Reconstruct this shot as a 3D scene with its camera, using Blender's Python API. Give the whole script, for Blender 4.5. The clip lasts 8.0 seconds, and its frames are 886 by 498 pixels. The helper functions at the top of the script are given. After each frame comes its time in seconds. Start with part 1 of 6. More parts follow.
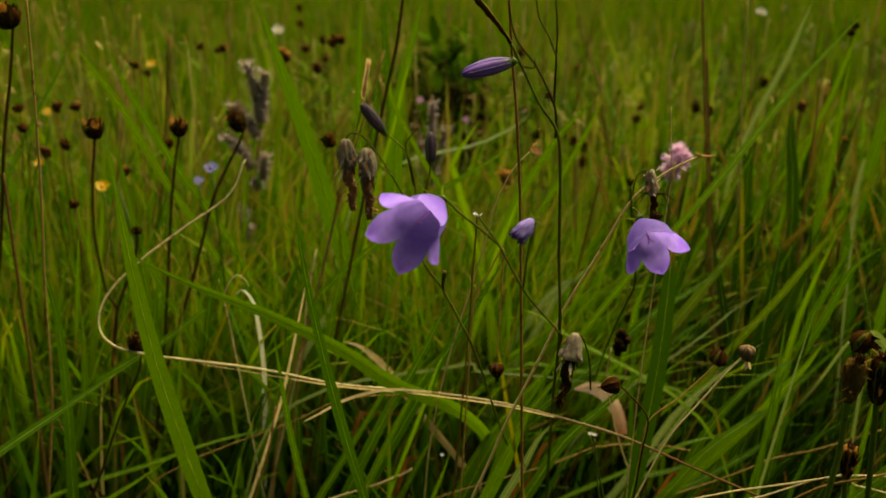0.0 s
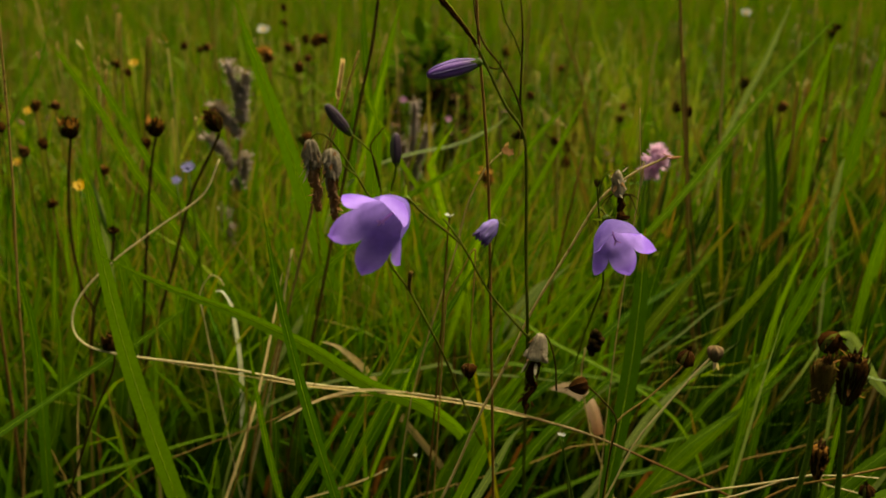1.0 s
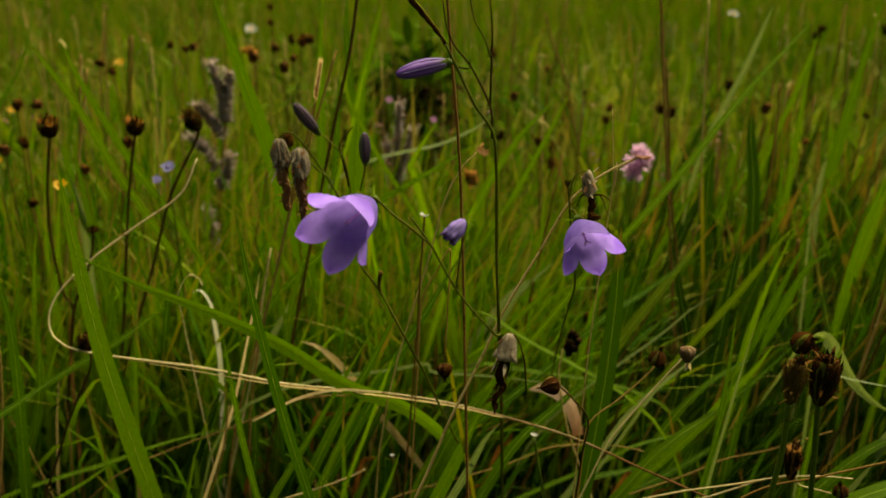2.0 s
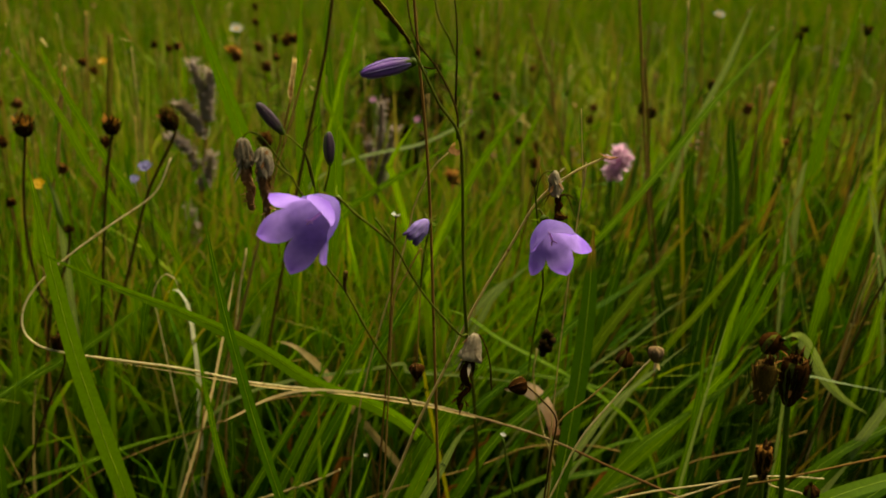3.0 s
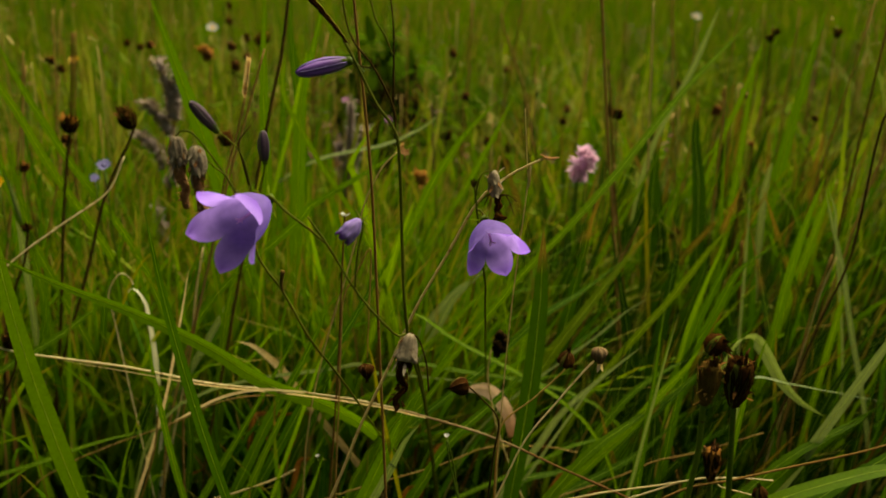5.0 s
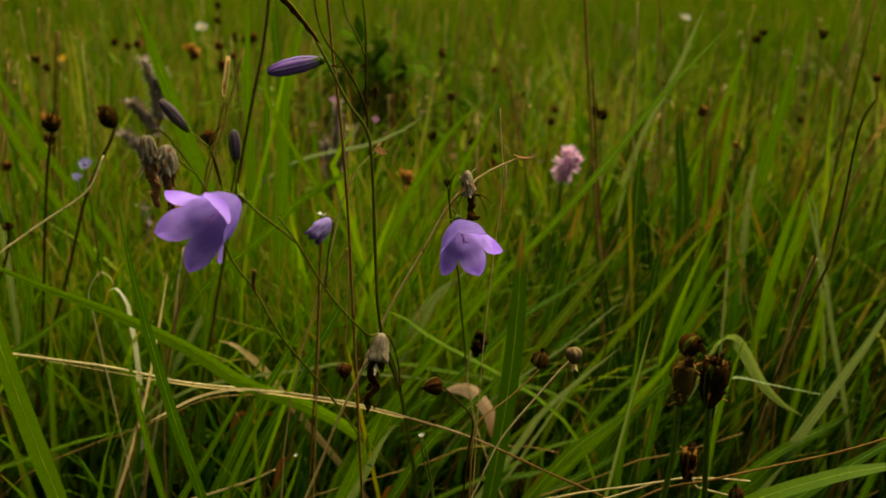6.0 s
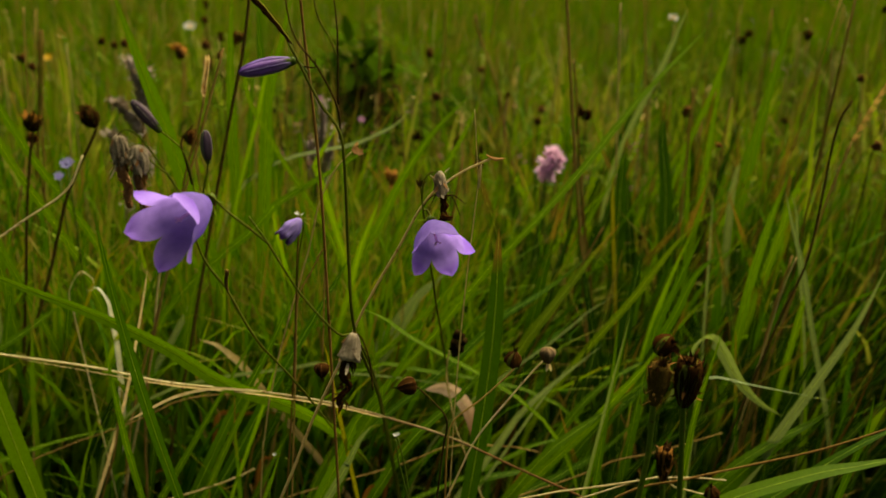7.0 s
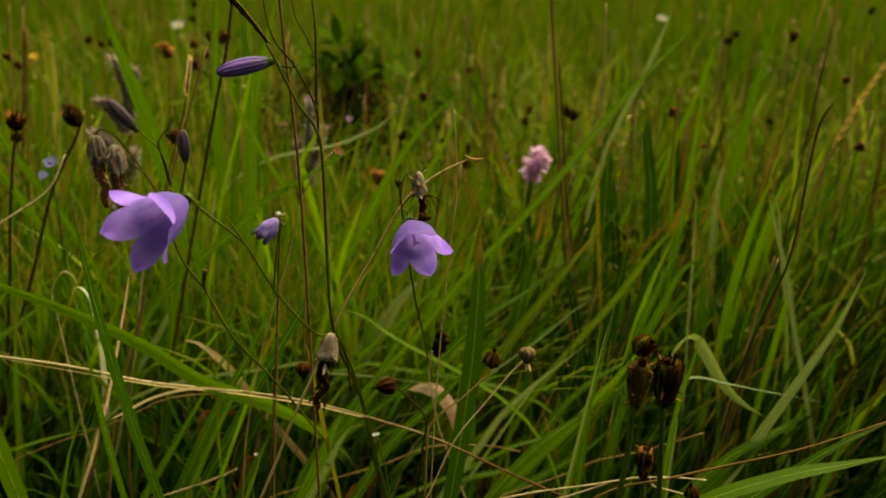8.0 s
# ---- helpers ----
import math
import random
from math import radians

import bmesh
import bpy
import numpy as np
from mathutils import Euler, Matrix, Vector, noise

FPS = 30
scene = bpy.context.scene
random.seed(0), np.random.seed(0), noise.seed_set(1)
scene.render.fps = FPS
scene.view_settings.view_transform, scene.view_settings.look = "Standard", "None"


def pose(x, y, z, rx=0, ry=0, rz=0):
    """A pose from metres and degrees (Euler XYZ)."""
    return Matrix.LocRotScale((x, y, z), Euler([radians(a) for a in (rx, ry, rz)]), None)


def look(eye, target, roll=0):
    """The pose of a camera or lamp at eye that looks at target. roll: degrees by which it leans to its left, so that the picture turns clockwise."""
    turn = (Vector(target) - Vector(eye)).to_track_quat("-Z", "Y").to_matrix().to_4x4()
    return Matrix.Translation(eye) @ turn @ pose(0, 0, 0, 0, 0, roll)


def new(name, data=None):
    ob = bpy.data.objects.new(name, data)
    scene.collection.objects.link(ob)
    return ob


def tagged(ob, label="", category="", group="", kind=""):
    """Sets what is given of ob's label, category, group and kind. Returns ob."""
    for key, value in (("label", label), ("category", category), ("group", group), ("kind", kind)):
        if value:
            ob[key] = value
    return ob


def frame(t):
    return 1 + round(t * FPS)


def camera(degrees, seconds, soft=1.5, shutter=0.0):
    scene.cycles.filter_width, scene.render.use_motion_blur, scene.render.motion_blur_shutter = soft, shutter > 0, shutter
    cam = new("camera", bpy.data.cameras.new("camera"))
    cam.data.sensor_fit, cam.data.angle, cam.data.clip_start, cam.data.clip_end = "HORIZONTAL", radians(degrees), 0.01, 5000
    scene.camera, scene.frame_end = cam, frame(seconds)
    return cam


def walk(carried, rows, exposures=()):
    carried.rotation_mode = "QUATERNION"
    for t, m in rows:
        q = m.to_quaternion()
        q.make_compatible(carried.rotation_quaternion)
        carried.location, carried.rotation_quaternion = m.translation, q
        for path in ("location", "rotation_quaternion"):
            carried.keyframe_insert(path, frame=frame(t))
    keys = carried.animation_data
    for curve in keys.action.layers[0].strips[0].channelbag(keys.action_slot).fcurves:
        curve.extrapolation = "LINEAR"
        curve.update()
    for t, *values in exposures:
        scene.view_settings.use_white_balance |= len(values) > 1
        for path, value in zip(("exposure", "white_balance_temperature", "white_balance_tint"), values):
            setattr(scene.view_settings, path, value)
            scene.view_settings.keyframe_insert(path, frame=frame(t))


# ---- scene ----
cam = camera(50.0, 8.0)
METRES, EYE, TILT, LEAN, TURN = 0.066, 0.40, -20.0, 0.0, 0.0
ROWS = [
    (0.0, 0.0000, 0.0000, 0.0000, 0.000, 0.000, 0.000),
    (0.5, 0.0525, -0.0026, 0.0014, -0.238, -0.007, -0.049),
    (1.0, 0.1361, -0.0030, 0.0072, -0.379, -0.044, -0.062),
    (1.5, 0.1956, -0.0028, 0.0030, -0.517, -0.001, -0.137),
    (3.0, 0.4101, -0.0003, 0.0033, -0.927, -0.005, -0.280),
    (3.5, 0.4710, 0.0030, 0.0008, -1.083, 0.024, -0.356),
    (4.0, 0.5442, 0.0055, 0.0005, -1.148, 0.037, -0.383),
    (4.5, 0.6193, 0.0086, -0.0005, -1.216, 0.049, -0.447),
    (6.0, 0.8084, 0.0063, -0.0014, -1.508, 0.073, -0.660),
    (6.5, 0.8687, -0.0058, 0.0001, -1.609, 0.050, -0.666),
    (7.0, 0.9238, -0.0146, 0.0048, -1.775, 0.032, -0.726),
    (7.5, 0.9620, -0.0231, 0.0080, -1.975, 0.012, -0.780),
    (8.0, 1.0000, -0.0257, 0.0095, -2.169, 0.007, -0.825),
]
walk(cam, [(t, pose(0, 0, EYE, TILT, LEAN, TURN) @ pose(METRES * x, METRES * y, METRES * z, 90 + pitch, roll, yaw)) for t, x, y, z, yaw, pitch, roll in ROWS], exposures=[(0.0, 1.66, 8800.0, 0.0), (8.0, 1.66, 8800.0, 0.0)])
cam.data.dof.use_dof, cam.data.dof.focus_distance, cam.data.dof.aperture_fstop = True, 0.335, 13.0

# ---- light: an overcast sky with a weak, wide sun ----
world = bpy.data.worlds.new("overcast_sky")
scene.world = world
world.use_nodes = True
wn = world.node_tree
sky = wn.nodes.new("ShaderNodeTexSky")
sky.sky_type, sky.sun_disc = "NISHITA", False
sky.sun_elevation, sky.sun_rotation = radians(58), radians(38)
sky.air_density, sky.dust_density, sky.ozone_density = 1.0, 4.0, 0.6
wn.links.new(sky.outputs[0], wn.nodes["Background"].inputs[0])
wn.nodes["Background"].inputs[1].default_value = 0.03
sun = new("sun", bpy.data.lights.new("sun", "SUN"))
sun.data.energy, sun.data.angle, sun.data.color = 4.3, radians(78), (1.0, 0.97, 0.91)
sun.matrix_world = look((0.46, 0.58, 1.2), (0, 0.0, 0))


# ---- materials ----
def links(m, *pairs):
    for a, b in pairs:
        m.node_tree.links.new(a, b)


def node(m, kind, **values):
    n = m.node_tree.nodes.new("ShaderNode" + kind)
    for key, value in values.items():
        if key in n.inputs:
            n.inputs[key].default_value = value
        else:
            n.inputs[key.replace("_", " ")].default_value = value
    return n


def ramp(m, source, *stops):
    n = m.node_tree.nodes.new("ShaderNodeValToRGB")
    while len(n.color_ramp.elements) < len(stops):
        n.color_ramp.elements.new(0.5)
    for e, (p, c) in zip(n.color_ramp.elements, stops):
        e.position, e.color = p, (*c, 1)
    links(m, (source, n.inputs[0]))
    return n.outputs[0]


def blend(m, factor, a, b, kind="MIX"):
    n = m.node_tree.nodes.new("ShaderNodeMix")
    n.data_type, n.blend_type = "RGBA", kind
    for value, socket in ((factor, n.inputs[0]), (a, n.inputs[6]), (b, n.inputs[7])):
        if hasattr(value, "links"):
            links(m, (value, socket))
        elif isinstance(value, tuple):
            socket.default_value = (*value, 1)
        else:
            socket.default_value = value
    return n.outputs[2]


def sums(m, kind, a, b):
    n = m.node_tree.nodes.new("ShaderNodeMath")
    n.operation = kind
    for value, socket in ((a, n.inputs[0]), (b, n.inputs[1])):
        if hasattr(value, "links"):
            links(m, (value, socket))
        else:
            socket.default_value = value
    return n.outputs[0]


def organic(name, shades, joined=False, rough=0.55, gloss=0.3, through_light=0.0, grain=900.0, relief=0.25, veins=0.0, tip=None, tip_from=0.75, foot=None, foot_from=0.1, foot_to=0.5, spots=None, through_tint=(1.25, 1.2, 0.7), mottle=0.55):
    """A plant surface: shades are picked per plant, mottled at two sizes, with veins along it, an own colour at tip and foot, and light let through."""
    m = bpy.data.materials.new(name)
    m.use_nodes = True
    p = m.node_tree.nodes["Principled BSDF"]
    out = m.node_tree.nodes["Material Output"]
    place = node(m, "TexCoord")
    if joined:
        pick = node(m, "NewGeometry").outputs["Random Per Island"]
    else:
        pick = node(m, "ObjectInfo").outputs["Random"]
    coarse = node(m, "TexNoise", Scale=70.0, Detail=3.0)
    fine = node(m, "TexNoise", Scale=grain, Detail=4.0)
    links(m, (place.outputs["Object"], coarse.inputs["Vector"]), (place.outputs["Object"], fine.inputs["Vector"]))
    n = len(shades)
    shift = sums(m, "ADD", sums(m, "MULTIPLY", pick, 0.8), sums(m, "MULTIPLY", coarse.outputs["Fac"], 0.25))
    if joined:
        patch = node(m, "TexNoise", Scale=6.0, Detail=2.0)
        links(m, (place.outputs["Object"], patch.inputs["Vector"]))
        shift = sums(m, "ADD", shift, sums(m, "MULTIPLY", sums(m, "SUBTRACT", patch.outputs["Fac"], 0.5), 1.1))
    colour = ramp(m, shift, *[(i / max(1, n - 1), c) for i, c in enumerate(shades)])
    mott = ramp(m, fine.outputs["Fac"], (0.3, (0.62, 0.62, 0.6)), (0.7, (1.25, 1.22, 1.15)))
    colour = blend(m, mottle, colour, mott, "MULTIPLY")
    split = node(m, "SeparateXYZ")
    links(m, (place.outputs["UV"], split.inputs[0]))
    height = fine.outputs["Fac"]
    if veins:
        wave = sums(m, "SINE", sums(m, "MULTIPLY", split.outputs["X"], 6.2832 * veins), 0.0)
        height = sums(m, "ADD", sums(m, "MULTIPLY", wave, 0.5), fine.outputs["Fac"])
        line = ramp(m, wave, (0.0, (0.8, 0.82, 0.8)), (1.0, (1.1, 1.1, 1.05)))
        colour = blend(m, 0.45, colour, line, "MULTIPLY")
        rib = sums(m, "LESS_THAN", sums(m, "ABSOLUTE", sums(m, "SUBTRACT", split.outputs["X"], 0.5), 0.0), 0.045)
        colour = blend(m, sums(m, "MULTIPLY", rib, 0.25), colour, (0.18, 0.25, 0.03))
    if tip:
        end = sums(m, "ADD", split.outputs["Y"], sums(m, "MULTIPLY", sums(m, "ADD", coarse.outputs["Fac"], sums(m, "MULTIPLY", pick, 0.6)), 0.3))
        end = sums(m, "SUBTRACT", end, 0.24)
        end = ramp(m, end, (tip_from - 0.04, (0, 0, 0)), (min(1.0, tip_from + 0.14), (1, 1, 1)))
        colour = blend(m, end, colour, tip)
    if foot:
        low = ramp(m, sums(m, "ADD", split.outputs["Y"], sums(m, "MULTIPLY", coarse.outputs["Fac"], 0.2)), (foot_from, (1, 1, 1)), (foot_to, (0, 0, 0)))
        colour = blend(m, low, colour, foot)
    if spots:
        dots = node(m, "TexNoise", Scale=420.0, Detail=2.0)
        links(m, (place.outputs["Object"], dots.inputs["Vector"]))
        colour = blend(m, ramp(m, dots.outputs["Fac"], (0.62, (0, 0, 0)), (0.7, (0.8, 0.8, 0.8))), colour, spots)
    bump = node(m, "Bump", Strength=relief, Distance=0.0004)
    links(m, (height, bump.inputs["Height"]), (bump.outputs[0], p.inputs["Normal"]), (colour, p.inputs["Base Color"]))
    p.inputs["Roughness"].default_value = rough
    p.inputs["Specular IOR Level"].default_value = gloss
    if through_light:
        t = node(m, "BsdfTranslucent")
        mix = node(m, "MixShader", Fac=through_light)
        links(m, (blend(m, 1.0, colour, through_tint, "MULTIPLY"), t.inputs["Color"]), (p.outputs[0], mix.inputs[1]), (t.outputs[0], mix.inputs[2]), (mix.outputs[0], out.inputs["Surface"]))
    return m


GREEN = [(0.0101, 0.0484, 0.0007), (0.0293, 0.0938, 0.0012), (0.0533, 0.1331, 0.0019), (0.0962, 0.1815, 0.0031)]
STRAW = [(0.115, 0.070, 0.016), (0.190, 0.125, 0.032), (0.260, 0.195, 0.066)]
RUST = [(0.0600, 0.0270, 0.0072), (0.1200, 0.0540, 0.0120), (0.1800, 0.1020, 0.0300)]
BROWN = [(0.018, 0.0068, 0.0016), (0.038, 0.0145, 0.0032), (0.068, 0.027, 0.0060)]
grass_mass = organic("grass_mass", GREEN, joined=True, rough=0.5, gloss=0.05, through_light=0.32, veins=6, tip=(0.1440, 0.0900, 0.0180), tip_from=0.88)
grass_fresh = organic("grass_fresh_mass", [(0.0414, 0.105, 0.002), (0.0736, 0.150, 0.003), (0.1150, 0.180, 0.006)], joined=True, rough=0.55, gloss=0.04, through_light=0.38, veins=6, tip=(0.15, 0.11, 0.02), tip_from=0.9)
grass_pale_mass = organic("grass_pale_mass", [(0.085, 0.150, 0.006), (0.135, 0.185, 0.014), (0.180, 0.200, 0.034), (0.20, 0.16, 0.03)], joined=True, rough=0.55, gloss=0.04, through_light=0.42, veins=6)
# near-black copy of the grass: shade between blades is put into its colour
grass_shaded = organic("grass_shaded_mass", [(0.0024, 0.011, 0.0003), (0.005, 0.022, 0.0006), (0.013, 0.042, 0.0010)], joined=True, rough=0.75, gloss=0.02, through_light=0.2, veins=8, tip=(0.1320, 0.0960, 0.0180), tip_from=0.95)
grass_leaf = organic("grass_leaf", [(0.020, 0.066, 0.0010), (0.040, 0.098, 0.0014), (0.066, 0.132, 0.0022)], rough=0.5, gloss=0.15, through_light=0.36, veins=9)
grass_orange = organic("grass_leaf_dying", [(0.07, 0.12, 0.002), (0.10, 0.15, 0.003)], rough=0.5, gloss=0.25, through_light=0.36, veins=9, tip=(0.24, 0.085, 0.010), tip_from=0.86)
grass_bright = organic("grass_leaf_bright", [(0.0546, 0.125, 0.002), (0.0819, 0.155, 0.003)], rough=0.5, gloss=0.12, through_light=0.4, veins=9)
olive_mass = organic("olive_mass", [(0.0134, 0.045, 0.001), (0.0368, 0.088, 0.0015), (0.0586, 0.118, 0.002), (0.0821, 0.122, 0.006)], joined=True, rough=0.6, gloss=0.02, through_light=0.35, veins=6, tip=(0.13, 0.09, 0.02), tip_from=0.85)
grass_light = organic("grass_leaf_light", [(0.0910, 0.180, 0.004), (0.1183, 0.21, 0.006)], rough=0.5, gloss=0.15, through_light=0.42, veins=9)
grass_yellow = organic("grass_leaf_yellow", [(0.17, 0.16, 0.006), (0.21, 0.18, 0.01)], rough=0.55, gloss=0.1, through_light=0.35, veins=7)
grass_pale = organic("grass_leaf_pale", [(0.1152, 0.1656, 0.0432), (0.1728, 0.2160, 0.0720)], rough=0.5, gloss=0.3, through_light=0.3, veins=9)
rib_pale = organic("midrib_pale", [(0.55, 0.66, 0.14), (0.62, 0.72, 0.2)], rough=0.5, gloss=0.1, through_light=0.9, through_tint=(1.0, 1.0, 0.9))
straw_mass = organic("straw_mass", STRAW, joined=True, rough=0.7, gloss=0.05, through_light=0.15, veins=4)
rust_mass = organic("rusty_blades", RUST, joined=True, rough=0.7, gloss=0.03, through_light=0.15, veins=4)
straw = organic("straw", [(0.30, 0.222, 0.085), (0.41, 0.325, 0.145), (0.52, 0.44, 0.25)], rough=0.6, gloss=0.02, through_light=0.4, veins=5, spots=(0.12, 0.055, 0.018), through_tint=(1.15, 1.1, 0.95))
straw_long = organic("straw_browning_at_its_foot", [(0.32, 0.245, 0.11), (0.46, 0.375, 0.19), (0.58, 0.50, 0.30)], rough=0.6, gloss=0.02, through_light=0.4, veins=5, foot=(0.10, 0.048, 0.014), foot_from=0.32, foot_to=0.52, spots=(0.12, 0.055, 0.018), through_tint=(1.15, 1.1, 0.95))
straw_leaf = organic("straw_leaf", [(0.36, 0.255, 0.105), (0.52, 0.40, 0.21)], rough=0.6, gloss=0.02, through_light=0.5, veins=8, spots=(0.30, 0.16, 0.06), through_tint=(1.2, 1.1, 0.9))
leaf_salmon = organic("salmon_dead_leaf", [(0.34, 0.225, 0.145), (0.50, 0.37, 0.26)], rough=0.7, gloss=0.03, through_light=0.42, veins=8, foot=(0.20, 0.095, 0.045), foot_from=0.15, foot_to=0.6, spots=(0.30, 0.17, 0.09), through_tint=(1.05, 0.95, 0.85))
leaf_white = organic("bleached_leaf", [(0.46, 0.43, 0.30), (0.60, 0.57, 0.43)], rough=0.6, gloss=0.08, through_light=0.45, veins=8, spots=(0.34, 0.24, 0.12))
leaf_rusty = organic("rusty_dead_leaf", [(0.10, 0.035, 0.010), (0.20, 0.075, 0.020)], rough=0.7, gloss=0.04, through_light=0.3, veins=6, spots=(0.05, 0.02, 0.006))
stem_green = organic("stem_green", [(0.045, 0.075, 0.006), (0.075, 0.115, 0.010)], gloss=0.08, rough=0.55, through_light=0.4, spots=(0.05, 0.025, 0.01), through_tint=(1.5, 1.5, 1.0))
stem_dark = organic("stem_dark", [(0.026, 0.0165, 0.0045), (0.060, 0.037, 0.0085)], gloss=0.0, rough=0.7, relief=0.6, spots=(0.012, 0.006, 0.002))
stem_olive = organic("stem_olive", [(0.055, 0.066, 0.007), (0.105, 0.118, 0.013)], gloss=0.02, rough=0.6, relief=0.6, through_light=0.4, spots=(0.09, 0.042, 0.010), through_tint=(1.5, 1.5, 1.0))
stem_rust = organic("stem_rust", [(0.095, 0.052, 0.013), (0.175, 0.100, 0.027)], rough=0.6, gloss=0.01, through_light=0.35, spots=(0.05, 0.021, 0.006), through_tint=(1.4, 1.3, 0.9))
head_brown = organic("head_brown", BROWN, gloss=0.0, rough=0.8, relief=0.8, veins=5)
head_black = organic("head_black", [(0.012, 0.0046, 0.0012), (0.036, 0.0145, 0.0034)], gloss=0.0, rough=0.85, relief=0.8, veins=5)
head_russet = organic("head_russet", [(0.12, 0.046, 0.009), (0.34, 0.150, 0.032)], gloss=0.0, rough=0.75, relief=0.6, through_light=0.25)
head_olive = organic("head_olive", [(0.042, 0.024, 0.005), (0.085, 0.050, 0.010)], gloss=0.0, rough=0.8, relief=0.8, spots=(0.020, 0.008, 0.002))
head_grey = organic("head_grey", [(0.15, 0.118, 0.075), (0.28, 0.225, 0.15)], gloss=0.0, rough=0.9, relief=0.9, through_light=0.3, spots=(0.06, 0.032, 0.016), mottle=0.9, through_tint=(1.2, 1.15, 0.95))
head_grey_mass = organic("head_grey_mass", [(0.14, 0.105, 0.085), (0.29, 0.225, 0.19)], joined=True, gloss=0.04, rough=0.9, through_light=0.2, relief=0.8)
head_brown_mass = organic("head_brown_mass", BROWN + [(0.16, 0.07, 0.02)], joined=True, rough=0.8, gloss=0.1)
wither = organic("withered_petal", [(0.085, 0.034, 0.012), (0.25, 0.13, 0.055)], gloss=0.0, rough=0.85, relief=0.9, through_light=0.25, spots=(0.42, 0.27, 0.13), mottle=0.9)
violet = organic("violet_petal", [(0.222, 0.138, 0.455), (0.258, 0.165, 0.50)], rough=0.65, gloss=0.03, through_light=0.68, grain=500, relief=0.08, tip=(0.165, 0.088, 0.385), tip_from=0.76, through_tint=(1.08, 1.02, 1.08), mottle=0.3)
violet.node_tree.nodes["Principled BSDF"].inputs["Sheen Weight"].default_value = 0.05
violet_bud = organic("violet_bud", [(0.082, 0.034, 0.165), (0.105, 0.046, 0.195)], rough=0.55, gloss=0.1, grain=1500, relief=0.2, veins=5, foot=(0.13, 0.11, 0.11))
grey_bud = organic("grey_violet_bud", [(0.055, 0.034, 0.050), (0.072, 0.046, 0.060)], rough=0.65, gloss=0.08, grain=1500, relief=0.25, veins=5, foot=(0.03, 0.028, 0.014))
violet_dull = organic("violet_dull_petal", [(0.28, 0.19, 0.50), (0.36, 0.26, 0.57)], rough=0.65, gloss=0.05, through_light=0.5, grain=500, relief=0.1, veins=4, tip=(0.10, 0.045, 0.19), tip_from=0.75, through_tint=(1.1, 1.0, 1.1), mottle=0.4)
style_pale = organic("style_pale", [(0.55, 0.36, 0.55), (0.6, 0.42, 0.58)], rough=0.5, gloss=0.05, through_light=0.6, through_tint=(1.1, 1.05, 1.1))
rib_brown = organic("rib_brown", [(0.062, 0.026, 0.010), (0.12, 0.054, 0.022)], gloss=0.0, rough=0.8)
beak_pale = organic("beak_pale", [(0.40, 0.29, 0.17), (0.50, 0.38, 0.25)], rough=0.7, gloss=0.1, through_light=0.3)
pink = organic("pink_floret", [(0.50, 0.285, 0.43), (0.62, 0.41, 0.53)], rough=0.6, gloss=0.03, through_light=0.5, through_tint=(1.05, 1.0, 1.0))
yellow = organic("yellow_ray", [(0.3549, 0.1825, 0.0040), (0.4056, 0.2434, 0.0061)], rough=0.6, gloss=0.2, through_light=0.25)
white = organic("white_floret", [(0.2721, 0.2633, 0.2194), (0.3290, 0.3203, 0.2721)], rough=0.6, gloss=0.2, through_light=0.2, through_tint=(1.0, 1.0, 0.95))
pink_petal = organic("pink_petal", [(0.2016, 0.0768, 0.1440), (0.2400, 0.1056, 0.1728)], rough=0.6, gloss=0.2, through_light=0.3, through_tint=(1.0, 1.0, 1.05))
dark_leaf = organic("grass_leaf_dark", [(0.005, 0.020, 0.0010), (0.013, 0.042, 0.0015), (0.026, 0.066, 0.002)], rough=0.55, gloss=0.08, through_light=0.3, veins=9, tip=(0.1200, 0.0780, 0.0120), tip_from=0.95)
pale_blue = organic("pale_blue_petal", [(0.13, 0.12, 0.25), (0.17, 0.155, 0.31)], rough=0.6, gloss=0.1, through_light=0.4, through_tint=(1.0, 1.0, 1.1))


# ---- shapes ----
def mesh(name, verts, faces, uvs, material, parent=None, label="", smooth=True):
    data = bpy.data.meshes.new(name)
    data.from_pydata([tuple(v) for v in verts], [], faces)
    layer = data.uv_layers.new(name="UVMap")
    order = np.empty(len(data.loops), dtype=np.int32)
    data.loops.foreach_get("vertex_index", order)
    layer.data.foreach_set("uv", np.asarray(uvs, dtype=np.float32)[order].ravel())
    data.polygons.foreach_set("use_smooth", [smooth] * len(data.polygons))
    data.materials.append(material)
    ob = new(name, data)
    if parent:
        ob.parent = parent
    if label:
        tagged(ob, label)
    return ob


def spline(points, n):
    """A smooth line through the points, in n + 1 even steps of their spans."""
    p = [Vector(q) for q in points]
    p = [p[0] * 2 - p[1]] + p + [p[-1] * 2 - p[-2]]
    out = []
    for k in range(n + 1):
        u = k / n * (len(p) - 3)
        i = min(int(u), len(p) - 4)
        f = u - i
        a, b, c, d = p[i:i + 4]
        out.append(0.5 * ((2 * b) + (c - a) * f + (2 * a - 5 * b + 4 * c - d) * f * f + (3 * b - a - 3 * c + d) * f ** 3))
    return out


def rooted(points):
    """The points, foot first, with a foot added in the soil."""
    p = [Vector(q) for q in points]
    way = p[0] - p[1]
    way.z = min(way.z, -0.35 * way.length)
    way *= min(0.10 / max(way.length, 1e-6), p[0].z / max(-way.z, 1e-6) * 0.5)
    knee = p[0] + way
    return [Vector((knee.x + 0.35 * way.x, knee.y + 0.01, -0.004)), knee] + p


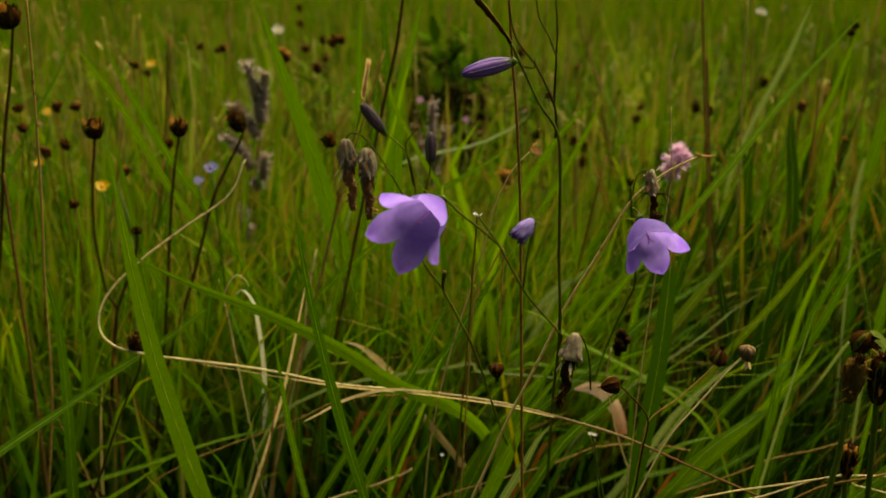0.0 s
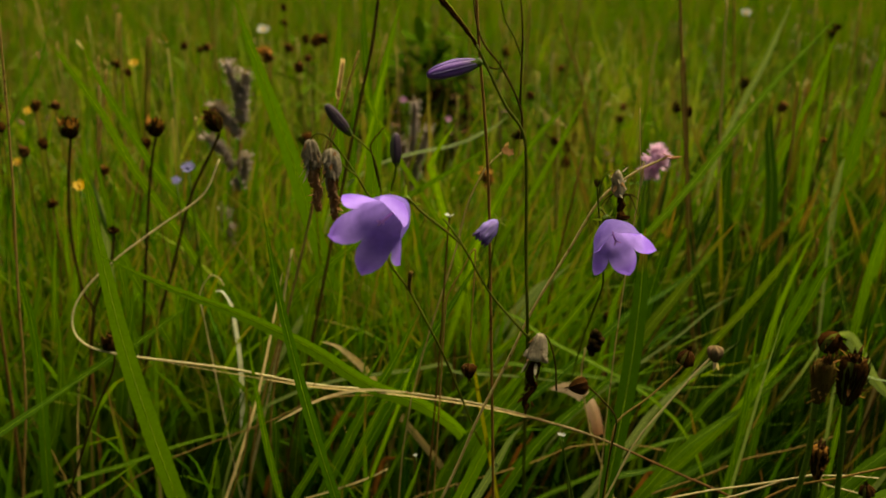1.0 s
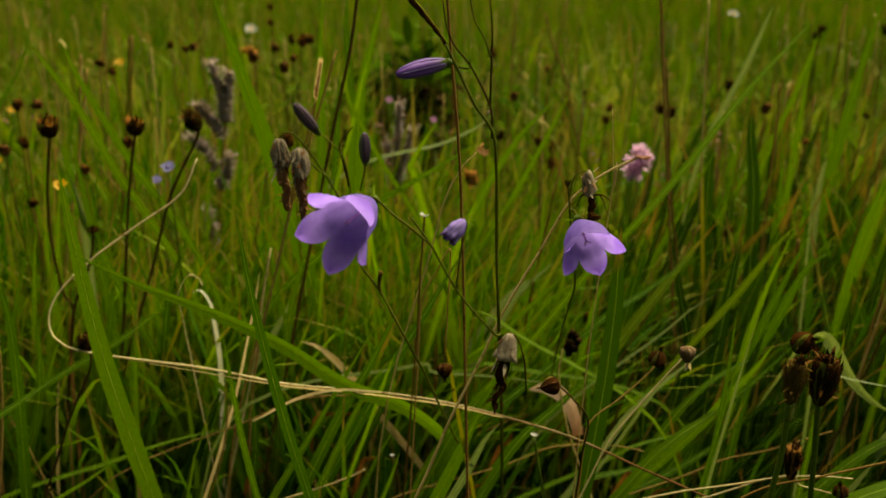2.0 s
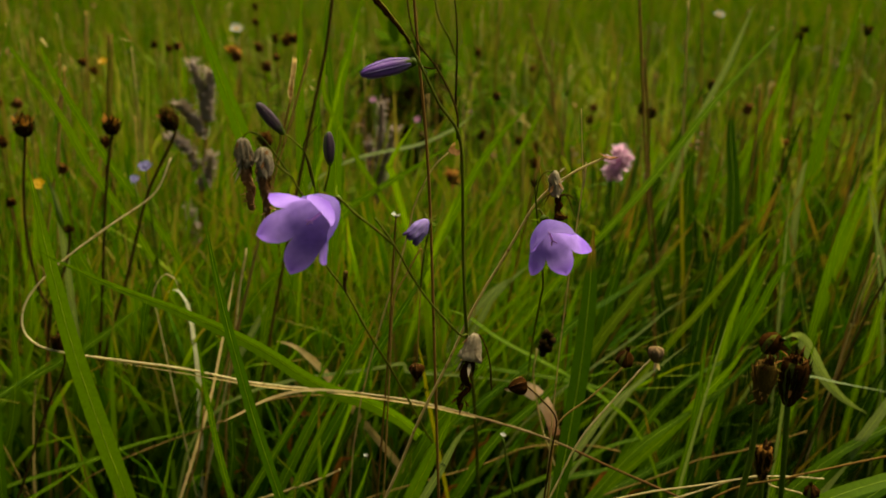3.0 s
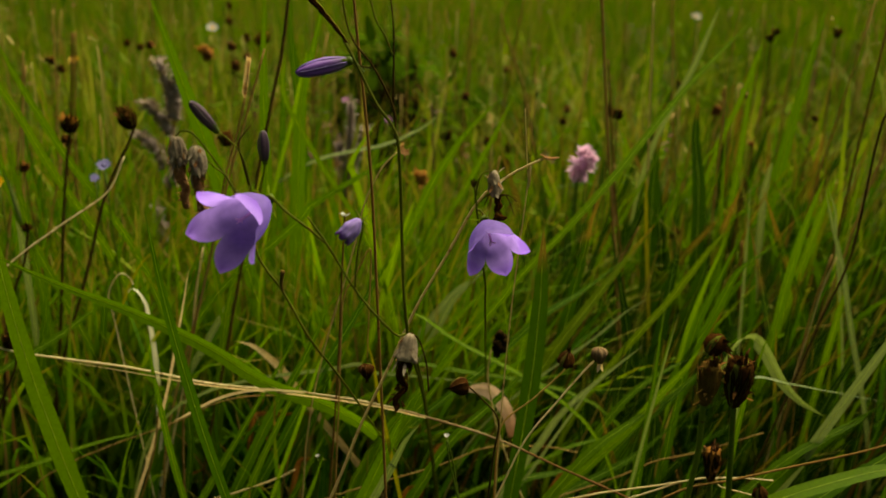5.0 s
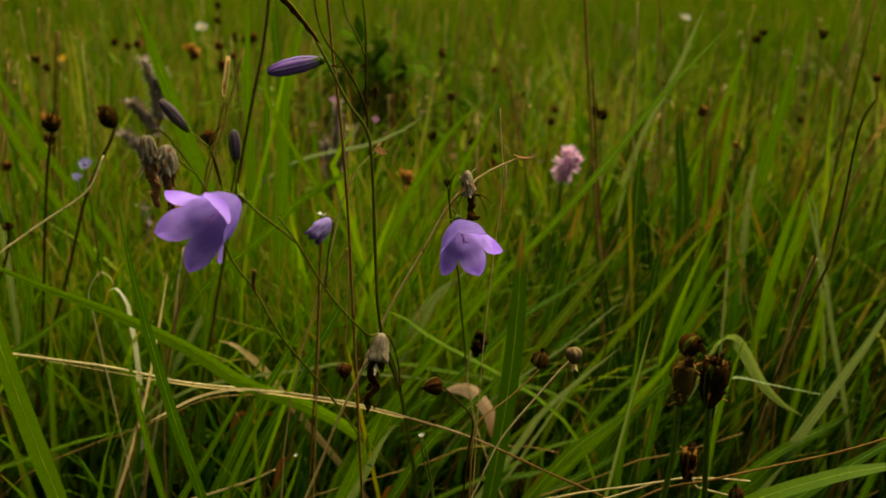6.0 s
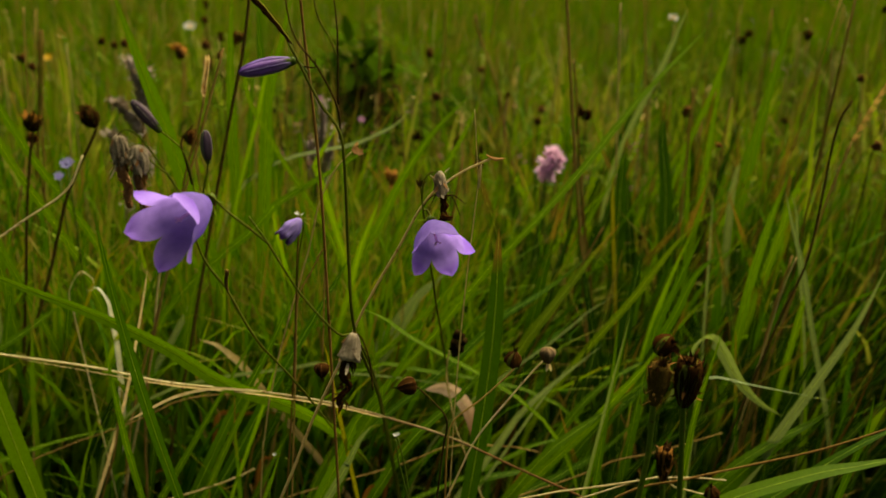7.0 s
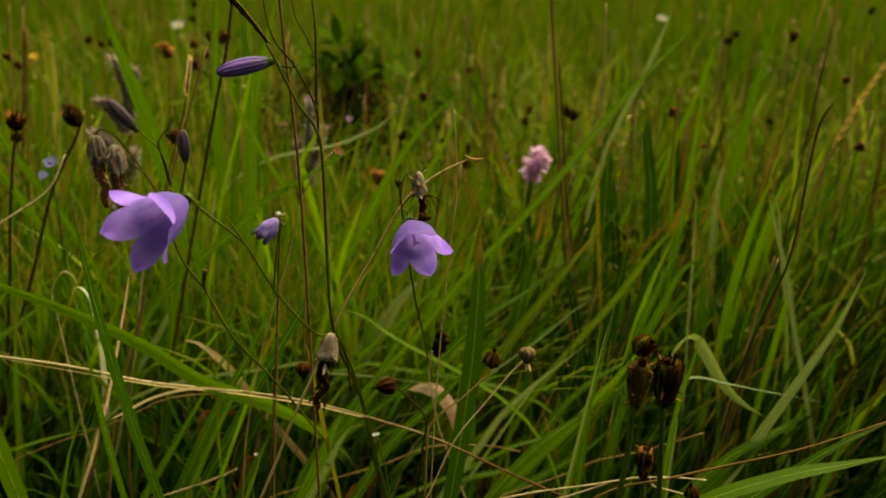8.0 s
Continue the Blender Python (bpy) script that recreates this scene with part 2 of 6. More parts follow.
def tube(points, r0, r1, sides=7, steps=None, rough=0.0):
    line = spline(points, steps or 5 * (len(points) - 1))
    verts, faces, uvs = [], [], []
    n = len(line)
    for i, q in enumerate(line):
        t = (line[min(i + 1, n - 1)] - line[max(i - 1, 0)]).normalized()
        a = t.cross(Vector((0.31, 0.9, 0.22))).normalized()
        b = t.cross(a)
        r = r0 + (r1 - r0) * i / (n - 1)
        for k in range(sides):
            w = 2 * math.pi * k / sides
            rr = r * (1 + rough * noise.noise(q * 900 + Vector((k, 0, 0))))
            verts.append(q + (a * math.cos(w) + b * math.sin(w)) * rr)
            uvs.append((k / sides, i / (n - 1)))
        if i:
            o = (i - 1) * sides
            faces += [(o + k, o + (k + 1) % sides, o + sides + (k + 1) % sides, o + sides + k) for k in range(sides)]
    faces += [tuple(range(sides))[::-1], tuple(range((n - 1) * sides, n * sides))]
    return verts, faces, uvs


def ribbon(points, width, face=0.0, fold=0.10, twist=0.0, steps=None, full=0.35):
    """A grass blade, foot first: folded along its rib, tapering to a point. face: degrees that it is turned about its length."""
    line = spline(points, steps or 6 * (len(points) - 1))
    n = len(line)
    verts, faces, uvs = [], [], []
    for i, q in enumerate(line):
        s = i / (n - 1)
        t = (line[min(i + 1, n - 1)] - line[max(i - 1, 0)]).normalized()
        side = t.cross(Vector((0.05, -1, 0.3))).normalized()
        side = Matrix.Rotation(radians(face + twist * s), 3, t) @ side
        out = side.cross(t)
        w = 0.5 * width * (0.7 + 0.3 * min(1, s / full)) * max(0.02, 1 - max(0, (s - full) / (1 - full)) ** 2.2)
        dip = out * (-fold * w)
        for u, off in ((0, -1), (0.25, -0.5), (0.5, 0), (0.75, 0.5), (1, 1)):
            verts.append(q + side * (w * off) + dip * (1 - abs(off)) + out * (0.03 * w * math.cos(off * 9)))
            uvs.append((u, s))
        if i:
            o = (i - 1) * 5
            faces += [(o + k, o + k + 1, o + 6 + k, o + 5 + k) for k in range(4)]
    return verts, faces, uvs


def turned(profile, place, axis, sides=14, ribs=0, deep=0.0, wobble=0.0, seed=0):
    """A body turned about the axis from place: profile rows (distance, radius); ribs run along it."""
    axis = Vector(axis).normalized()
    a = axis.orthogonal().normalized()
    b = axis.cross(a)
    verts, faces, uvs = [], [], []
    for i, (d, r) in enumerate(profile):
        for k in range(sides):
            w = 2 * math.pi * k / sides
            rr = r * (1 + deep * math.cos(ribs * w))
            way = a * math.cos(w) + b * math.sin(w)
            rr *= 1 + wobble * noise.noise(way * 1.7 + Vector((seed, d * 260, seed)))
            verts.append(Vector(place) + axis * d + way * rr)
            uvs.append((k / sides, i / (len(profile) - 1)))
        if i:
            o = (i - 1) * sides
            faces += [(o + k, o + (k + 1) % sides, o + sides + (k + 1) % sides, o + sides + k) for k in range(sides)]
    faces += [tuple(range(sides))[::-1], tuple(range((len(profile) - 1) * sides, len(profile) * sides))]
    return verts, faces, uvs


def gather(*pieces):
    verts, faces, uvs = [], [], []
    for v, f, u in pieces:
        o = len(verts)
        verts += v
        uvs += u
        faces += [tuple(i + o for i in q) for q in f]
    return verts, faces, uvs


def scale_leaf(place, way, out, length, width, curl=0.3):
    """One small bract, ray or floret lobe: a pointed, hollowed leaflet from place along way, hollow towards out."""
    way, out = Vector(way).normalized(), Vector(out)
    side = way.cross(out).normalized()
    out = side.cross(way).normalized()
    verts, faces, uvs = [], [], []
    for i, s in enumerate((0, 0.35, 0.7, 1.0)):
        w = width * (0.55, 0.95, 0.7, 0.08)[i] * 0.5
        q = Vector(place) + way * (length * s) + out * (curl * length * s * s)
        verts += [q - side * w, q - out * (0.25 * w), q + side * w]
        uvs += [(0, s), (0.5, s), (1, s)]
        if i:
            o = (i - 1) * 3
            faces += [(o, o + 1, o + 4, o + 3), (o + 1, o + 2, o + 5, o + 4)]
    return verts, faces, uvs


def plant(name, foot, label, category, group=""):
    ob = new(name)
    ob.location = foot
    ob.empty_display_size = 0.01
    return tagged(ob, label, category, group)


def add(parent, name, shape, material, label=""):
    """A part of a plant: its shape is given in the world's metres."""
    top = parent
    foot = Vector((0, 0, 0))
    while top:
        foot += top.location
        top = top.parent
    v, f, u = shape
    return mesh(name, [q - foot for q in v], f, u, material, parent, label)


def sealed(ob, thick):
    m = ob.modifiers.new("thickness", "SOLIDIFY")
    m.thickness, m.offset = thick, 0.0
    return ob


def blade(points, width, material=None, label="", **how):
    """A single grass leaf as a thing of its own, foot in the soil."""
    p = rooted(points)
    o = Vector((p[0].x, p[0].y, 0))
    v, f, u = ribbon(p, width, **how)
    ob = mesh("tall_grass", [q - o for q in v], f, u, material or grass_leaf)
    ob.location = o
    line = [(v[5 * i + 2] - o, (v[5 * i + 4] - v[5 * i]) * 0.014, (v[5 * i + 4] - v[5 * i]).cross(v[min(5 * i + 7, len(v) - 3)] - v[5 * i + 2]).normalized() * width * 0.008) for i in range(len(v) // 5)]
    rib = [q + d for a, w, n in line[:-1] for q, d in ((a, -w - n), (a, w - n), (a, w + n), (a, n * 1.6), (a, -w + n))]
    walls = [(5 * i + k, 5 * i + (k + 1) % 5, 5 * i + 5 + (k + 1) % 5, 5 * i + 5 + k) for i in range(len(line) - 2) for k in range(5)]
    mesh("midrib", rib, walls, [(k / 4, i / len(line)) for i in range(len(line) - 1) for k in range(5)], rib_pale, ob, "pale raised midrib")
    return tagged(ob, label or "long green grass blade with a pale midrib", "grass", "single grass blades")


def corolla_shape(place, axis, length, mouth, spin=0.0, lobe_turn=0.0, droop=0.0, fused=0.5, squash=1.0, crumple=0.0, short={}):
    """A five-lobed bell from its foot along its axis: fused into a cup, then free pointed lobes that flare."""
    axis = Vector(axis).normalized()
    a = axis.orthogonal().normalized()
    b = axis.cross(a)
    rows, cols = 16, 10
    verts, faces, uvs, index = [], [], [], {}
    for lobe in range(5):
        grid = []
        for i in range(rows + 1):
            s = i / rows
            reach = 1.0 if s <= fused else short.get(lobe, 1.0)
            half = math.pi / 5 if s <= fused else math.pi / 5 * max(0.0, 1 - ((s - fused) / (1 - fused)) ** 1.85) ** 0.85
            row = []
            for k in range(cols + 1):
                c = 2 * k / cols - 1
                w = spin + lobe * 2 * math.pi / 5 + c * half
                r = mouth * (0.14 + 0.48 * (1 - (1 - min(1, s / 0.52)) ** 1.8) + 0.06 * s + (0.37 + lobe_turn) * max(0, (s - 0.5) / 0.5) ** 1.5)
                r *= 1 - 0.05 * (1 - abs(c)) * min(1, s * 3) + 0.05 * abs(c) ** 2 * s
                r *= min(1.0, s / 0.06) ** 0.5
                r *= 1 + 0.035 * math.exp(-(c / 0.13) ** 2) * min(1, 2.5 * s) * (1 - 0.5 * s)
                r *= 1 + 0.07 * noise.noise(Vector((2.4 * math.cos(w), 2.4 * math.sin(w), s * 2.8)))
                r *= 1 + crumple * s * noise.noise(Vector((5 * math.cos(w), 5 * math.sin(w), s * 3 + 7)))
                d = length * (s - 0.16 * max(0, s - 0.55) ** 1.2 * (1 + lobe_turn * 2))
                if reach < 1:
                    d = length * fused + (d - length * fused) * reach
                    r *= 1 + 0.6 * (1 - reach) * (s - fused)
                q = Vector(place) + axis * d + (a * math.cos(w) + b * math.sin(w) * squash) * r
                q.z -= droop * max(0, s - 0.5) ** 2
                key = tuple(round(e, 5) for e in q)
                if key not in index:
                    index[key] = len(verts)
                    verts.append(q)
                    uvs.append((0.5 + 0.5 * c, s))
                row.append(index[key])
            grid.append(row)
        for i in range(rows):
            for k in range(cols):
                quad = [grid[i][k], grid[i][k + 1], grid[i + 1][k + 1], grid[i + 1][k]]
                quad = [q for n, q in enumerate(quad) if q not in quad[:n]]
                if len(quad) > 2:
                    faces.append(tuple(quad))
    return verts, faces, uvs


def bell(parent, place, axis, length, mouth, **how):
    """An open harebell flower under its plant: corolla, calyx and style."""
    ax = Vector(axis).normalized()
    flower = add(parent, "corolla", corolla_shape(place, axis, length, mouth, **how), violet, "pale violet bell with five flared lobes")
    side = ax.orthogonal().normalized()
    around = [Matrix.Rotation(2 * math.pi * k / 5, 3, ax) @ side for k in range(5)]
    cup = turned([(-0.0028, 0.0006), (-0.002, 0.0015), (-0.0008, 0.0018), (-0.0003, 0.0015)], place, ax, 10, 5, 0.08)
    teeth = [scale_leaf(Vector(place) - ax * 0.0008 + o * 0.0016, ax * 0.25 + o, -ax, 0.0050, 0.0009, 0.1) for o in around]
    add(parent, "calyx", gather(cup, *teeth), stem_green, "small green calyx with narrow teeth")
    tip = Vector(place) + ax * (length * 0.5)
    style = gather(tube([Vector(place) + ax * 0.001, Vector(place) + ax * (length * 0.4), tip], 0.0004, 0.0004, 6, 6), *[tube([tip, tip + ax * 0.0010 + o * 0.0006, tip + ax * 0.0013 + o * 0.0013], 0.0003, 0.0002, 5, 4) for o in around[::2]])
    add(parent, "style", style, style_pale, "pale three-lobed style")
    return flower


def closed_bud(parent, foot, tip, radius, material, label):
    """A closed, pleated bud with its calyx."""
    foot, tip = Vector(foot), Vector(tip)
    ax, n = (tip - foot).normalized(), (tip - foot).length
    prof = [(n * d, radius * r) for d, r in ((0.0, 0.35), (0.08, 0.62), (0.2, 0.82), (0.4, 1.0), (0.62, 1.0), (0.8, 0.85), (0.92, 0.6), (0.98, 0.35), (1.0, 0.12))]
    add(parent, "bud", turned(prof, foot, ax, 20, 5, 0.10, 0.08, n * 900), material, label)
    side = ax.orthogonal().normalized()
    folds = []
    for k in range(5):
        o = Matrix.Rotation(2 * math.pi * (k + 0.5) / 5 + n * 300, 3, ax) @ side
        folds.append(tube([foot + ax * n * d + o * radius * r for d, r in ((0.1, 0.62), (0.35, 0.92), (0.6, 0.95), (0.85, 0.78), (0.99, 0.3))], radius * 0.10, radius * 0.07, 5, 10))
    add(parent, "pleats", gather(*folds), violet_dull if material == violet_bud else material, "paler folded edges")
    teeth = [scale_leaf(foot + o * radius * 0.45, ax * 1.5 + o * 0.5, -o, n * 0.3, radius * 0.5, 0.1) for o in (Matrix.Rotation(2 * math.pi * k / 5, 3, ax) @ side for k in range(5))]
    add(parent, "calyx", gather(turned([(-n * 0.06, radius * 0.2), (-n * 0.02, radius * 0.5), (n * 0.06, radius * 0.62)], foot, ax, 10), *teeth), stem_green)


def withered_bell(parent, top, bottom, radius, seed, scales=16, wad_size=0.42, kink=1.1, flared=False):
    """A seed capsule hanging with the shrivelled corolla below it."""
    rnd = random.Random(seed)
    top, bottom = Vector(top), Vector(bottom)
    ax, n = (bottom - top).normalized(), (bottom - top).length
    cap = [(n * d, radius * r) for d, r in ((0.0, 0.25), (0.02, 0.50), (0.07, 0.72), (0.14, 0.86), (0.22, 0.92), (0.30, 0.90), (0.37, 0.84), (0.41, 0.74), (0.40, 0.5))]
    if flared:
        cap = [(n * d, radius * r) for d, r in ((0.0, 0.22), (0.015, 0.42), (0.06, 0.60), (0.12, 0.72), (0.20, 0.86), (0.27, 1.05), (0.32, 1.2), (0.33, 1.1), (0.31, 0.6))]
    capsule = add(parent, "seed_capsule", turned(cap, top, ax, 40, 8, 0.13, 0.45, seed), head_grey, "pale grey-brown ribbed seed capsule")
    side = ax.orthogonal().normalized()
    ring = [Matrix.Rotation(2 * math.pi * k / 5 + seed, 3, ax) @ side for k in range(5)]
    for o in ring:
        add(capsule, "calyx_tooth", scale_leaf(top + ax * n * 0.36 + o * radius * 0.8, ax * rnd.uniform(0.8, 1.6) + o * 0.6, -ax, n * rnd.uniform(0.14, 0.24), radius * 0.4, rnd.uniform(-0.6, 0.3)), head_grey if rnd.random() < 0.5 else head_brown)
    for k in range(scales):
        o = Matrix.Rotation(k * 2.4, 3, ax) @ side
        d = rnd.uniform(0.03, 0.34)
        add(capsule, "dried_scale", scale_leaf(top + ax * n * d + o * radius * (0.6 + 0.9 * d), ax * rnd.uniform(0.8, 1.4) + o * rnd.uniform(0.05, 0.35), -o, n * rnd.uniform(0.07, 0.15), radius * rnd.uniform(0.35, 0.8), rnd.uniform(-0.5, 0.2)), head_grey if k % 3 else wither)
    bend = side * radius * kink
    wad = tube([top + ax * n * 0.27, top + ax * n * 0.40 + bend * 0.1, top + ax * n * 0.55 + bend * 0.35, top + ax * n * 0.72 - bend * 0.5, top + ax * n * 0.86 + bend * 0.3, bottom], radius * wad_size * 1.15, radius * wad_size * 0.5, 14, 20, 0.75)
    skin = head_black if flared else wither
    corolla = add(parent, "withered_corolla", wad, skin, "shrivelled brown corolla")
    for i in range(20):
        o = Matrix.Rotation(rnd.uniform(0, 6.28), 3, ax) @ side
        add(corolla, "shred", scale_leaf(top + ax * n * rnd.uniform(0.35, 0.92) + o * radius * 0.4, ax * rnd.uniform(0.2, 1.2) + o, o, n * rnd.uniform(0.06, 0.13), radius * rnd.uniform(0.25, 0.6), rnd.uniform(-0.8, 0.8)), skin)


def bract_head(parent, foot, axis, length, radius, body, bract, rows=4, per_row=8, tuft=None, name="flower_head", label="", seed=0, full=0.8, frills=18, span=0.74, frill_size=1.0, ragged=0):
    """A composite head: a rounded body under overlapping bracts, with a ragged tuft at its end."""
    rnd = random.Random(seed)
    ax = Vector(axis).normalized()
    foot = Vector(foot)
    shape = lambda s: radius * math.sin(math.pi * (0.10 + span * s)) ** full
    prof = [(length * s, shape(s)) for s in (0, 0.08, 0.2, 0.35, 0.5, 0.65, 0.8, 0.92, 1.0)]
    head = add(parent, name, turned(prof, foot, ax, 18, 7, 0.07, 0.25, seed), body, label)
    side = ax.orthogonal().normalized()
    for r in range(rows):
        s = 0.03 + 0.72 * r / rows
        for k in range(per_row):
            o = Matrix.Rotation(2 * math.pi * (k + 0.5 * (r % 2) + rnd.uniform(-0.2, 0.2)) / per_row, 3, ax) @ side
            leaf = scale_leaf(foot + ax * length * s + o * shape(s), ax * 1.4 + o * rnd.uniform(0.0, 0.4), -o, length * rnd.uniform(0.30, 0.5), 4.2 * radius / per_row, rnd.uniform(-0.2, 0.15))
            add(head, "bract", leaf, bract)
    for k in range(ragged):
        o = Matrix.Rotation(rnd.uniform(0, 6.28), 3, ax) @ side
        s = rnd.uniform(0.2, 1.0)
        add(head, "torn_bract", scale_leaf(foot + ax * length * s + o * shape(s) * 0.95, o * rnd.uniform(0.3, 1.0) + ax * rnd.uniform(-0.8, 1.0), ax, radius * rnd.uniform(0.25, 0.75), radius * rnd.uniform(0.12, 0.4), rnd.uniform(-0.8, 0.8)), tuft if k % 2 else bract)
    for k in range(frills if tuft else 0):
        o = Matrix.Rotation(rnd.uniform(0, 6.28), 3, ax) @ side
        leaf = scale_leaf(foot + ax * length * rnd.uniform(0.78, 0.98) + o * radius * rnd.uniform(0.1, 0.6), ax + o * rnd.uniform(-0.3, 0.6), -o, frill_size * length * rnd.uniform(0.2, 0.45), radius * rnd.uniform(0.18, 0.4), rnd.uniform(-0.6, 0.6))
        add(head, "dried_floret", leaf, tuft if rnd.random() < 0.6 else bract)
    return head


def ray_flower(parent, place, axis, radius, material, centre, rays=14, seed=0):
    """A daisy-like flower: rays in two rings round a domed disc."""
    rnd = random.Random(seed)
    ax = Vector(axis).normalized()
    side = ax.orthogonal().normalized()
    leaves = []
    for k in range(rays):
        o = Matrix.Rotation(2 * math.pi * (k + rnd.uniform(-0.2, 0.2)) / rays, 3, ax) @ side
        leaves.append(scale_leaf(Vector(place) + o * radius * 0.2, o + ax * rnd.uniform(0.1, 0.5), ax, radius * rnd.uniform(0.75, 1.0), radius * 0.42, rnd.uniform(-0.1, 0.25)))
    for leaf in leaves:
        add(parent, "ray", leaf, material)
    add(parent, "disc", turned([(-radius * 0.25, radius * 0.1), (-radius * 0.1, radius * 0.3), (radius * 0.08, radius * 0.33), (radius * 0.2, radius * 0.2), (radius * 0.24, radius * 0.05)], place, ax, 12, 0, 0, 0.2, seed), centre)


def stalked(name, label, category, group, points, r0, r1, material, foot_in=True):
    """A plant with one stem through the points, foot first; returns the plant and the stem's end."""
    p = rooted(points) if foot_in else [Vector(q) for q in points]
    ob = plant(name, (p[0].x, p[0].y, 0), label, category, group)
    add(ob, "stem", tube(p, r0, r1, 7), material)
    return ob, p[-1]


pod_dun = organic("pod_dun", [(0.075, 0.046, 0.022), (0.13, 0.085, 0.045)], gloss=0.0, rough=0.85, relief=0.8, veins=6)
head_umber = organic("head_umber", [(0.032, 0.0145, 0.0045), (0.125, 0.052, 0.014)], rough=0.85, gloss=0.0, relief=0.8)
head_rust = organic("head_rust", [(0.055, 0.022, 0.005), (0.15, 0.064, 0.013)], rough=0.85, gloss=0.0, relief=0.8)
# near black: the dried florets' own colour, and painted shade in the far hollow
floret_hollow_black = organic("floret_hollow_black", [(0.006, 0.0035, 0.0012), (0.018, 0.011, 0.003)], rough=0.85, gloss=0.0)
straw_dull = organic("straw_dull", [(0.17, 0.105, 0.030), (0.29, 0.20, 0.062)], rough=0.65, gloss=0.01, through_light=0.4, through_tint=(1.3, 1.2, 0.9), spots=(0.10, 0.046, 0.014))

# ---- the harebells ----
BELL = "harebells"
hb = rooted([(0.0547, 0.425, 0.1129), (0.0476, 0.362, 0.2002), (0.0417, 0.305, 0.255), (0.0371, 0.2750, 0.2714), (0.0257, 0.2730, 0.2862), (0.0168, 0.2720, 0.3026), (0.0110, 0.2740, 0.3105)])
harebell = plant("harebell", (hb[0].x, hb[0].y, 0), "slender harebell with one open violet bell and a withering one", "flower", BELL)
add(harebell, "stem", tube(hb, 0.00055, 0.0003), stem_olive)
add(harebell, "pedicel", tube([(0.0168, 0.2720, 0.3026), (0.0113, 0.2720, 0.3075), (0.0053, 0.2720, 0.3124), (0.0006, 0.2735, 0.3166), (-0.0006, 0.2750, 0.3157)], 0.0004, 0.0004), stem_olive)
bell(harebell, (-0.0009, 0.2740, 0.3154), (-0.481, -0.853, -0.204), 0.0245, 0.0118, spin=4.463, lobe_turn=0.0, fused=0.60, short={4: 0.25, 0: 0.8})
add(harebell, "pedicel", tube([(0.0249, 0.2730, 0.2874), (0.0260, 0.2730, 0.2990), (0.0275, 0.2730, 0.3067), (0.0277, 0.2710, 0.3099)], 0.00032, 0.00024, rough=0.4), stem_olive)
small = sealed(add(harebell, "withering_corolla", corolla_shape((0.0271, 0.2710, 0.3109), (-0.62, -0.30, -0.66), 0.0086, 0.0043, spin=0.4, lobe_turn=-0.5, fused=0.6, squash=0.75, crumple=0.55), violet_dull, "crumpled violet corolla closing up"), 0.0003)
add(harebell, "calyx", gather(*[scale_leaf((0.0275, 0.2710, 0.3109), w, (0, 0, 1), 0.0032, 0.0007, 0.2) for w in ((1, 0, -0.1), (0.6, -0.5, -0.5), (-0.5, 0.3, 0.6), (0.9, 0.4, 0.3))]), stem_olive)
withered_bell(harebell, (0.0423, 0.2750, 0.2714), (0.0378, 0.2720, 0.2462), 0.0031, 3.0, 5, 0.46, 1.3, True)
add(harebell, "pedicel", tube([(0.0482, 0.2760, 0.2506), (0.0473, 0.2760, 0.2609), (0.0449, 0.2760, 0.2689), (0.0424, 0.2760, 0.2713)], 0.0003, 0.00025), stem_dark)

hb = rooted([(0.0275, 0.3800, 0.1710), (0.0187, 0.3400, 0.2134), (0.0136, 0.3100, 0.2415), (0.0087, 0.2880, 0.2632), (0.0002, 0.2880, 0.2806), (-0.0062, 0.2880, 0.2905), (-0.0101, 0.2880, 0.3031), (-0.0128, 0.2880, 0.3144)])
harebell = plant("harebell", (hb[0].x, hb[0].y, 0), "harebell with two grey-violet buds and two withered hanging bells", "flower", BELL)
add(harebell, "stem", tube(hb, 0.00048, 0.00035, rough=0.3), stem_olive)
add(harebell, "branch", tube([(-0.0121, 0.2870, 0.3128), (-0.0166, 0.2870, 0.3211), (-0.0217, 0.2870, 0.3289), (-0.0251, 0.2870, 0.3328), (-0.0282, 0.2870, 0.3335), (-0.0300, 0.2870, 0.3317)], 0.00032, 0.00024, rough=0.4), stem_olive)
add(harebell, "branch", tube([(-0.0157, 0.2860, 0.3201), (-0.0203, 0.2860, 0.3241), (-0.0225, 0.2860, 0.3280), (-0.0237, 0.2860, 0.3291)], 0.0003, 0.00024, rough=0.4), stem_olive)
withered_bell(harebell, (-0.0302, 0.2870, 0.3317), (-0.0283, 0.2870, 0.3087), 0.0028, 1.0, 22, 0.62, 0.40)
withered_bell(harebell, (-0.0238, 0.2850, 0.3293), (-0.0229, 0.2840, 0.3067), 0.0028, 5.0, 22, 0.62, 0.40)
add(harebell, "branch", tube([(-0.0084, 0.2900, 0.3024), (-0.0088, 0.2900, 0.3156), (-0.0110, 0.2900, 0.3257), (-0.0148, 0.2900, 0.3303), (-0.0179, 0.2900, 0.3328)], 0.00032, 0.00024, rough=0.4), stem_olive)
closed_bud(harebell, (-0.0181, 0.2900, 0.3328), (-0.0247, 0.2860, 0.3428), 0.0018, grey_bud, "closed grey-violet bud")
add(harebell, "branch", tube([(-0.0080, 0.2900, 0.3005), (-0.0057, 0.2900, 0.3138), (-0.0043, 0.2900, 0.3193), (-0.0037, 0.2900, 0.3234)], 0.00032, 0.00024, rough=0.4), stem_olive)
closed_bud(harebell, (-0.0037, 0.2900, 0.3230), (-0.0037, 0.2890, 0.3334), 0.0017, grey_bud, "closed grey-violet bud")
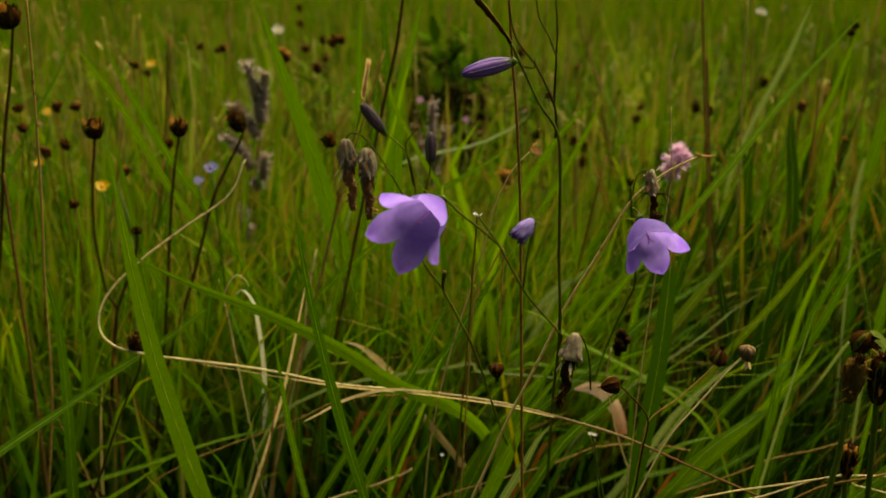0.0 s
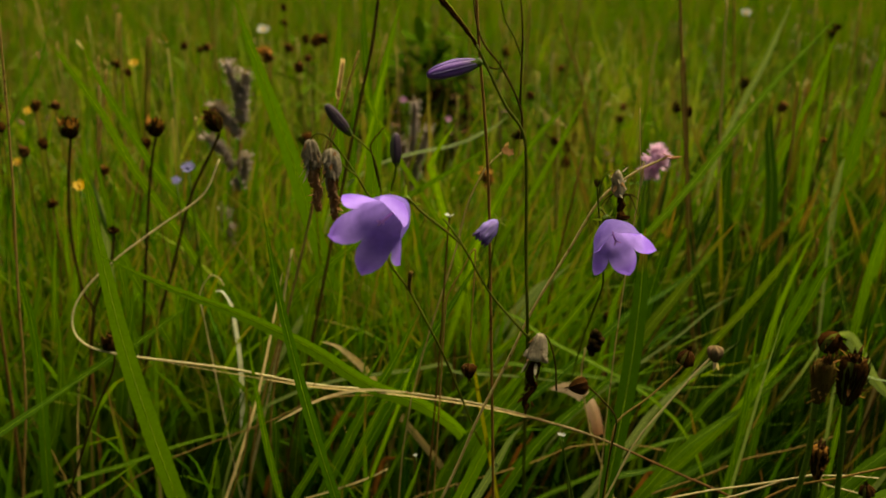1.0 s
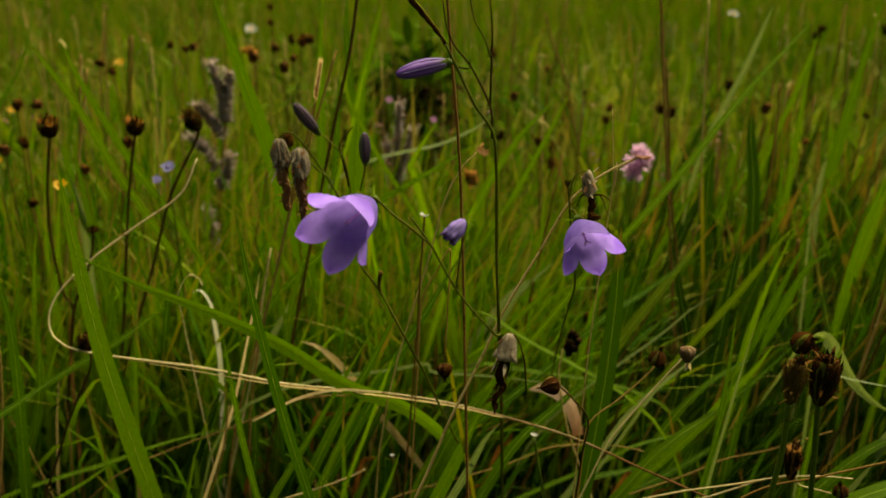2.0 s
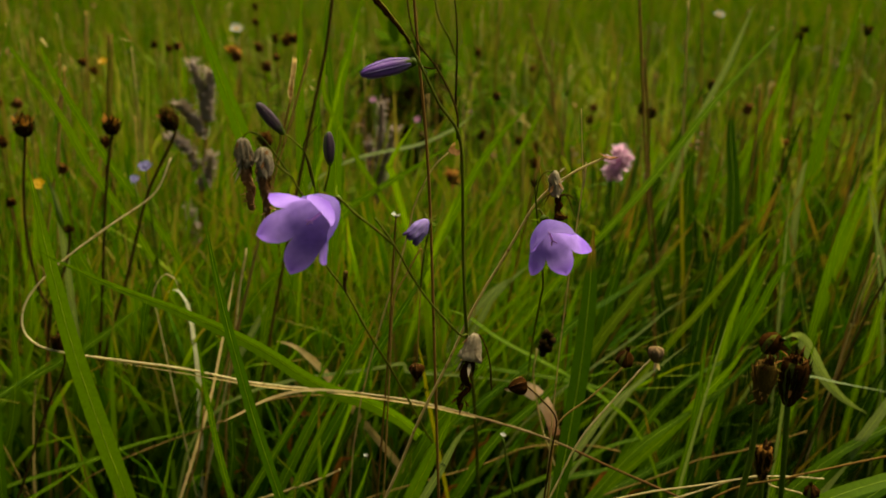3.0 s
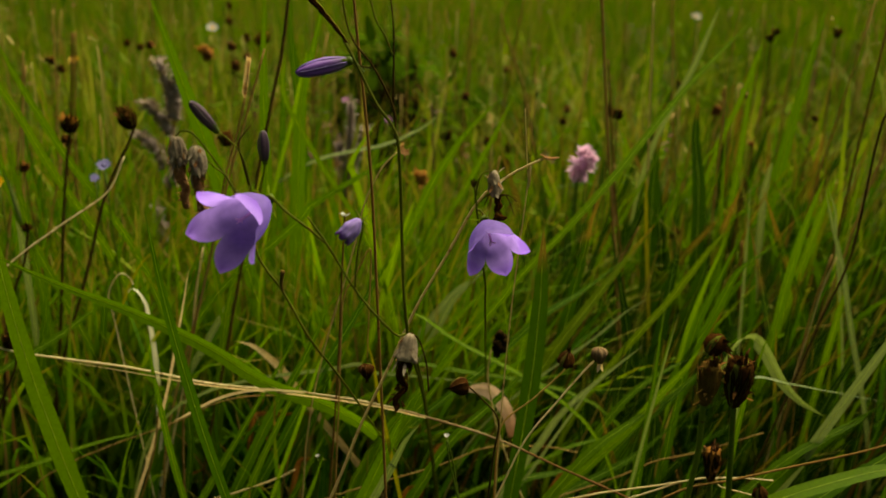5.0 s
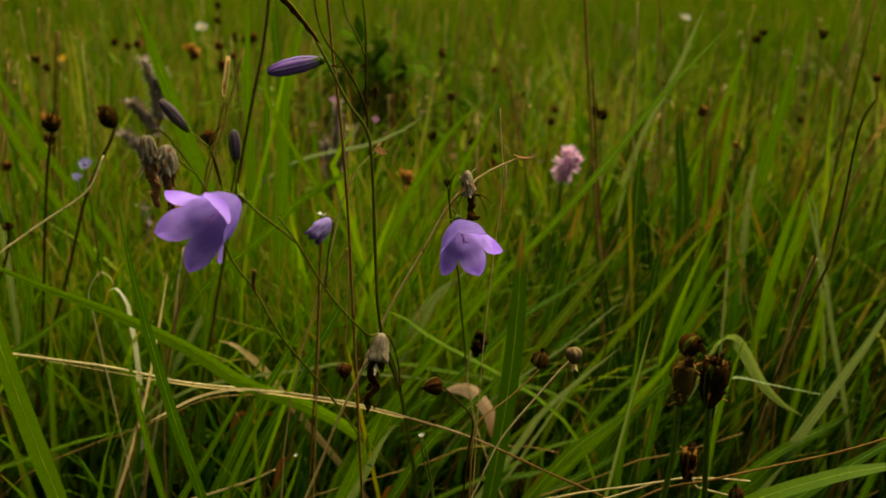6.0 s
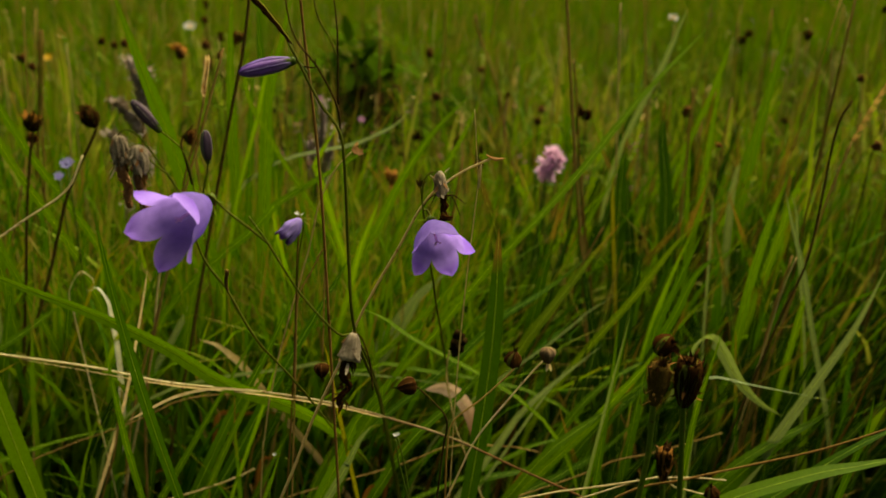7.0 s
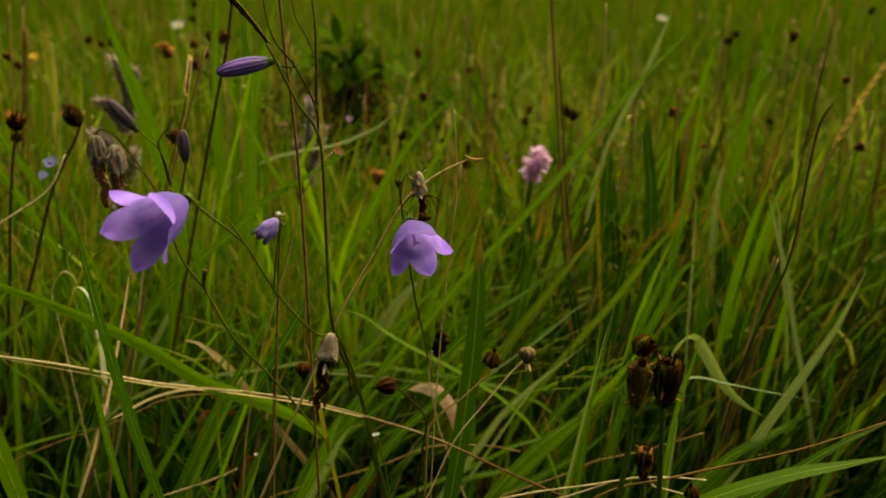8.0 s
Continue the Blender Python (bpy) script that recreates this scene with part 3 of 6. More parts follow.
add(harebell, "branch", tube([(-0.0091, 0.2900, 0.3156), (-0.0110, 0.2900, 0.3248), (-0.0116, 0.2900, 0.3294), (-0.0086, 0.2900, 0.3335), (-0.0074, 0.2900, 0.3348)], 0.0003, 0.0002), stem_dark)
add(harebell, "side_twig", tube([(0.0007, 0.2880, 0.2796), (0.0000, 0.2880, 0.2826), (0.0006, 0.2880, 0.2875)], 0.0003, 0.0008), stem_dark)

hb = rooted([(0.0538, 0.42, 0.1163), (0.047, 0.36, 0.2013), (0.0409, 0.303, 0.2581), (0.0391, 0.3, 0.2892), (0.0383, 0.3, 0.3168), (0.0367, 0.3, 0.3309), (0.0308, 0.3, 0.3398), (0.025, 0.3, 0.3515), (0.0213, 0.3, 0.3588)])
harebell = plant("harebell", (hb[0].x, hb[0].y, 0), "tall harebell with a slim purple bud and bare upper twigs", "flower", BELL)
add(harebell, "stem", tube(hb, 0.00065, 0.00045, rough=0.3), stem_olive)
add(harebell, "pedicel", tube([(0.0266, 0.3030, 0.3492), (0.0240, 0.3030, 0.3524), (0.0222, 0.3030, 0.3531)], 0.0005, 0.0004), stem_green)
closed_bud(harebell, (0.0224, 0.3030, 0.3529), (0.0058, 0.2980, 0.3497), 0.0025, violet_bud, "long purple bud in folded pleats")
add(harebell, "branch", tube([(0.0366, 0.3030, 0.3281), (0.0360, 0.3030, 0.3383), (0.0298, 0.3030, 0.3510), (0.0242, 0.3030, 0.3581), (0.0214, 0.3030, 0.3650), (0.0198, 0.3030, 0.3770)], 0.0004, 0.0002, rough=0.4), stem_dark)
add(harebell, "branch", tube([(0.0359, 0.3050, 0.3388), (0.0361, 0.3050, 0.3542), (0.0359, 0.3050, 0.3648), (0.0343, 0.3050, 0.3785)], 0.0004, 0.0002, rough=0.4), stem_dark)
add(harebell, "branch", tube([(0.0358, 0.3040, 0.3547), (0.0335, 0.3040, 0.3605), (0.0302, 0.3040, 0.3666), (0.0281, 0.3040, 0.3769)], 0.00032, 0.00024, rough=0.4), stem_olive)
add(harebell, "dried_tip", tube([(0.0217, 0.3030, 0.3581), (0.0179, 0.3030, 0.3636), (0.0137, 0.3030, 0.3685), (0.0094, 0.3030, 0.3736)], 0.0006, 0.0011, 8, 14, 0.6), head_brown, "narrow brown dried tip")
add(harebell, "side_twig", tube([(0.0255, 0.3030, 0.3513), (0.0289, 0.3030, 0.3510), (0.0291, 0.3030, 0.3538)], 0.0003, 0.0002), stem_dark)

hb = rooted([(0.0850, 0.4900, 0.1250), (0.0790, 0.4350, 0.1750), (0.0735, 0.3750, 0.2250), (0.0696, 0.3300, 0.2590), (0.0682, 0.3130, 0.2736), (0.0659, 0.3080, 0.2881), (0.0641, 0.3080, 0.3024), (0.0631, 0.3080, 0.3114)])
harebell = plant("harebell", (hb[0].x, hb[0].y, 0), "harebell with one open violet bell under a dried capsule", "flower", BELL)
add(harebell, "stem", tube(hb, 0.00045, 0.00035, rough=0.3), stem_olive)
add(harebell, "pedicel", tube([(0.0641, 0.3080, 0.3024), (0.0650, 0.3092, 0.3022), (0.0661, 0.3085, 0.3012), (0.0668, 0.3062, 0.2998)], 0.0004, 0.0004), stem_olive)
bell(harebell, (0.0669, 0.3050, 0.2990), (0.21, -0.84, -0.50), 0.0165, 0.0114, spin=2.40, lobe_turn=-0.10, fused=0.57)
add(harebell, "pedicel", tube([(0.0636, 0.3060, 0.3080), (0.0643, 0.3060, 0.3133), (0.0662, 0.3060, 0.3162), (0.0692, 0.3060, 0.3168)], 0.00032, 0.00024, rough=0.4), stem_olive)
cap = turned([(0, 0.0006), (0.0012, 0.0014), (0.003, 0.0019), (0.0045, 0.0016), (0.0065, 0.0020), (0.008, 0.0017), (0.009, 0.0010)], (0.0694, 0.3060, 0.3168), (0.05, 0, -1), 24, 8, 0.16, 0.6, 4)
capsule = add(harebell, "seed_capsule", cap, head_grey, "grey dried seed capsule")
for k in range(12):
    o = Vector((math.cos(k * 2.4), math.sin(k * 2.4), 0))
    add(capsule, "dried_scale", scale_leaf(Vector((0.0694, 0.3060, 0.3168)) + Vector((0, 0, -0.0006 - 0.0006 * k)) + o * 0.0015, (o.x * 0.6, o.y * 0.6, 0.8 if k % 4 == 0 else -1), o, 0.0028, 0.0013, 0.2), wither if k % 2 else head_grey)
add(harebell, "calyx_teeth", gather(*[tube([(0.0706, 0.3060, 0.3078), Vector((0.0706, 0.3060, 0.3078)) + Vector((dx * 0.5, dy * 0.5, 0.0007)), Vector((0.0706, 0.3060, 0.3078)) + Vector((dx, dy, dz))], 0.0004, 0.00012, 5, 6) for dx, dy, dz in ((-0.0065, -0.001, -0.003), (-0.004, 0.003, -0.004), (0.0075, -0.001, -0.002), (0.006, -0.002, -0.006), (0.002, 0.004, -0.003))]), stem_dark)
add(harebell, "withered_corolla", gather(tube([(0.0706, 0.3060, 0.3080), (0.0712, 0.3060, 0.3050), (0.0708, 0.3060, 0.3026), (0.0723, 0.3060, 0.3002)], 0.0012, 0.0009, 9, 12, 0.7), tube([(0.0699, 0.3040, 0.3017), (0.0724, 0.3040, 0.3009), (0.0741, 0.3040, 0.3013)], 0.0015, 0.0004, 9, 8, 0.9)), head_brown, "shrivelled brown corolla")
add(harebell, "bud", gather(*[scale_leaf((0.0628, 0.3070, 0.3107), (dx, dy, 1), (0, -1, 0), 0.0032, 0.0010, 0.1) for dx, dy in ((-0.4, 0), (0.3, -0.2), (0, 0.4))]), stem_dark)

# the thin rust-brown stem that stands before them all
rust, end = stalked("dry_grass_stalk", "thin straight rust-brown dry stem", "dry stem", "dry stems", [(0.0322, 0.3270, 0.1687), (0.0305, 0.3270, 0.2205), (0.0288, 0.3270, 0.2723), (0.0275, 0.3270, 0.3049), (0.0256, 0.3270, 0.3314), (0.0235, 0.3270, 0.3528), (0.0216, 0.3270, 0.3769)], 0.0006, 0.0005, stem_rust)


# ---- dry straw ----
s = rooted([(0.1369, 0.3490, 0.1589), (0.1059, 0.3520, 0.1726), (0.0796, 0.3580, 0.1826), (0.0531, 0.3630, 0.1892), (0.0238, 0.3690, 0.1941), (-0.0085, 0.3740, 0.1967)])
s += [Vector(q) for q in [(-0.0464, 0.3780, 0.1982), (-0.0848, 0.3830, 0.2036), (-0.1391, 0.3950, 0.2050), (-0.1563, 0.4000, 0.2095), (-0.1602, 0.4050, 0.2193), (-0.1550, 0.4100, 0.2303), (-0.1408, 0.4150, 0.2436), (-0.1196, 0.4200, 0.2586), (-0.0999, 0.4250, 0.2722), (-0.0921, 0.4300, 0.2880)]]
stalk = plant("dry_grass_stalk", (s[0].x, s[0].y, 0), "long bleached dry grass stalk looped over sideways", "dry stalk", "dry stems")
add(stalk, "stem", tube(s, 0.00052, 0.00045, 8, 110, 0.35), straw_long)
add(stalk, "sheath", ribbon([(0.0480, 0.3620, 0.1908), (0.0237, 0.3670, 0.1941), (-0.0110, 0.3720, 0.1967), (-0.0462, 0.3760, 0.1982), (-0.0873, 0.3820, 0.2024), (-0.1165, 0.3880, 0.2044)], 0.0008, 160, 0.3), straw_leaf, "split papery sheath")
add(stalk, "leaf", ribbon([(-0.0060, 0.3720, 0.1975), (-0.0226, 0.3600, 0.2052), (-0.0396, 0.3600, 0.2011), (-0.0545, 0.3600, 0.1928), (-0.0608, 0.3600, 0.1892)], 0.0012, 10, 0.3), straw_leaf)

for pts, w, how in (
    ([(-0.1034, 0.4700, 0.0831), (-0.0999, 0.4700, 0.1277), (-0.0989, 0.4700, 0.1631), (-0.1005, 0.4700, 0.1903), (-0.1020, 0.4700, 0.1986), (-0.1064, 0.4700, 0.2051), (-0.1117, 0.4700, 0.2035)], 0.0034, dict(face=20, twist=60)),
    ([(-0.0155, 0.4700, 0.1349), (-0.0294, 0.4700, 0.1562), (-0.0385, 0.4700, 0.1665), (-0.0460, 0.4700, 0.1727), (-0.0549, 0.4700, 0.1754)], 0.0042, dict(face=-30, twist=80)),
    ([(-0.0905, 0.4200, 0.1370), (-0.0800, 0.4200, 0.1695), (-0.0693, 0.4200, 0.2126), (-0.0641, 0.4200, 0.2360)], 0.0016, dict(face=30)),
):
    p = rooted(pts)
    o = Vector((p[0].x, p[0].y, 0))
    v, f, u = ribbon(p, w, fold=0.35, **how)
    leaf = mesh("dead_leaf", [q - o for q in v], f, u, leaf_white if w == 0.0034 else straw_leaf)
    leaf.location = o
    tagged(leaf, "bleached dead grass leaf curling at its tip", "dead leaf", "dead leaves")

leaf, end = stalked("dead_leaf", "curled salmon-brown dead leaf bending over", "dead leaf", "dead leaves", [(0.1, 0.47, 0.1063), (0.0954, 0.441, 0.1341)], 0.0006, 0.0005, stem_rust)
add(leaf, "leaf_blade", ribbon([(0.0953, 0.44, 0.1347), (0.0933, 0.44, 0.143), (0.09, 0.44, 0.1517), (0.0844, 0.44, 0.1594), (0.0775, 0.44, 0.163), (0.0678, 0.44, 0.1622)], 0.0078, -10, 0.35, full=0.66), leaf_salmon, "papery curled blade")

for pts, r0, r1, m, text in (
    ([(0.0164, 0.3120, 0.1972), (0.0245, 0.3120, 0.2193), (0.0343, 0.3120, 0.2416), (0.0436, 0.3120, 0.2641), (0.0549, 0.3120, 0.2856), (0.0651, 0.3120, 0.3048), (0.0760, 0.3120, 0.3142), (0.0869, 0.3120, 0.3199)], 0.0006, 0.0004, straw, "thin straw-coloured stem with a curled husk"),
    ([(-0.0600, 0.4700, 0.1700), (-0.0422, 0.4700, 0.2511), (-0.0293, 0.4700, 0.3071), (-0.0232, 0.4700, 0.3322), (-0.0184, 0.4700, 0.3616)], 0.0009, 0.0008, stem_dark, "tall dark wiry flower stem"),
    ([(0.1708, 0.5500, 0.1546), (0.1629, 0.5500, 0.2149), (0.1555, 0.5500, 0.2712), (0.1498, 0.5500, 0.3175), (0.1450, 0.5500, 0.3582)], 0.0010, 0.0008, straw_dull, "long pale brown dry stem"),
    ([(0.1802, 0.5600, 0.1341), (0.1726, 0.5600, 0.1852), (0.1637, 0.5600, 0.2371), (0.1580, 0.5600, 0.2860), (0.1538, 0.5600, 0.3160)], 0.0009, 0.0006, stem_rust, "thin rusty dry flower stem"),
    ([(0.2526, 0.7500, 0.1866), (0.2459, 0.7500, 0.2427), (0.2418, 0.7500, 0.2874), (0.2361, 0.7500, 0.3429)], 0.0009, 0.0007, straw_dull, "upright straw-coloured dry grass stem"),
    ([(-0.1953, 0.4000, 0.1237), (-0.1856, 0.4000, 0.1805), (-0.1813, 0.4000, 0.2328), (-0.1760, 0.4000, 0.2836), (-0.1728, 0.4000, 0.3258), (-0.1701, 0.4000, 0.3673)], 0.0006, 0.0005, straw_dull, "upright straw-coloured dry grass stem"),
    ([(-0.2179, 0.4500, 0.1530), (-0.2169, 0.4500, 0.1992), (-0.2161, 0.4500, 0.2425), (-0.2153, 0.4500, 0.2777)], 0.0010, 0.0008, stem_rust, "thin rusty stem among the grass"),
    ([(-0.2189, 0.6000, 0.1901), (-0.2136, 0.6000, 0.2254), (-0.2047, 0.6000, 0.2923), (-0.2023, 0.6000, 0.3100)], 0.0008, 0.0006, straw_dull, "upright straw-coloured dry grass stem"),
    ([(0.0047, 0.37, 0.1476), (0.0088, 0.37, 0.1971), (0.0111, 0.37, 0.2297), (0.0125, 0.37, 0.2556), (0.0141, 0.37, 0.2794)], 0.0005, 0.0004, stem_rust, "thin rusty stem with a white tip"),
    ([(-0.0635, 0.4400, 0.2160), (-0.0504, 0.4400, 0.2634), (-0.0369, 0.4400, 0.3051), (-0.0269, 0.4400, 0.3365)], 0.0007, 0.0005, straw_dull, "leaning straw-coloured dry grass stem"),
    ([(0.0850, 0.3400, 0.3054), (0.0851, 0.3400, 0.3011), (0.0835, 0.3400, 0.3183), (0.0825, 0.3400, 0.3308)], 0.0003, 0.0002, straw, "hair-thin straw-coloured grass stem"),
    ([(0.1085, 0.3300, 0.1386), (0.1466, 0.3300, 0.1731), (0.1740, 0.3300, 0.1815), (0.1967, 0.3300, 0.1876), (0.2283, 0.3300, 0.1961), (0.2606, 0.3300, 0.2087)], 0.0006, 0.0004, stem_rust, "long straw stem bent low over the grass"),
    ([(0.1346, 0.3400, 0.1656), (0.1580, 0.3400, 0.1742), (0.1772, 0.3400, 0.1757), (0.1942, 0.3400, 0.1744)], 0.0004, 0.0003, straw, "thin pale straw stem bent low"),
    ([(0.1580, 0.3400, 0.1742), (0.1728, 0.3400, 0.1709), (0.1904, 0.3400, 0.1659), (0.2082, 0.3400, 0.1603)], 0.0004, 0.0003, straw, "thin pale straw stem bent low"),
    ([(0.2297, 0.4200, 0.1713), (0.2408, 0.4200, 0.2152), (0.2498, 0.4200, 0.2478), (0.2527, 0.4200, 0.3059), (0.2580, 0.4200, 0.3216)], 0.0007, 0.0005, stem_dark, "tall dark wiry flower stem"),
):
    ob, end = stalked("dry_grass_stalk", text, "dry stem", "dry stems", pts, r0, r1, m)
    if "husk" in text:
        add(ob, "husk", gather(scale_leaf((0.0853, 0.3120, 0.3211), (1, 0, -0.75), (0.4, 0, 1), 0.0058, 0.0026, 0.55), scale_leaf((0.0870, 0.3120, 0.3195), (1, -0.1, -0.3), (0, 0, 1), 0.0045, 0.0022, 0.5)), wither, "curled brown husk")
    if "white tip" in text:
        add(ob, "floret", gather(*[scale_leaf(end, (dx, dy, 0.6), (0, 0, 1), 0.0027, 0.0018, 0.1) for dx, dy in ((1, 0), (-1, 0.1), (-0.5, 0.8), (-0.5, -0.8), (0.2, -0.9))]), white, "small white floret")

# rusty dead leaves low among the blades
for pts, w in (
    ([(-0.0476, 0.47, 0.127), (-0.0349, 0.47, 0.1292), (-0.0222, 0.47, 0.131), (-0.0079, 0.47, 0.1296)], 0.0029),
    ([(-0.0209, 0.45, 0.1104), (-0.0153, 0.45, 0.114), (-0.0085, 0.45, 0.1162)], 0.0031),
    ([(0.1163, 0.42, 0.1211), (0.1214, 0.42, 0.1239), (0.1277, 0.42, 0.1252)], 0.0029),
    ([(0.0377, 0.43, 0.106), (0.0451, 0.43, 0.1109), (0.0531, 0.43, 0.1165)], 0.0027),
    ([(-0.0859, 0.46, 0.0936), (-0.0798, 0.46, 0.0988), (-0.0727, 0.46, 0.1017)], 0.0029),
    ([(0.1318, 0.42, 0.1101), (0.1402, 0.42, 0.115), (0.1457, 0.42, 0.1205)], 0.0024),
    ([(0.0533, 0.45, 0.1184), (0.0593, 0.45, 0.1248), (0.0616, 0.45, 0.1326)], 0.0028),
):
    p = [Vector((pts[0][0] - 0.012, pts[0][1] + 0.05, -0.004)), Vector((pts[0][0] - 0.008, pts[0][1] + 0.02, 0.6 * pts[0][2]))] + [Vector(q) for q in pts]
    o = Vector((p[0].x, p[0].y, 0))
    v, f, u = ribbon(p, w, -20, 0.5, 70)
    leaf = mesh("dead_leaf", [q - o for q in v], f, u, leaf_rusty)
    leaf.location = o
    tagged(leaf, "rusty withered leaf low among the grass", "dead leaf", "dead leaves")

# ---- brown seed heads before the grass ----
HEADS = "brown seed heads"
def small_pod(points, head_foot, axis, length, radius, label, seed, stem=stem_green, pale=None):
    ob, end = stalked("seed_head", label, "seed head", HEADS, points, 0.0004, 0.0003, stem)
    ax = Vector(axis).normalized()
    prof = [(length * d, radius * r) for d, r in ((0, 0.25), (0.06, 0.7), (0.2, 0.98), (0.42, 1.0), (0.66, 0.8), (0.85, 0.5), (1.0, 0.22))]
    pod = add(ob, "pod", turned(prof, head_foot, axis, 24, 8, 0.11, 0.2, seed), pod_dun if pale else head_black)
    side = ax.orthogonal().normalized()
    ribs = []
    for k in range(8):
        o = Matrix.Rotation(2 * math.pi * k / 8, 3, ax) @ side
        ribs.append(tube([Vector(head_foot) + ax * length * d + o * radius * r for d, r in ((0.03, 0.55), (0.2, 1.02), (0.45, 1.04), (0.7, 0.78), (0.98, 0.26))], 0.00016, 0.00010, 5, 10))
    add(pod, "ribs", gather(*ribs), rib_brown, "paler ribs")
    add(pod, "beak", gather(*[scale_leaf(Vector(head_foot) + ax * length * 0.92, ax + (Matrix.Rotation(2.1 * k, 3, ax) @ side) * 0.35, side, length * (0.6 if pale else 0.4), radius * (0.6 if pale else 0.4), 0.1) for k in range(3)]), pale or head_brown)
    return ob

small_pod([(0.0112, 0.365, 0.2135), (0.0123, 0.365, 0.2359), (0.0138, 0.365, 0.247), (0.019, 0.365, 0.2571), (0.0241, 0.365, 0.2671), (0.0248, 0.365, 0.2621), (0.0237, 0.365, 0.2373), (0.0228, 0.365, 0.2162)], (0.0226, 0.362, 0.2166), (0.05, -0.15, -1), 0.0066, 0.0031, "round brown ribbed seed pod hanging from a bent stem", 2, straw_dull)
small_pod([(0.0745, 0.3150, 0.1819), (0.0745, 0.3100, 0.2059), (0.0765, 0.3100, 0.2192), (0.0866, 0.3100, 0.2287), (0.0960, 0.3100, 0.2387), (0.0993, 0.3100, 0.2433)], (0.0961, 0.3000, 0.2481), (0.15, -0.25, 1), 0.0062, 0.0029, "round dark brown ribbed seed pod on a forked stem", 5, straw_dull)
small_pod([(0.0753, 0.3150, 0.1824), (0.0852, 0.3150, 0.2077), (0.0965, 0.3150, 0.2247), (0.1058, 0.3150, 0.2377), (0.1095, 0.3150, 0.2424), (0.1107, 0.3150, 0.2463)], (0.1103, 0.3120, 0.2491), (0.1, -0.1, -1), 0.0062, 0.0027, "brown ribbed seed pod with a pale beak", 8, straw, beak_pale)
small_pod([(0.0709, 0.3000, 0.1928), (0.0725, 0.3000, 0.2122), (0.0737, 0.3000, 0.2257), (0.0677, 0.3000, 0.2342), (0.0625, 0.3000, 0.2394)], (0.0625, 0.3000, 0.2401), (-1, -0.2, -0.12), 0.0068, 0.0030, "dark brown striped seed pod hanging sideways", 11, stem_dark)
small_pod([(0.1950, 0.3350, 0.1466), (0.1892, 0.3350, 0.1637), (0.1867, 0.3350, 0.1693)], (0.1865, 0.3320, 0.1714), (-0.3, -0.2, 1), 0.0064, 0.0030, "brown ribbed seed pod on a short stem", 14, stem_green)

ob, end = stalked("seed_head", "thin stem with a cluster of black dried florets", "seed head", HEADS, [(0.087, 0.4, 0.15), (0.0828, 0.4, 0.1625), (0.0791, 0.4, 0.1794), (0.0772, 0.4, 0.193), (0.0785, 0.4, 0.2053)], 0.0005, 0.0004, straw)
rnd = random.Random(7)
blobs = []
for k in range(16):
    c = Vector((0.0823, 0.3970, 0.2103)) + Vector((rnd.uniform(-0.0018, 0.0018), rnd.uniform(-0.002, 0.002), rnd.uniform(-0.0045, 0.0045)))
    blobs.append(turned([(0, 0.0005), (0.0006, 0.0015), (0.0018, 0.0017), (0.003, 0.0011), (0.0034, 0.0004)], c, (rnd.uniform(-1, 1), rnd.uniform(-1, 0.3), rnd.uniform(-1, 1)), 8, 4, 0.2, 0.3, k))
for blob in blobs:
    add(ob, "dried_floret", blob, floret_hollow_black)

ob, end = stalked("hanging_floret", "tiny pale bract hanging on a thread-like stem", "seed head", HEADS, [(0.0171, 0.376, 0.2635), (0.0219, 0.376, 0.2834), (0.0288, 0.376, 0.298), (0.0352, 0.376, 0.3051)], 0.0004, 0.0003, straw)
c = Vector((0.0356, 0.376, 0.3068))
add(ob, "bract", gather(scale_leaf(c, (1, 0, -0.7), (0.5, -1, 0.3), 0.0050, 0.0032, 0.4), scale_leaf(c + Vector((0.0042, 0, -0.0003)), (-0.2, 0, -1), (-1, -0.5, 0), 0.0035, 0.0022, 0.4), scale_leaf(c + Vector((0.0010, 0, 0)), (0.5, 0.2, 1), (0, -1, 0), 0.0030, 0.0018, 0.3)), wither)
for pts, c in (([(0.0600, 0.3020, 0.1914), (0.0566, 0.3020, 0.2061), (0.0553, 0.3020, 0.2161)], (0.0552, 0.3020, 0.2176)), ([(-0.0014, 0.371, 0.1433), (0.0001, 0.371, 0.1545), (-0.0002, 0.371, 0.1643)], (-0.0004, 0.371, 0.1655)), ([(0.0607, 0.3140, 0.1832), (0.0584, 0.3140, 0.1985), (0.0558, 0.3140, 0.2099)], (0.0558, 0.3140, 0.2107))):
    ob, end = stalked("tiny_flower", "tiny white flower on a thin green stem", "flower", "tiny white flowers", pts, 0.0004, 0.0003, stem_green)
    add(ob, "petals", gather(*[scale_leaf(c, (math.cos(k * 1.26), math.sin(k * 1.26), 0.5), (0, 0, 1), 0.0014, 0.0012, 0.3) for k in range(5)]), white)

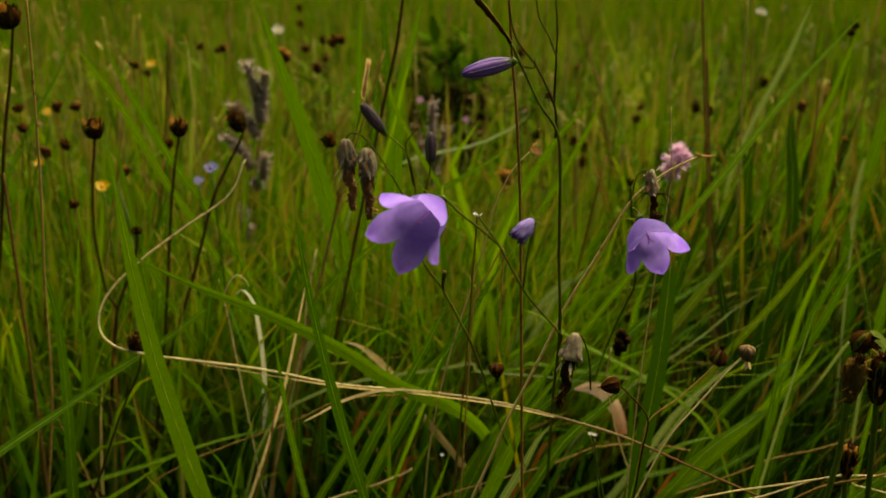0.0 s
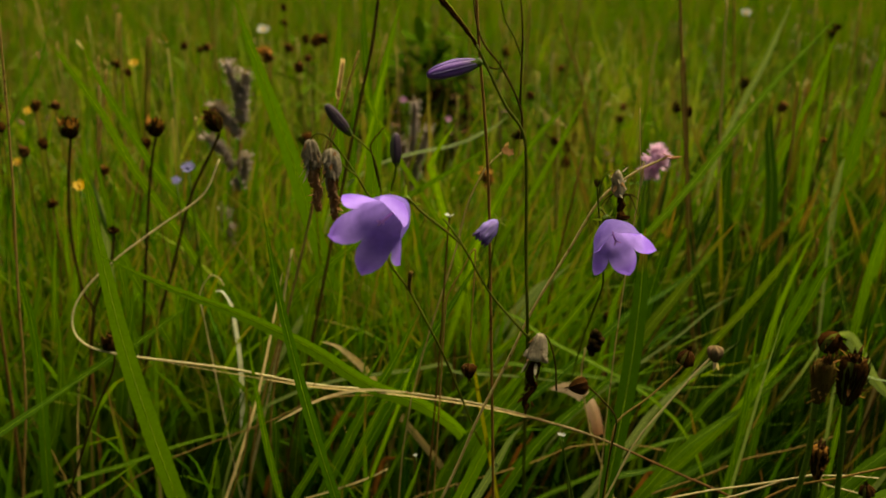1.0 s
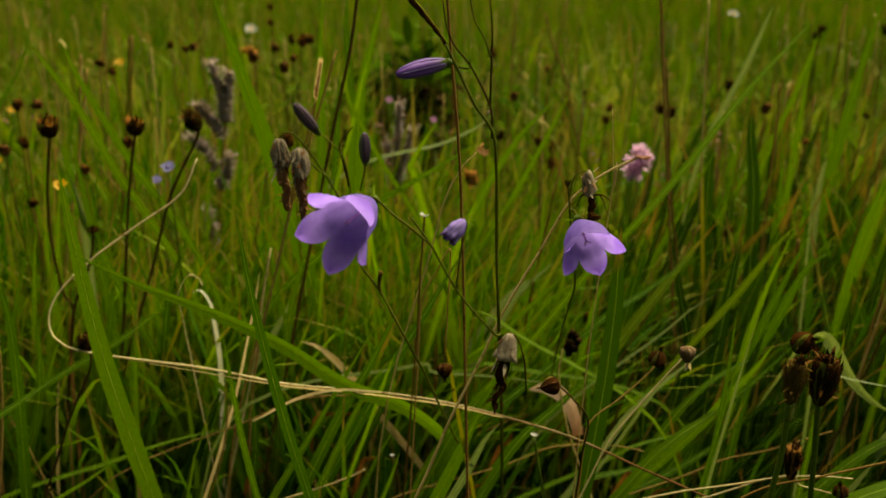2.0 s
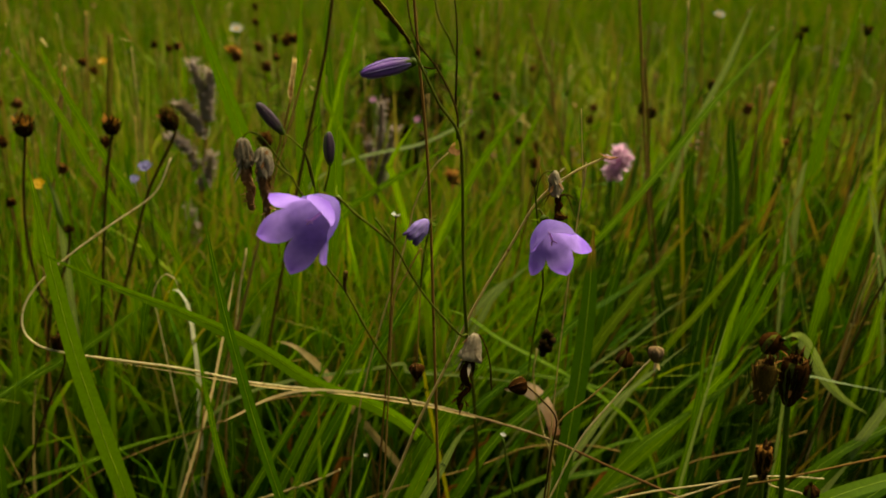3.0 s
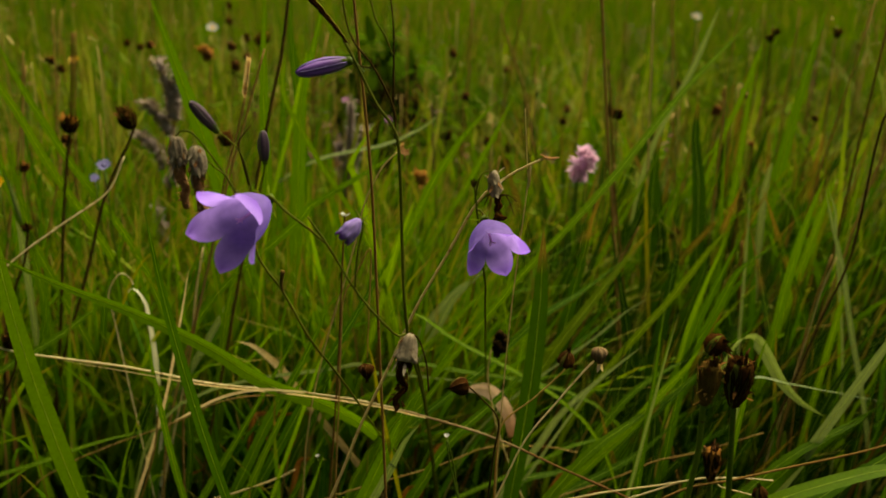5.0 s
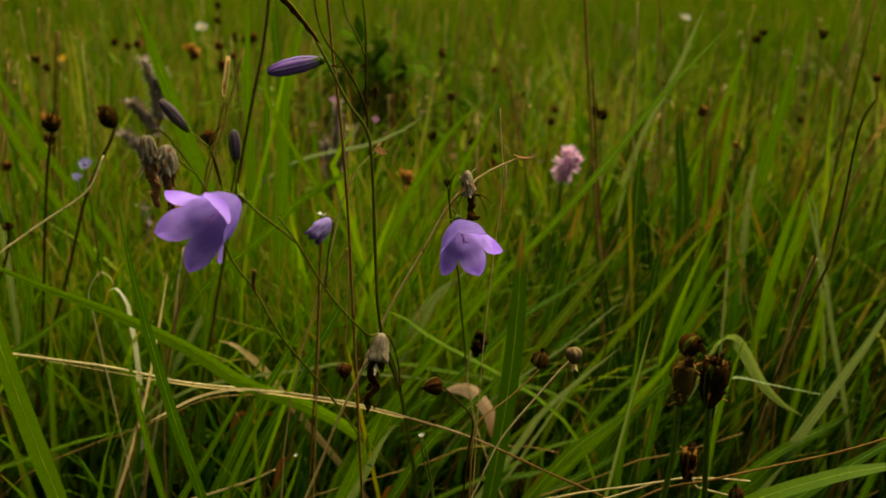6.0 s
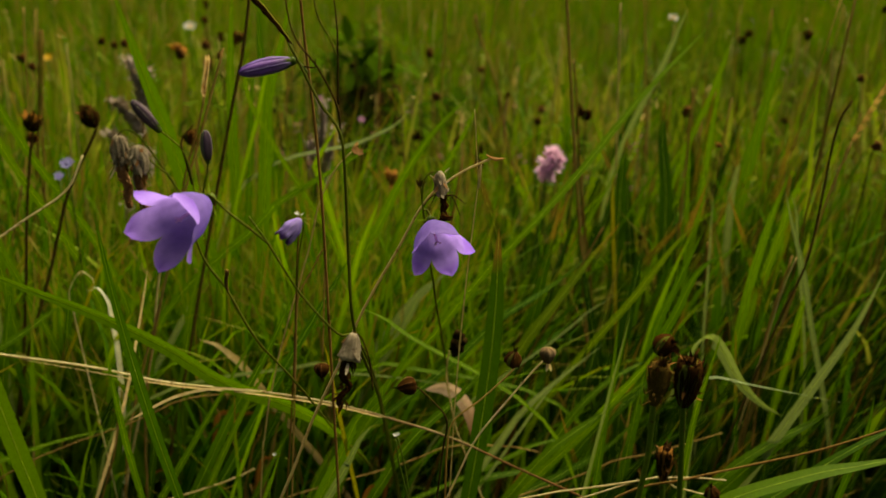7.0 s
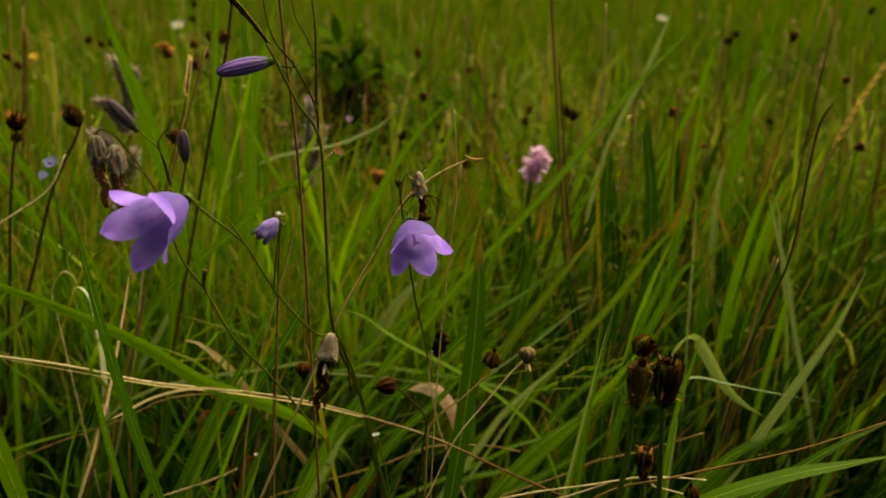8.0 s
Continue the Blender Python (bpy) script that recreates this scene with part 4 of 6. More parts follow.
# the three large brown heads close together
for pts, foot, ax, ln, rad, tuft, text, seed in (
    ([(0.1518, 0.3200, 0.1769), (0.1541, 0.3200, 0.2005), (0.1538, 0.3200, 0.2231)], (0.1541, 0.3200, 0.2216), (0.06, -0.05, 1), 0.0175, 0.0038, head_umber, "large olive-brown seed head with ragged bracts on a green stem", 21),
    ([(0.1696, 0.3220, 0.1728), (0.1678, 0.3220, 0.1993), (0.1662, 0.3220, 0.2208)], (0.1662, 0.3220, 0.2201), (0.02, -0.08, 1), 0.0195, 0.0050, head_umber, "large dark brown dried seed head with a ragged top", 22),
    ([(0.1669, 0.3350, 0.1580), (0.1663, 0.3350, 0.1692), (0.1656, 0.3350, 0.1781)], (0.1657, 0.3350, 0.1775), (-0.02, 0, 1), 0.0150, 0.0032, rib_brown, "tall rust-brown closed seed head", 23),
):
    ob, end = stalked("large_seed_head", text, "seed head", HEADS, pts, 0.0011, 0.0012, stem_green)
    body = head_olive if seed == 21 else head_black if seed == 22 else head_rust
    bract_head(ob, foot, ax, ln, rad, body, head_black if seed != 21 else head_olive, 6, 11, tuft, "head", "", seed, 0.75, 80, 0.60, 0.62, 18 if seed != 23 else 8)
    if seed == 21:
        for dx, dz in ((-0.0058, 0.003), (-0.005, 0.008)):
            add(ob, "hooked_bract", tube([Vector(foot) + Vector((dx * 0.4, -0.003, dz)), Vector(foot) + Vector((dx, -0.004, dz - 0.0012)), Vector(foot) + Vector((dx * 1.15, -0.004, dz + 0.002))], 0.0004, 0.00015, 5, 6), head_olive)
        top = add(ob, "nodding_top", turned([(0, 0.0012), (0.002, 0.0032), (0.005, 0.0038), (0.0075, 0.0030), (0.009, 0.001)], (0.1529, 0.3190, 0.2438), (0.5, -0.2, 1), 14, 7, 0.12, 0.35, 3), head_brown, "withered brown florets nodding over")
        for k in range(7):
            add(top, "withered_floret", scale_leaf((0.1555, 0.3180, 0.2490), (math.cos(k), -0.4, math.sin(k) - 0.4), (0, -1, 0), 0.0065, 0.0022, 0.5), head_brown)

# ---- knapweed and other dead flower heads ----
KNAP = "knapweed heads"
def knapweed(points, axis, length, radius, seed, label="dark brown knapweed head with a rusty ragged tip", r=0.0009, tuft=None):
    ob, end = stalked("knapweed", label, "knapweed", KNAP, points, r * 1.1, r * 0.8, stem_dark)
    ax, foot, rnd = Vector(axis).normalized(), Vector(end), random.Random(seed)
    side = ax.orthogonal().normalized()
    cup = [(length * d, radius * r) for d, r in ((0, 0.28), (0.06, 0.55), (0.18, 0.82), (0.35, 0.98), (0.5, 0.98), (0.62, 0.86), (0.68, 0.5), (0.66, 0.1))]
    head = add(ob, "flower_head", turned(cup, foot, ax, 18, 6, 0.06, 0.3, seed), head_black)
    for k in range(30):
        o = Matrix.Rotation(2 * math.pi * (k % 10 + 0.33 * (k // 10)) / 10, 3, ax) @ side
        d = 0.12 + 0.17 * (k // 10)
        add(head, "bract", scale_leaf(foot + ax * length * d + o * radius * (0.72 + 0.25 * (k // 10 > 0)), ax * 1.3 + o * rnd.uniform(0.0, 0.5), -o, length * rnd.uniform(0.22, 0.36), radius * 0.55, rnd.uniform(-0.25, 0.1)), head_black)
    for k in range(34):
        o = Matrix.Rotation(rnd.uniform(0, 6.28), 3, ax) @ side
        inner = rnd.random()
        add(head, "dried_floret", scale_leaf(foot + ax * length * rnd.uniform(0.5, 0.62) + o * radius * (0.25 + 0.62 * inner), ax + o * rnd.uniform(-0.15, 0.75) * inner, -o, length * rnd.uniform(0.28, 0.56), radius * rnd.uniform(0.35, 0.7), rnd.uniform(-0.5, 0.6)), (tuft or head_russet) if rnd.random() < 0.5 else head_brown)
    return ob

knapweed([(-0.1942, 0.4850, 0.1115), (-0.1873, 0.4850, 0.1555), (-0.1815, 0.4850, 0.1863), (-0.1859, 0.4850, 0.1989), (-0.1882, 0.4850, 0.2303), (-0.1859, 0.4850, 0.2589), (-0.1814, 0.4850, 0.2846)], (0.05, -0.1, 1), 0.0112, 0.0048, 31)
k = knapweed([(-0.1941, 0.4850, 0.1153), (-0.1867, 0.4850, 0.1555), (-0.1811, 0.4850, 0.1870), (-0.1693, 0.4850, 0.2139), (-0.1655, 0.4850, 0.2287), (-0.1651, 0.4850, 0.2322)], (0, -0.1, 1), 0.0035, 0.0028, 32, "small spiky black dead flower head on a forked stem", tuft=head_brown)
add(k, "spikes", gather(*[scale_leaf((-0.1650, 0.4850, 0.2329), (dx, dy, 0.5), (0, 0, 1), 0.0055, 0.0012, 0.1) for dx, dy in ((-1, 0), (1, 0.1), (0.5, -0.8), (-0.4, 0.8))]), stem_dark)
knapweed([(-0.1648, 0.5000, 0.1406), (-0.1571, 0.5000, 0.1909), (-0.1509, 0.5000, 0.2350), (-0.1453, 0.5000, 0.2673), (-0.1417, 0.5000, 0.2823)], (0.08, -0.1, 1), 0.0102, 0.0045, 33)
knapweed([(-0.1373, 0.4900, 0.2087), (-0.1247, 0.4900, 0.2479), (-0.1156, 0.4900, 0.2668), (-0.1086, 0.4900, 0.2791), (-0.1047, 0.4900, 0.2876)], (-0.5, -0.1, 0.9), 0.0118, 0.0045, 34, "dark brown knapweed head leaning aside", tuft=head_umber)
knapweed([(-0.2217, 0.4500, 0.2425), (-0.2123, 0.4500, 0.2918), (-0.2048, 0.4500, 0.3219), (-0.1998, 0.4500, 0.3455)], (-0.35, -0.1, 1), 0.0125, 0.0062, 35, "dark brown knapweed head with a pale base")
knapweed([(-0.1679, 0.4000, 0.1367), (-0.1537, 0.4000, 0.1714), (-0.1433, 0.4000, 0.1925), (-0.1407, 0.4000, 0.2037)], (-0.3, -0.1, 1), 0.0095, 0.0042, 36, "small rusty brown closed head on a dark stem", 0.0006, head_umber)

# pink scabious
ob, end = stalked("scabious", "pale pink scabious flower head on a thin stem", "flower", "", [(0.1619, 0.5850, 0.1389), (0.1506, 0.5850, 0.1835), (0.1451, 0.5850, 0.2146), (0.1447, 0.5850, 0.2373)], 0.0009, 0.0007, stem_green)
rnd = random.Random(41)
c, tilt = Vector((0.1469, 0.5850, 0.2462)), Vector((0.38, -0.25, 1)).normalized()
for k in range(64):
    d = Vector((rnd.gauss(0, 1), rnd.gauss(-0.5, 1), rnd.gauss(0, 1))).normalized()
    d = (d + tilt * (0.25 * d.dot(tilt))).normalized()
    q = c + d * 0.0036 + tilt * (d.dot(tilt) * 0.0036)
    petals = []
    for j in range(3):
        o = Matrix.Rotation(2.1 * j + k, 3, d) @ d.orthogonal().normalized()
        petals.append(scale_leaf(q, d + o * rnd.uniform(0.2, 0.5), -d, rnd.uniform(0.0040, 0.0078), 0.0023, rnd.uniform(-0.3, 0.1)))
    add(ob, "floret", gather(*petals), pink)
add(ob, "receptacle", turned([(-0.006, 0.001), (-0.004, 0.0028), (0, 0.0036), (0.004, 0.0028), (0.006, 0.001)], c, tilt, 12, 0, 0, 0.2, 2), style_pale)

# ---- single grass blades ----
blade([(-0.1124, 0.3800, 0.1344), (-0.1199, 0.3800, 0.1680), (-0.1286, 0.3800, 0.2140), (-0.1342, 0.3800, 0.2619), (-0.1370, 0.3800, 0.2991)], 0.0086, grass_bright, face=10, twist=25, full=0.45)
blade([(0.0420, 0.5000, 0.0669), (0.0228, 0.4400, 0.1342), (0.0042, 0.3900, 0.1795), (-0.0208, 0.3700, 0.2020), (-0.0442, 0.3650, 0.2219), (-0.0711, 0.3600, 0.2394), (-0.1012, 0.3550, 0.2553), (-0.1282, 0.3500, 0.2728)], 0.0068, grass_leaf, face=-10, fold=0.3, full=0.4, label="broad green grass blade arching sideways")
blade([(-0.0486, 0.5200, 0.1680), (-0.0626, 0.5200, 0.2250), (-0.0747, 0.5200, 0.2717), (-0.0875, 0.5200, 0.3134), (-0.0996, 0.5200, 0.3547)], 0.0100, grass_bright, face=-5, full=0.5)
blade([(-0.0310, 0.3250, 0.1728), (-0.0385, 0.3250, 0.2042), (-0.0449, 0.3250, 0.2362), (-0.0499, 0.3250, 0.2664), (-0.0535, 0.3250, 0.2970)], 0.0042, face=15, full=0.5)
blade([(0.0724, 0.4500, 0.1895), (0.0976, 0.4550, 0.2217), (0.1201, 0.4600, 0.2452), (0.1460, 0.4700, 0.2728), (0.1783, 0.4850, 0.3100), (0.2165, 0.5000, 0.3474)], 0.0036, grass_bright, face=-10, full=0.72, label="long green grass blade leaning far over")
blade([(0.0874, 0.3790, 0.1320), (0.0913, 0.3790, 0.1627), (0.0954, 0.3790, 0.2034), (0.0971, 0.3790, 0.2362), (0.0970, 0.3780, 0.2550), (0.0970, 0.3790, 0.2724)], 0.0086, dark_leaf, face=8, full=0.5)
blade([(0.115, 0.5, 0.141), (0.1294, 0.5, 0.166), (0.1418, 0.5, 0.1846), (0.1533, 0.5, 0.2021), (0.1646, 0.5, 0.2192), (0.1758, 0.5, 0.2347)], 0.0070, grass_orange, "green grass blade dying orange towards its tip", face=-35, full=0.12)
blade([(0.1837, 0.4700, 0.0676), (0.1847, 0.4700, 0.1205), (0.1904, 0.4700, 0.1768), (0.1977, 0.4700, 0.2100), (0.2077, 0.4700, 0.2412)], 0.0052, grass_light, face=15, full=0.4)
blade([(0.1497, 0.3900, 0.1242), (0.1518, 0.3900, 0.1650), (0.1535, 0.3900, 0.1948), (0.1543, 0.3900, 0.2301)], 0.0040, face=20, full=0.4)
blade([(-0.2110, 0.3600, 0.1602), (-0.1937, 0.3600, 0.1746), (-0.1583, 0.3600, 0.1992), (-0.1256, 0.3600, 0.2217)], 0.0050, face=-35, full=0.4)
blade([(-0.1459, 0.432, 0.1253), (-0.1351, 0.432, 0.1301), (-0.1153, 0.432, 0.1369), (-0.0885, 0.432, 0.144)], 0.0024, grass_bright, face=-35)
blade([(0.1764, 0.3300, 0.1588), (0.1939, 0.3300, 0.1723), (0.2254, 0.3300, 0.1840), (0.2437, 0.3300, 0.1881), (0.2687, 0.3300, 0.1937)], 0.0060, grass_bright, "broad pale green grass blade lying sideways", face=-35, full=0.5)
blade([(0.2188, 0.4000, 0.1179), (0.2369, 0.4000, 0.1541), (0.2541, 0.4000, 0.1887), (0.2683, 0.4000, 0.2187), (0.2778, 0.4000, 0.2484)], 0.0048, grass_pale, "long pale green grass blade leaning", face=-25, full=0.45)
blade([(0.2180, 0.5300, 0.0900), (0.2110, 0.4750, 0.1480), (0.2062, 0.4380, 0.1890), (0.2070, 0.4180, 0.2029), (0.2119, 0.4140, 0.1988), (0.2216, 0.4120, 0.1835), (0.2320, 0.4100, 0.1731), (0.2450, 0.4100, 0.1652)], 0.0066, grass_pale, "pale green grass blade bent over with a dry tip", face=25, fold=0.3, full=0.55)
blade([(0.1978, 0.4000, 0.1570), (0.1982, 0.4000, 0.1851), (0.2043, 0.4000, 0.1918), (0.2240, 0.4000, 0.1878), (0.2696, 0.4000, 0.1784)], 0.0016, grass_pale, "thin pale green grass blade lying sideways", face=-35)
blade([(0.1351, 0.3500, 0.1531), (0.1418, 0.3500, 0.1981), (0.1454, 0.3500, 0.2220), (0.1493, 0.3500, 0.2460)], 0.0017, grass_pale, "thin pale green upright grass blade", face=10)
blade([(0.1817, 0.3600, 0.1520), (0.1841, 0.3600, 0.1927), (0.1878, 0.3600, 0.2148), (0.1917, 0.3600, 0.2356)], 0.0036, face=20)
blade([(0.1390, 0.3800, 0.1123), (0.1447, 0.3800, 0.1474), (0.1517, 0.3800, 0.1925), (0.1571, 0.3800, 0.2342)], 0.0026, face=10)
blade([(0.1045, 0.4000, 0.1173), (0.1281, 0.4000, 0.1501), (0.1516, 0.4000, 0.1708), (0.1739, 0.4000, 0.1915)], 0.0050, face=-35)
blade([(0.1741, 0.4400, 0.0894), (0.1837, 0.4400, 0.1863), (0.1922, 0.4400, 0.2181), (0.2049, 0.4400, 0.2540)], 0.0060, face=5)
blade([(-0.0543, 0.4200, 0.1030), (-0.0296, 0.4200, 0.1567), (-0.0122, 0.4200, 0.1883), (0.0043, 0.4200, 0.2244)], 0.0064, face=-30)
blade([(-0.0433, 0.4300, 0.1030), (-0.0098, 0.4300, 0.1673), (0.0129, 0.4300, 0.2081), (0.0329, 0.4300, 0.2438)], 0.0066, face=-35)
blade([(-0.0628, 0.4000, 0.1204), (-0.0392, 0.4000, 0.1621), (-0.0062, 0.4000, 0.2215)], 0.0040, face=-20)
blade([(0.0195, 0.4200, 0.1030), (0.0333, 0.4200, 0.1436), (0.0496, 0.4200, 0.1695), (0.0628, 0.4200, 0.1883)], 0.0050, face=-30)
blade([(0.0419, 0.4100, 0.1168), (0.0605, 0.4100, 0.1497), (0.0841, 0.4100, 0.1750), (0.1116, 0.4100, 0.2083)], 0.0055, face=-35)
blade([(0.1225, 0.4400, 0.0888), (0.1371, 0.4400, 0.1314), (0.1604, 0.4400, 0.1652), (0.1941, 0.4400, 0.1872)], 0.0055, face=-35)
blade([(0.1365, 0.4300, 0.1100), (0.1516, 0.4300, 0.1375), (0.1772, 0.4300, 0.1673), (0.2018, 0.4300, 0.1958)], 0.0052, face=-35)
blade([(0.0822, 0.4500, 0.1732), (0.1070, 0.4500, 0.1992), (0.1290, 0.4500, 0.2150), (0.1501, 0.4500, 0.2335)], 0.0042, face=-35)
blade([(-0.0286, 0.5500, 0.2400), (-0.0262, 0.5500, 0.2780), (-0.0235, 0.5500, 0.3045), (-0.0207, 0.5500, 0.3213)], 0.0075, grass_bright, face=10)
blade([(-0.0331, 0.5700, 0.2342), (-0.0288, 0.5700, 0.2805), (-0.0198, 0.5700, 0.3178), (-0.0112, 0.5700, 0.3503)], 0.0062, grass_bright, face=0)
blade([(-0.0338, 0.6000, 0.2815), (-0.0360, 0.6000, 0.3135), (-0.0363, 0.6000, 0.3307), (-0.0345, 0.6000, 0.3544)], 0.0050, face=15)
blade([(-0.0236, 0.5000, 0.2332), (-0.0140, 0.5000, 0.2441), (0.0171, 0.5000, 0.2636), (0.0457, 0.5000, 0.2817)], 0.0042, grass_bright, face=-10)
blade([(-0.0831, 0.4500, 0.0892), (-0.0781, 0.4500, 0.1253), (-0.0810, 0.4500, 0.1732), (-0.0858, 0.4500, 0.2119)], 0.0036, face=15)
blade([(-0.1921, 0.4200, 0.1099), (-0.1876, 0.4200, 0.1695), (-0.1866, 0.4200, 0.2126), (-0.1920, 0.4200, 0.2502)], 0.0058, face=10)
blade([(-0.2201, 0.4600, 0.0823), (-0.2014, 0.4600, 0.1264), (-0.1929, 0.4600, 0.1681), (-0.1908, 0.4600, 0.2077)], 0.0060, face=-10)
blade([(-0.1539, 0.5200, 0.2652), (-0.1670, 0.5200, 0.2910), (-0.1770, 0.5200, 0.3128), (-0.1825, 0.5200, 0.3286)], 0.0042, grass_bright, face=0)
blade([(-0.1690, 0.5000, 0.2184), (-0.1762, 0.5000, 0.2383), (-0.1805, 0.5000, 0.2673), (-0.1801, 0.5000, 0.2829)], 0.0040, grass_bright, face=10)
blade([(-0.2816, 0.6000, 0.2369), (-0.2572, 0.6000, 0.2778), (-0.2389, 0.6000, 0.3064), (-0.2245, 0.6000, 0.3477)], 0.0030, face=-10)
blade([(0.2082, 0.3400, 0.1603), (0.2258, 0.3400, 0.1746), (0.2474, 0.3400, 0.1913), (0.2713, 0.3400, 0.2051)], 0.0050, face=-35)
blade([(0.2531, 0.3600, 0.1464), (0.2582, 0.3600, 0.1703), (0.2616, 0.3600, 0.1877), (0.2617, 0.3600, 0.2046)], 0.0050, face=20)
blade([(0.1987, 0.4000, 0.1178), (0.2265, 0.4000, 0.1476), (0.2547, 0.4000, 0.1670), (0.2625, 0.4000, 0.1740)], 0.0052, face=-35)

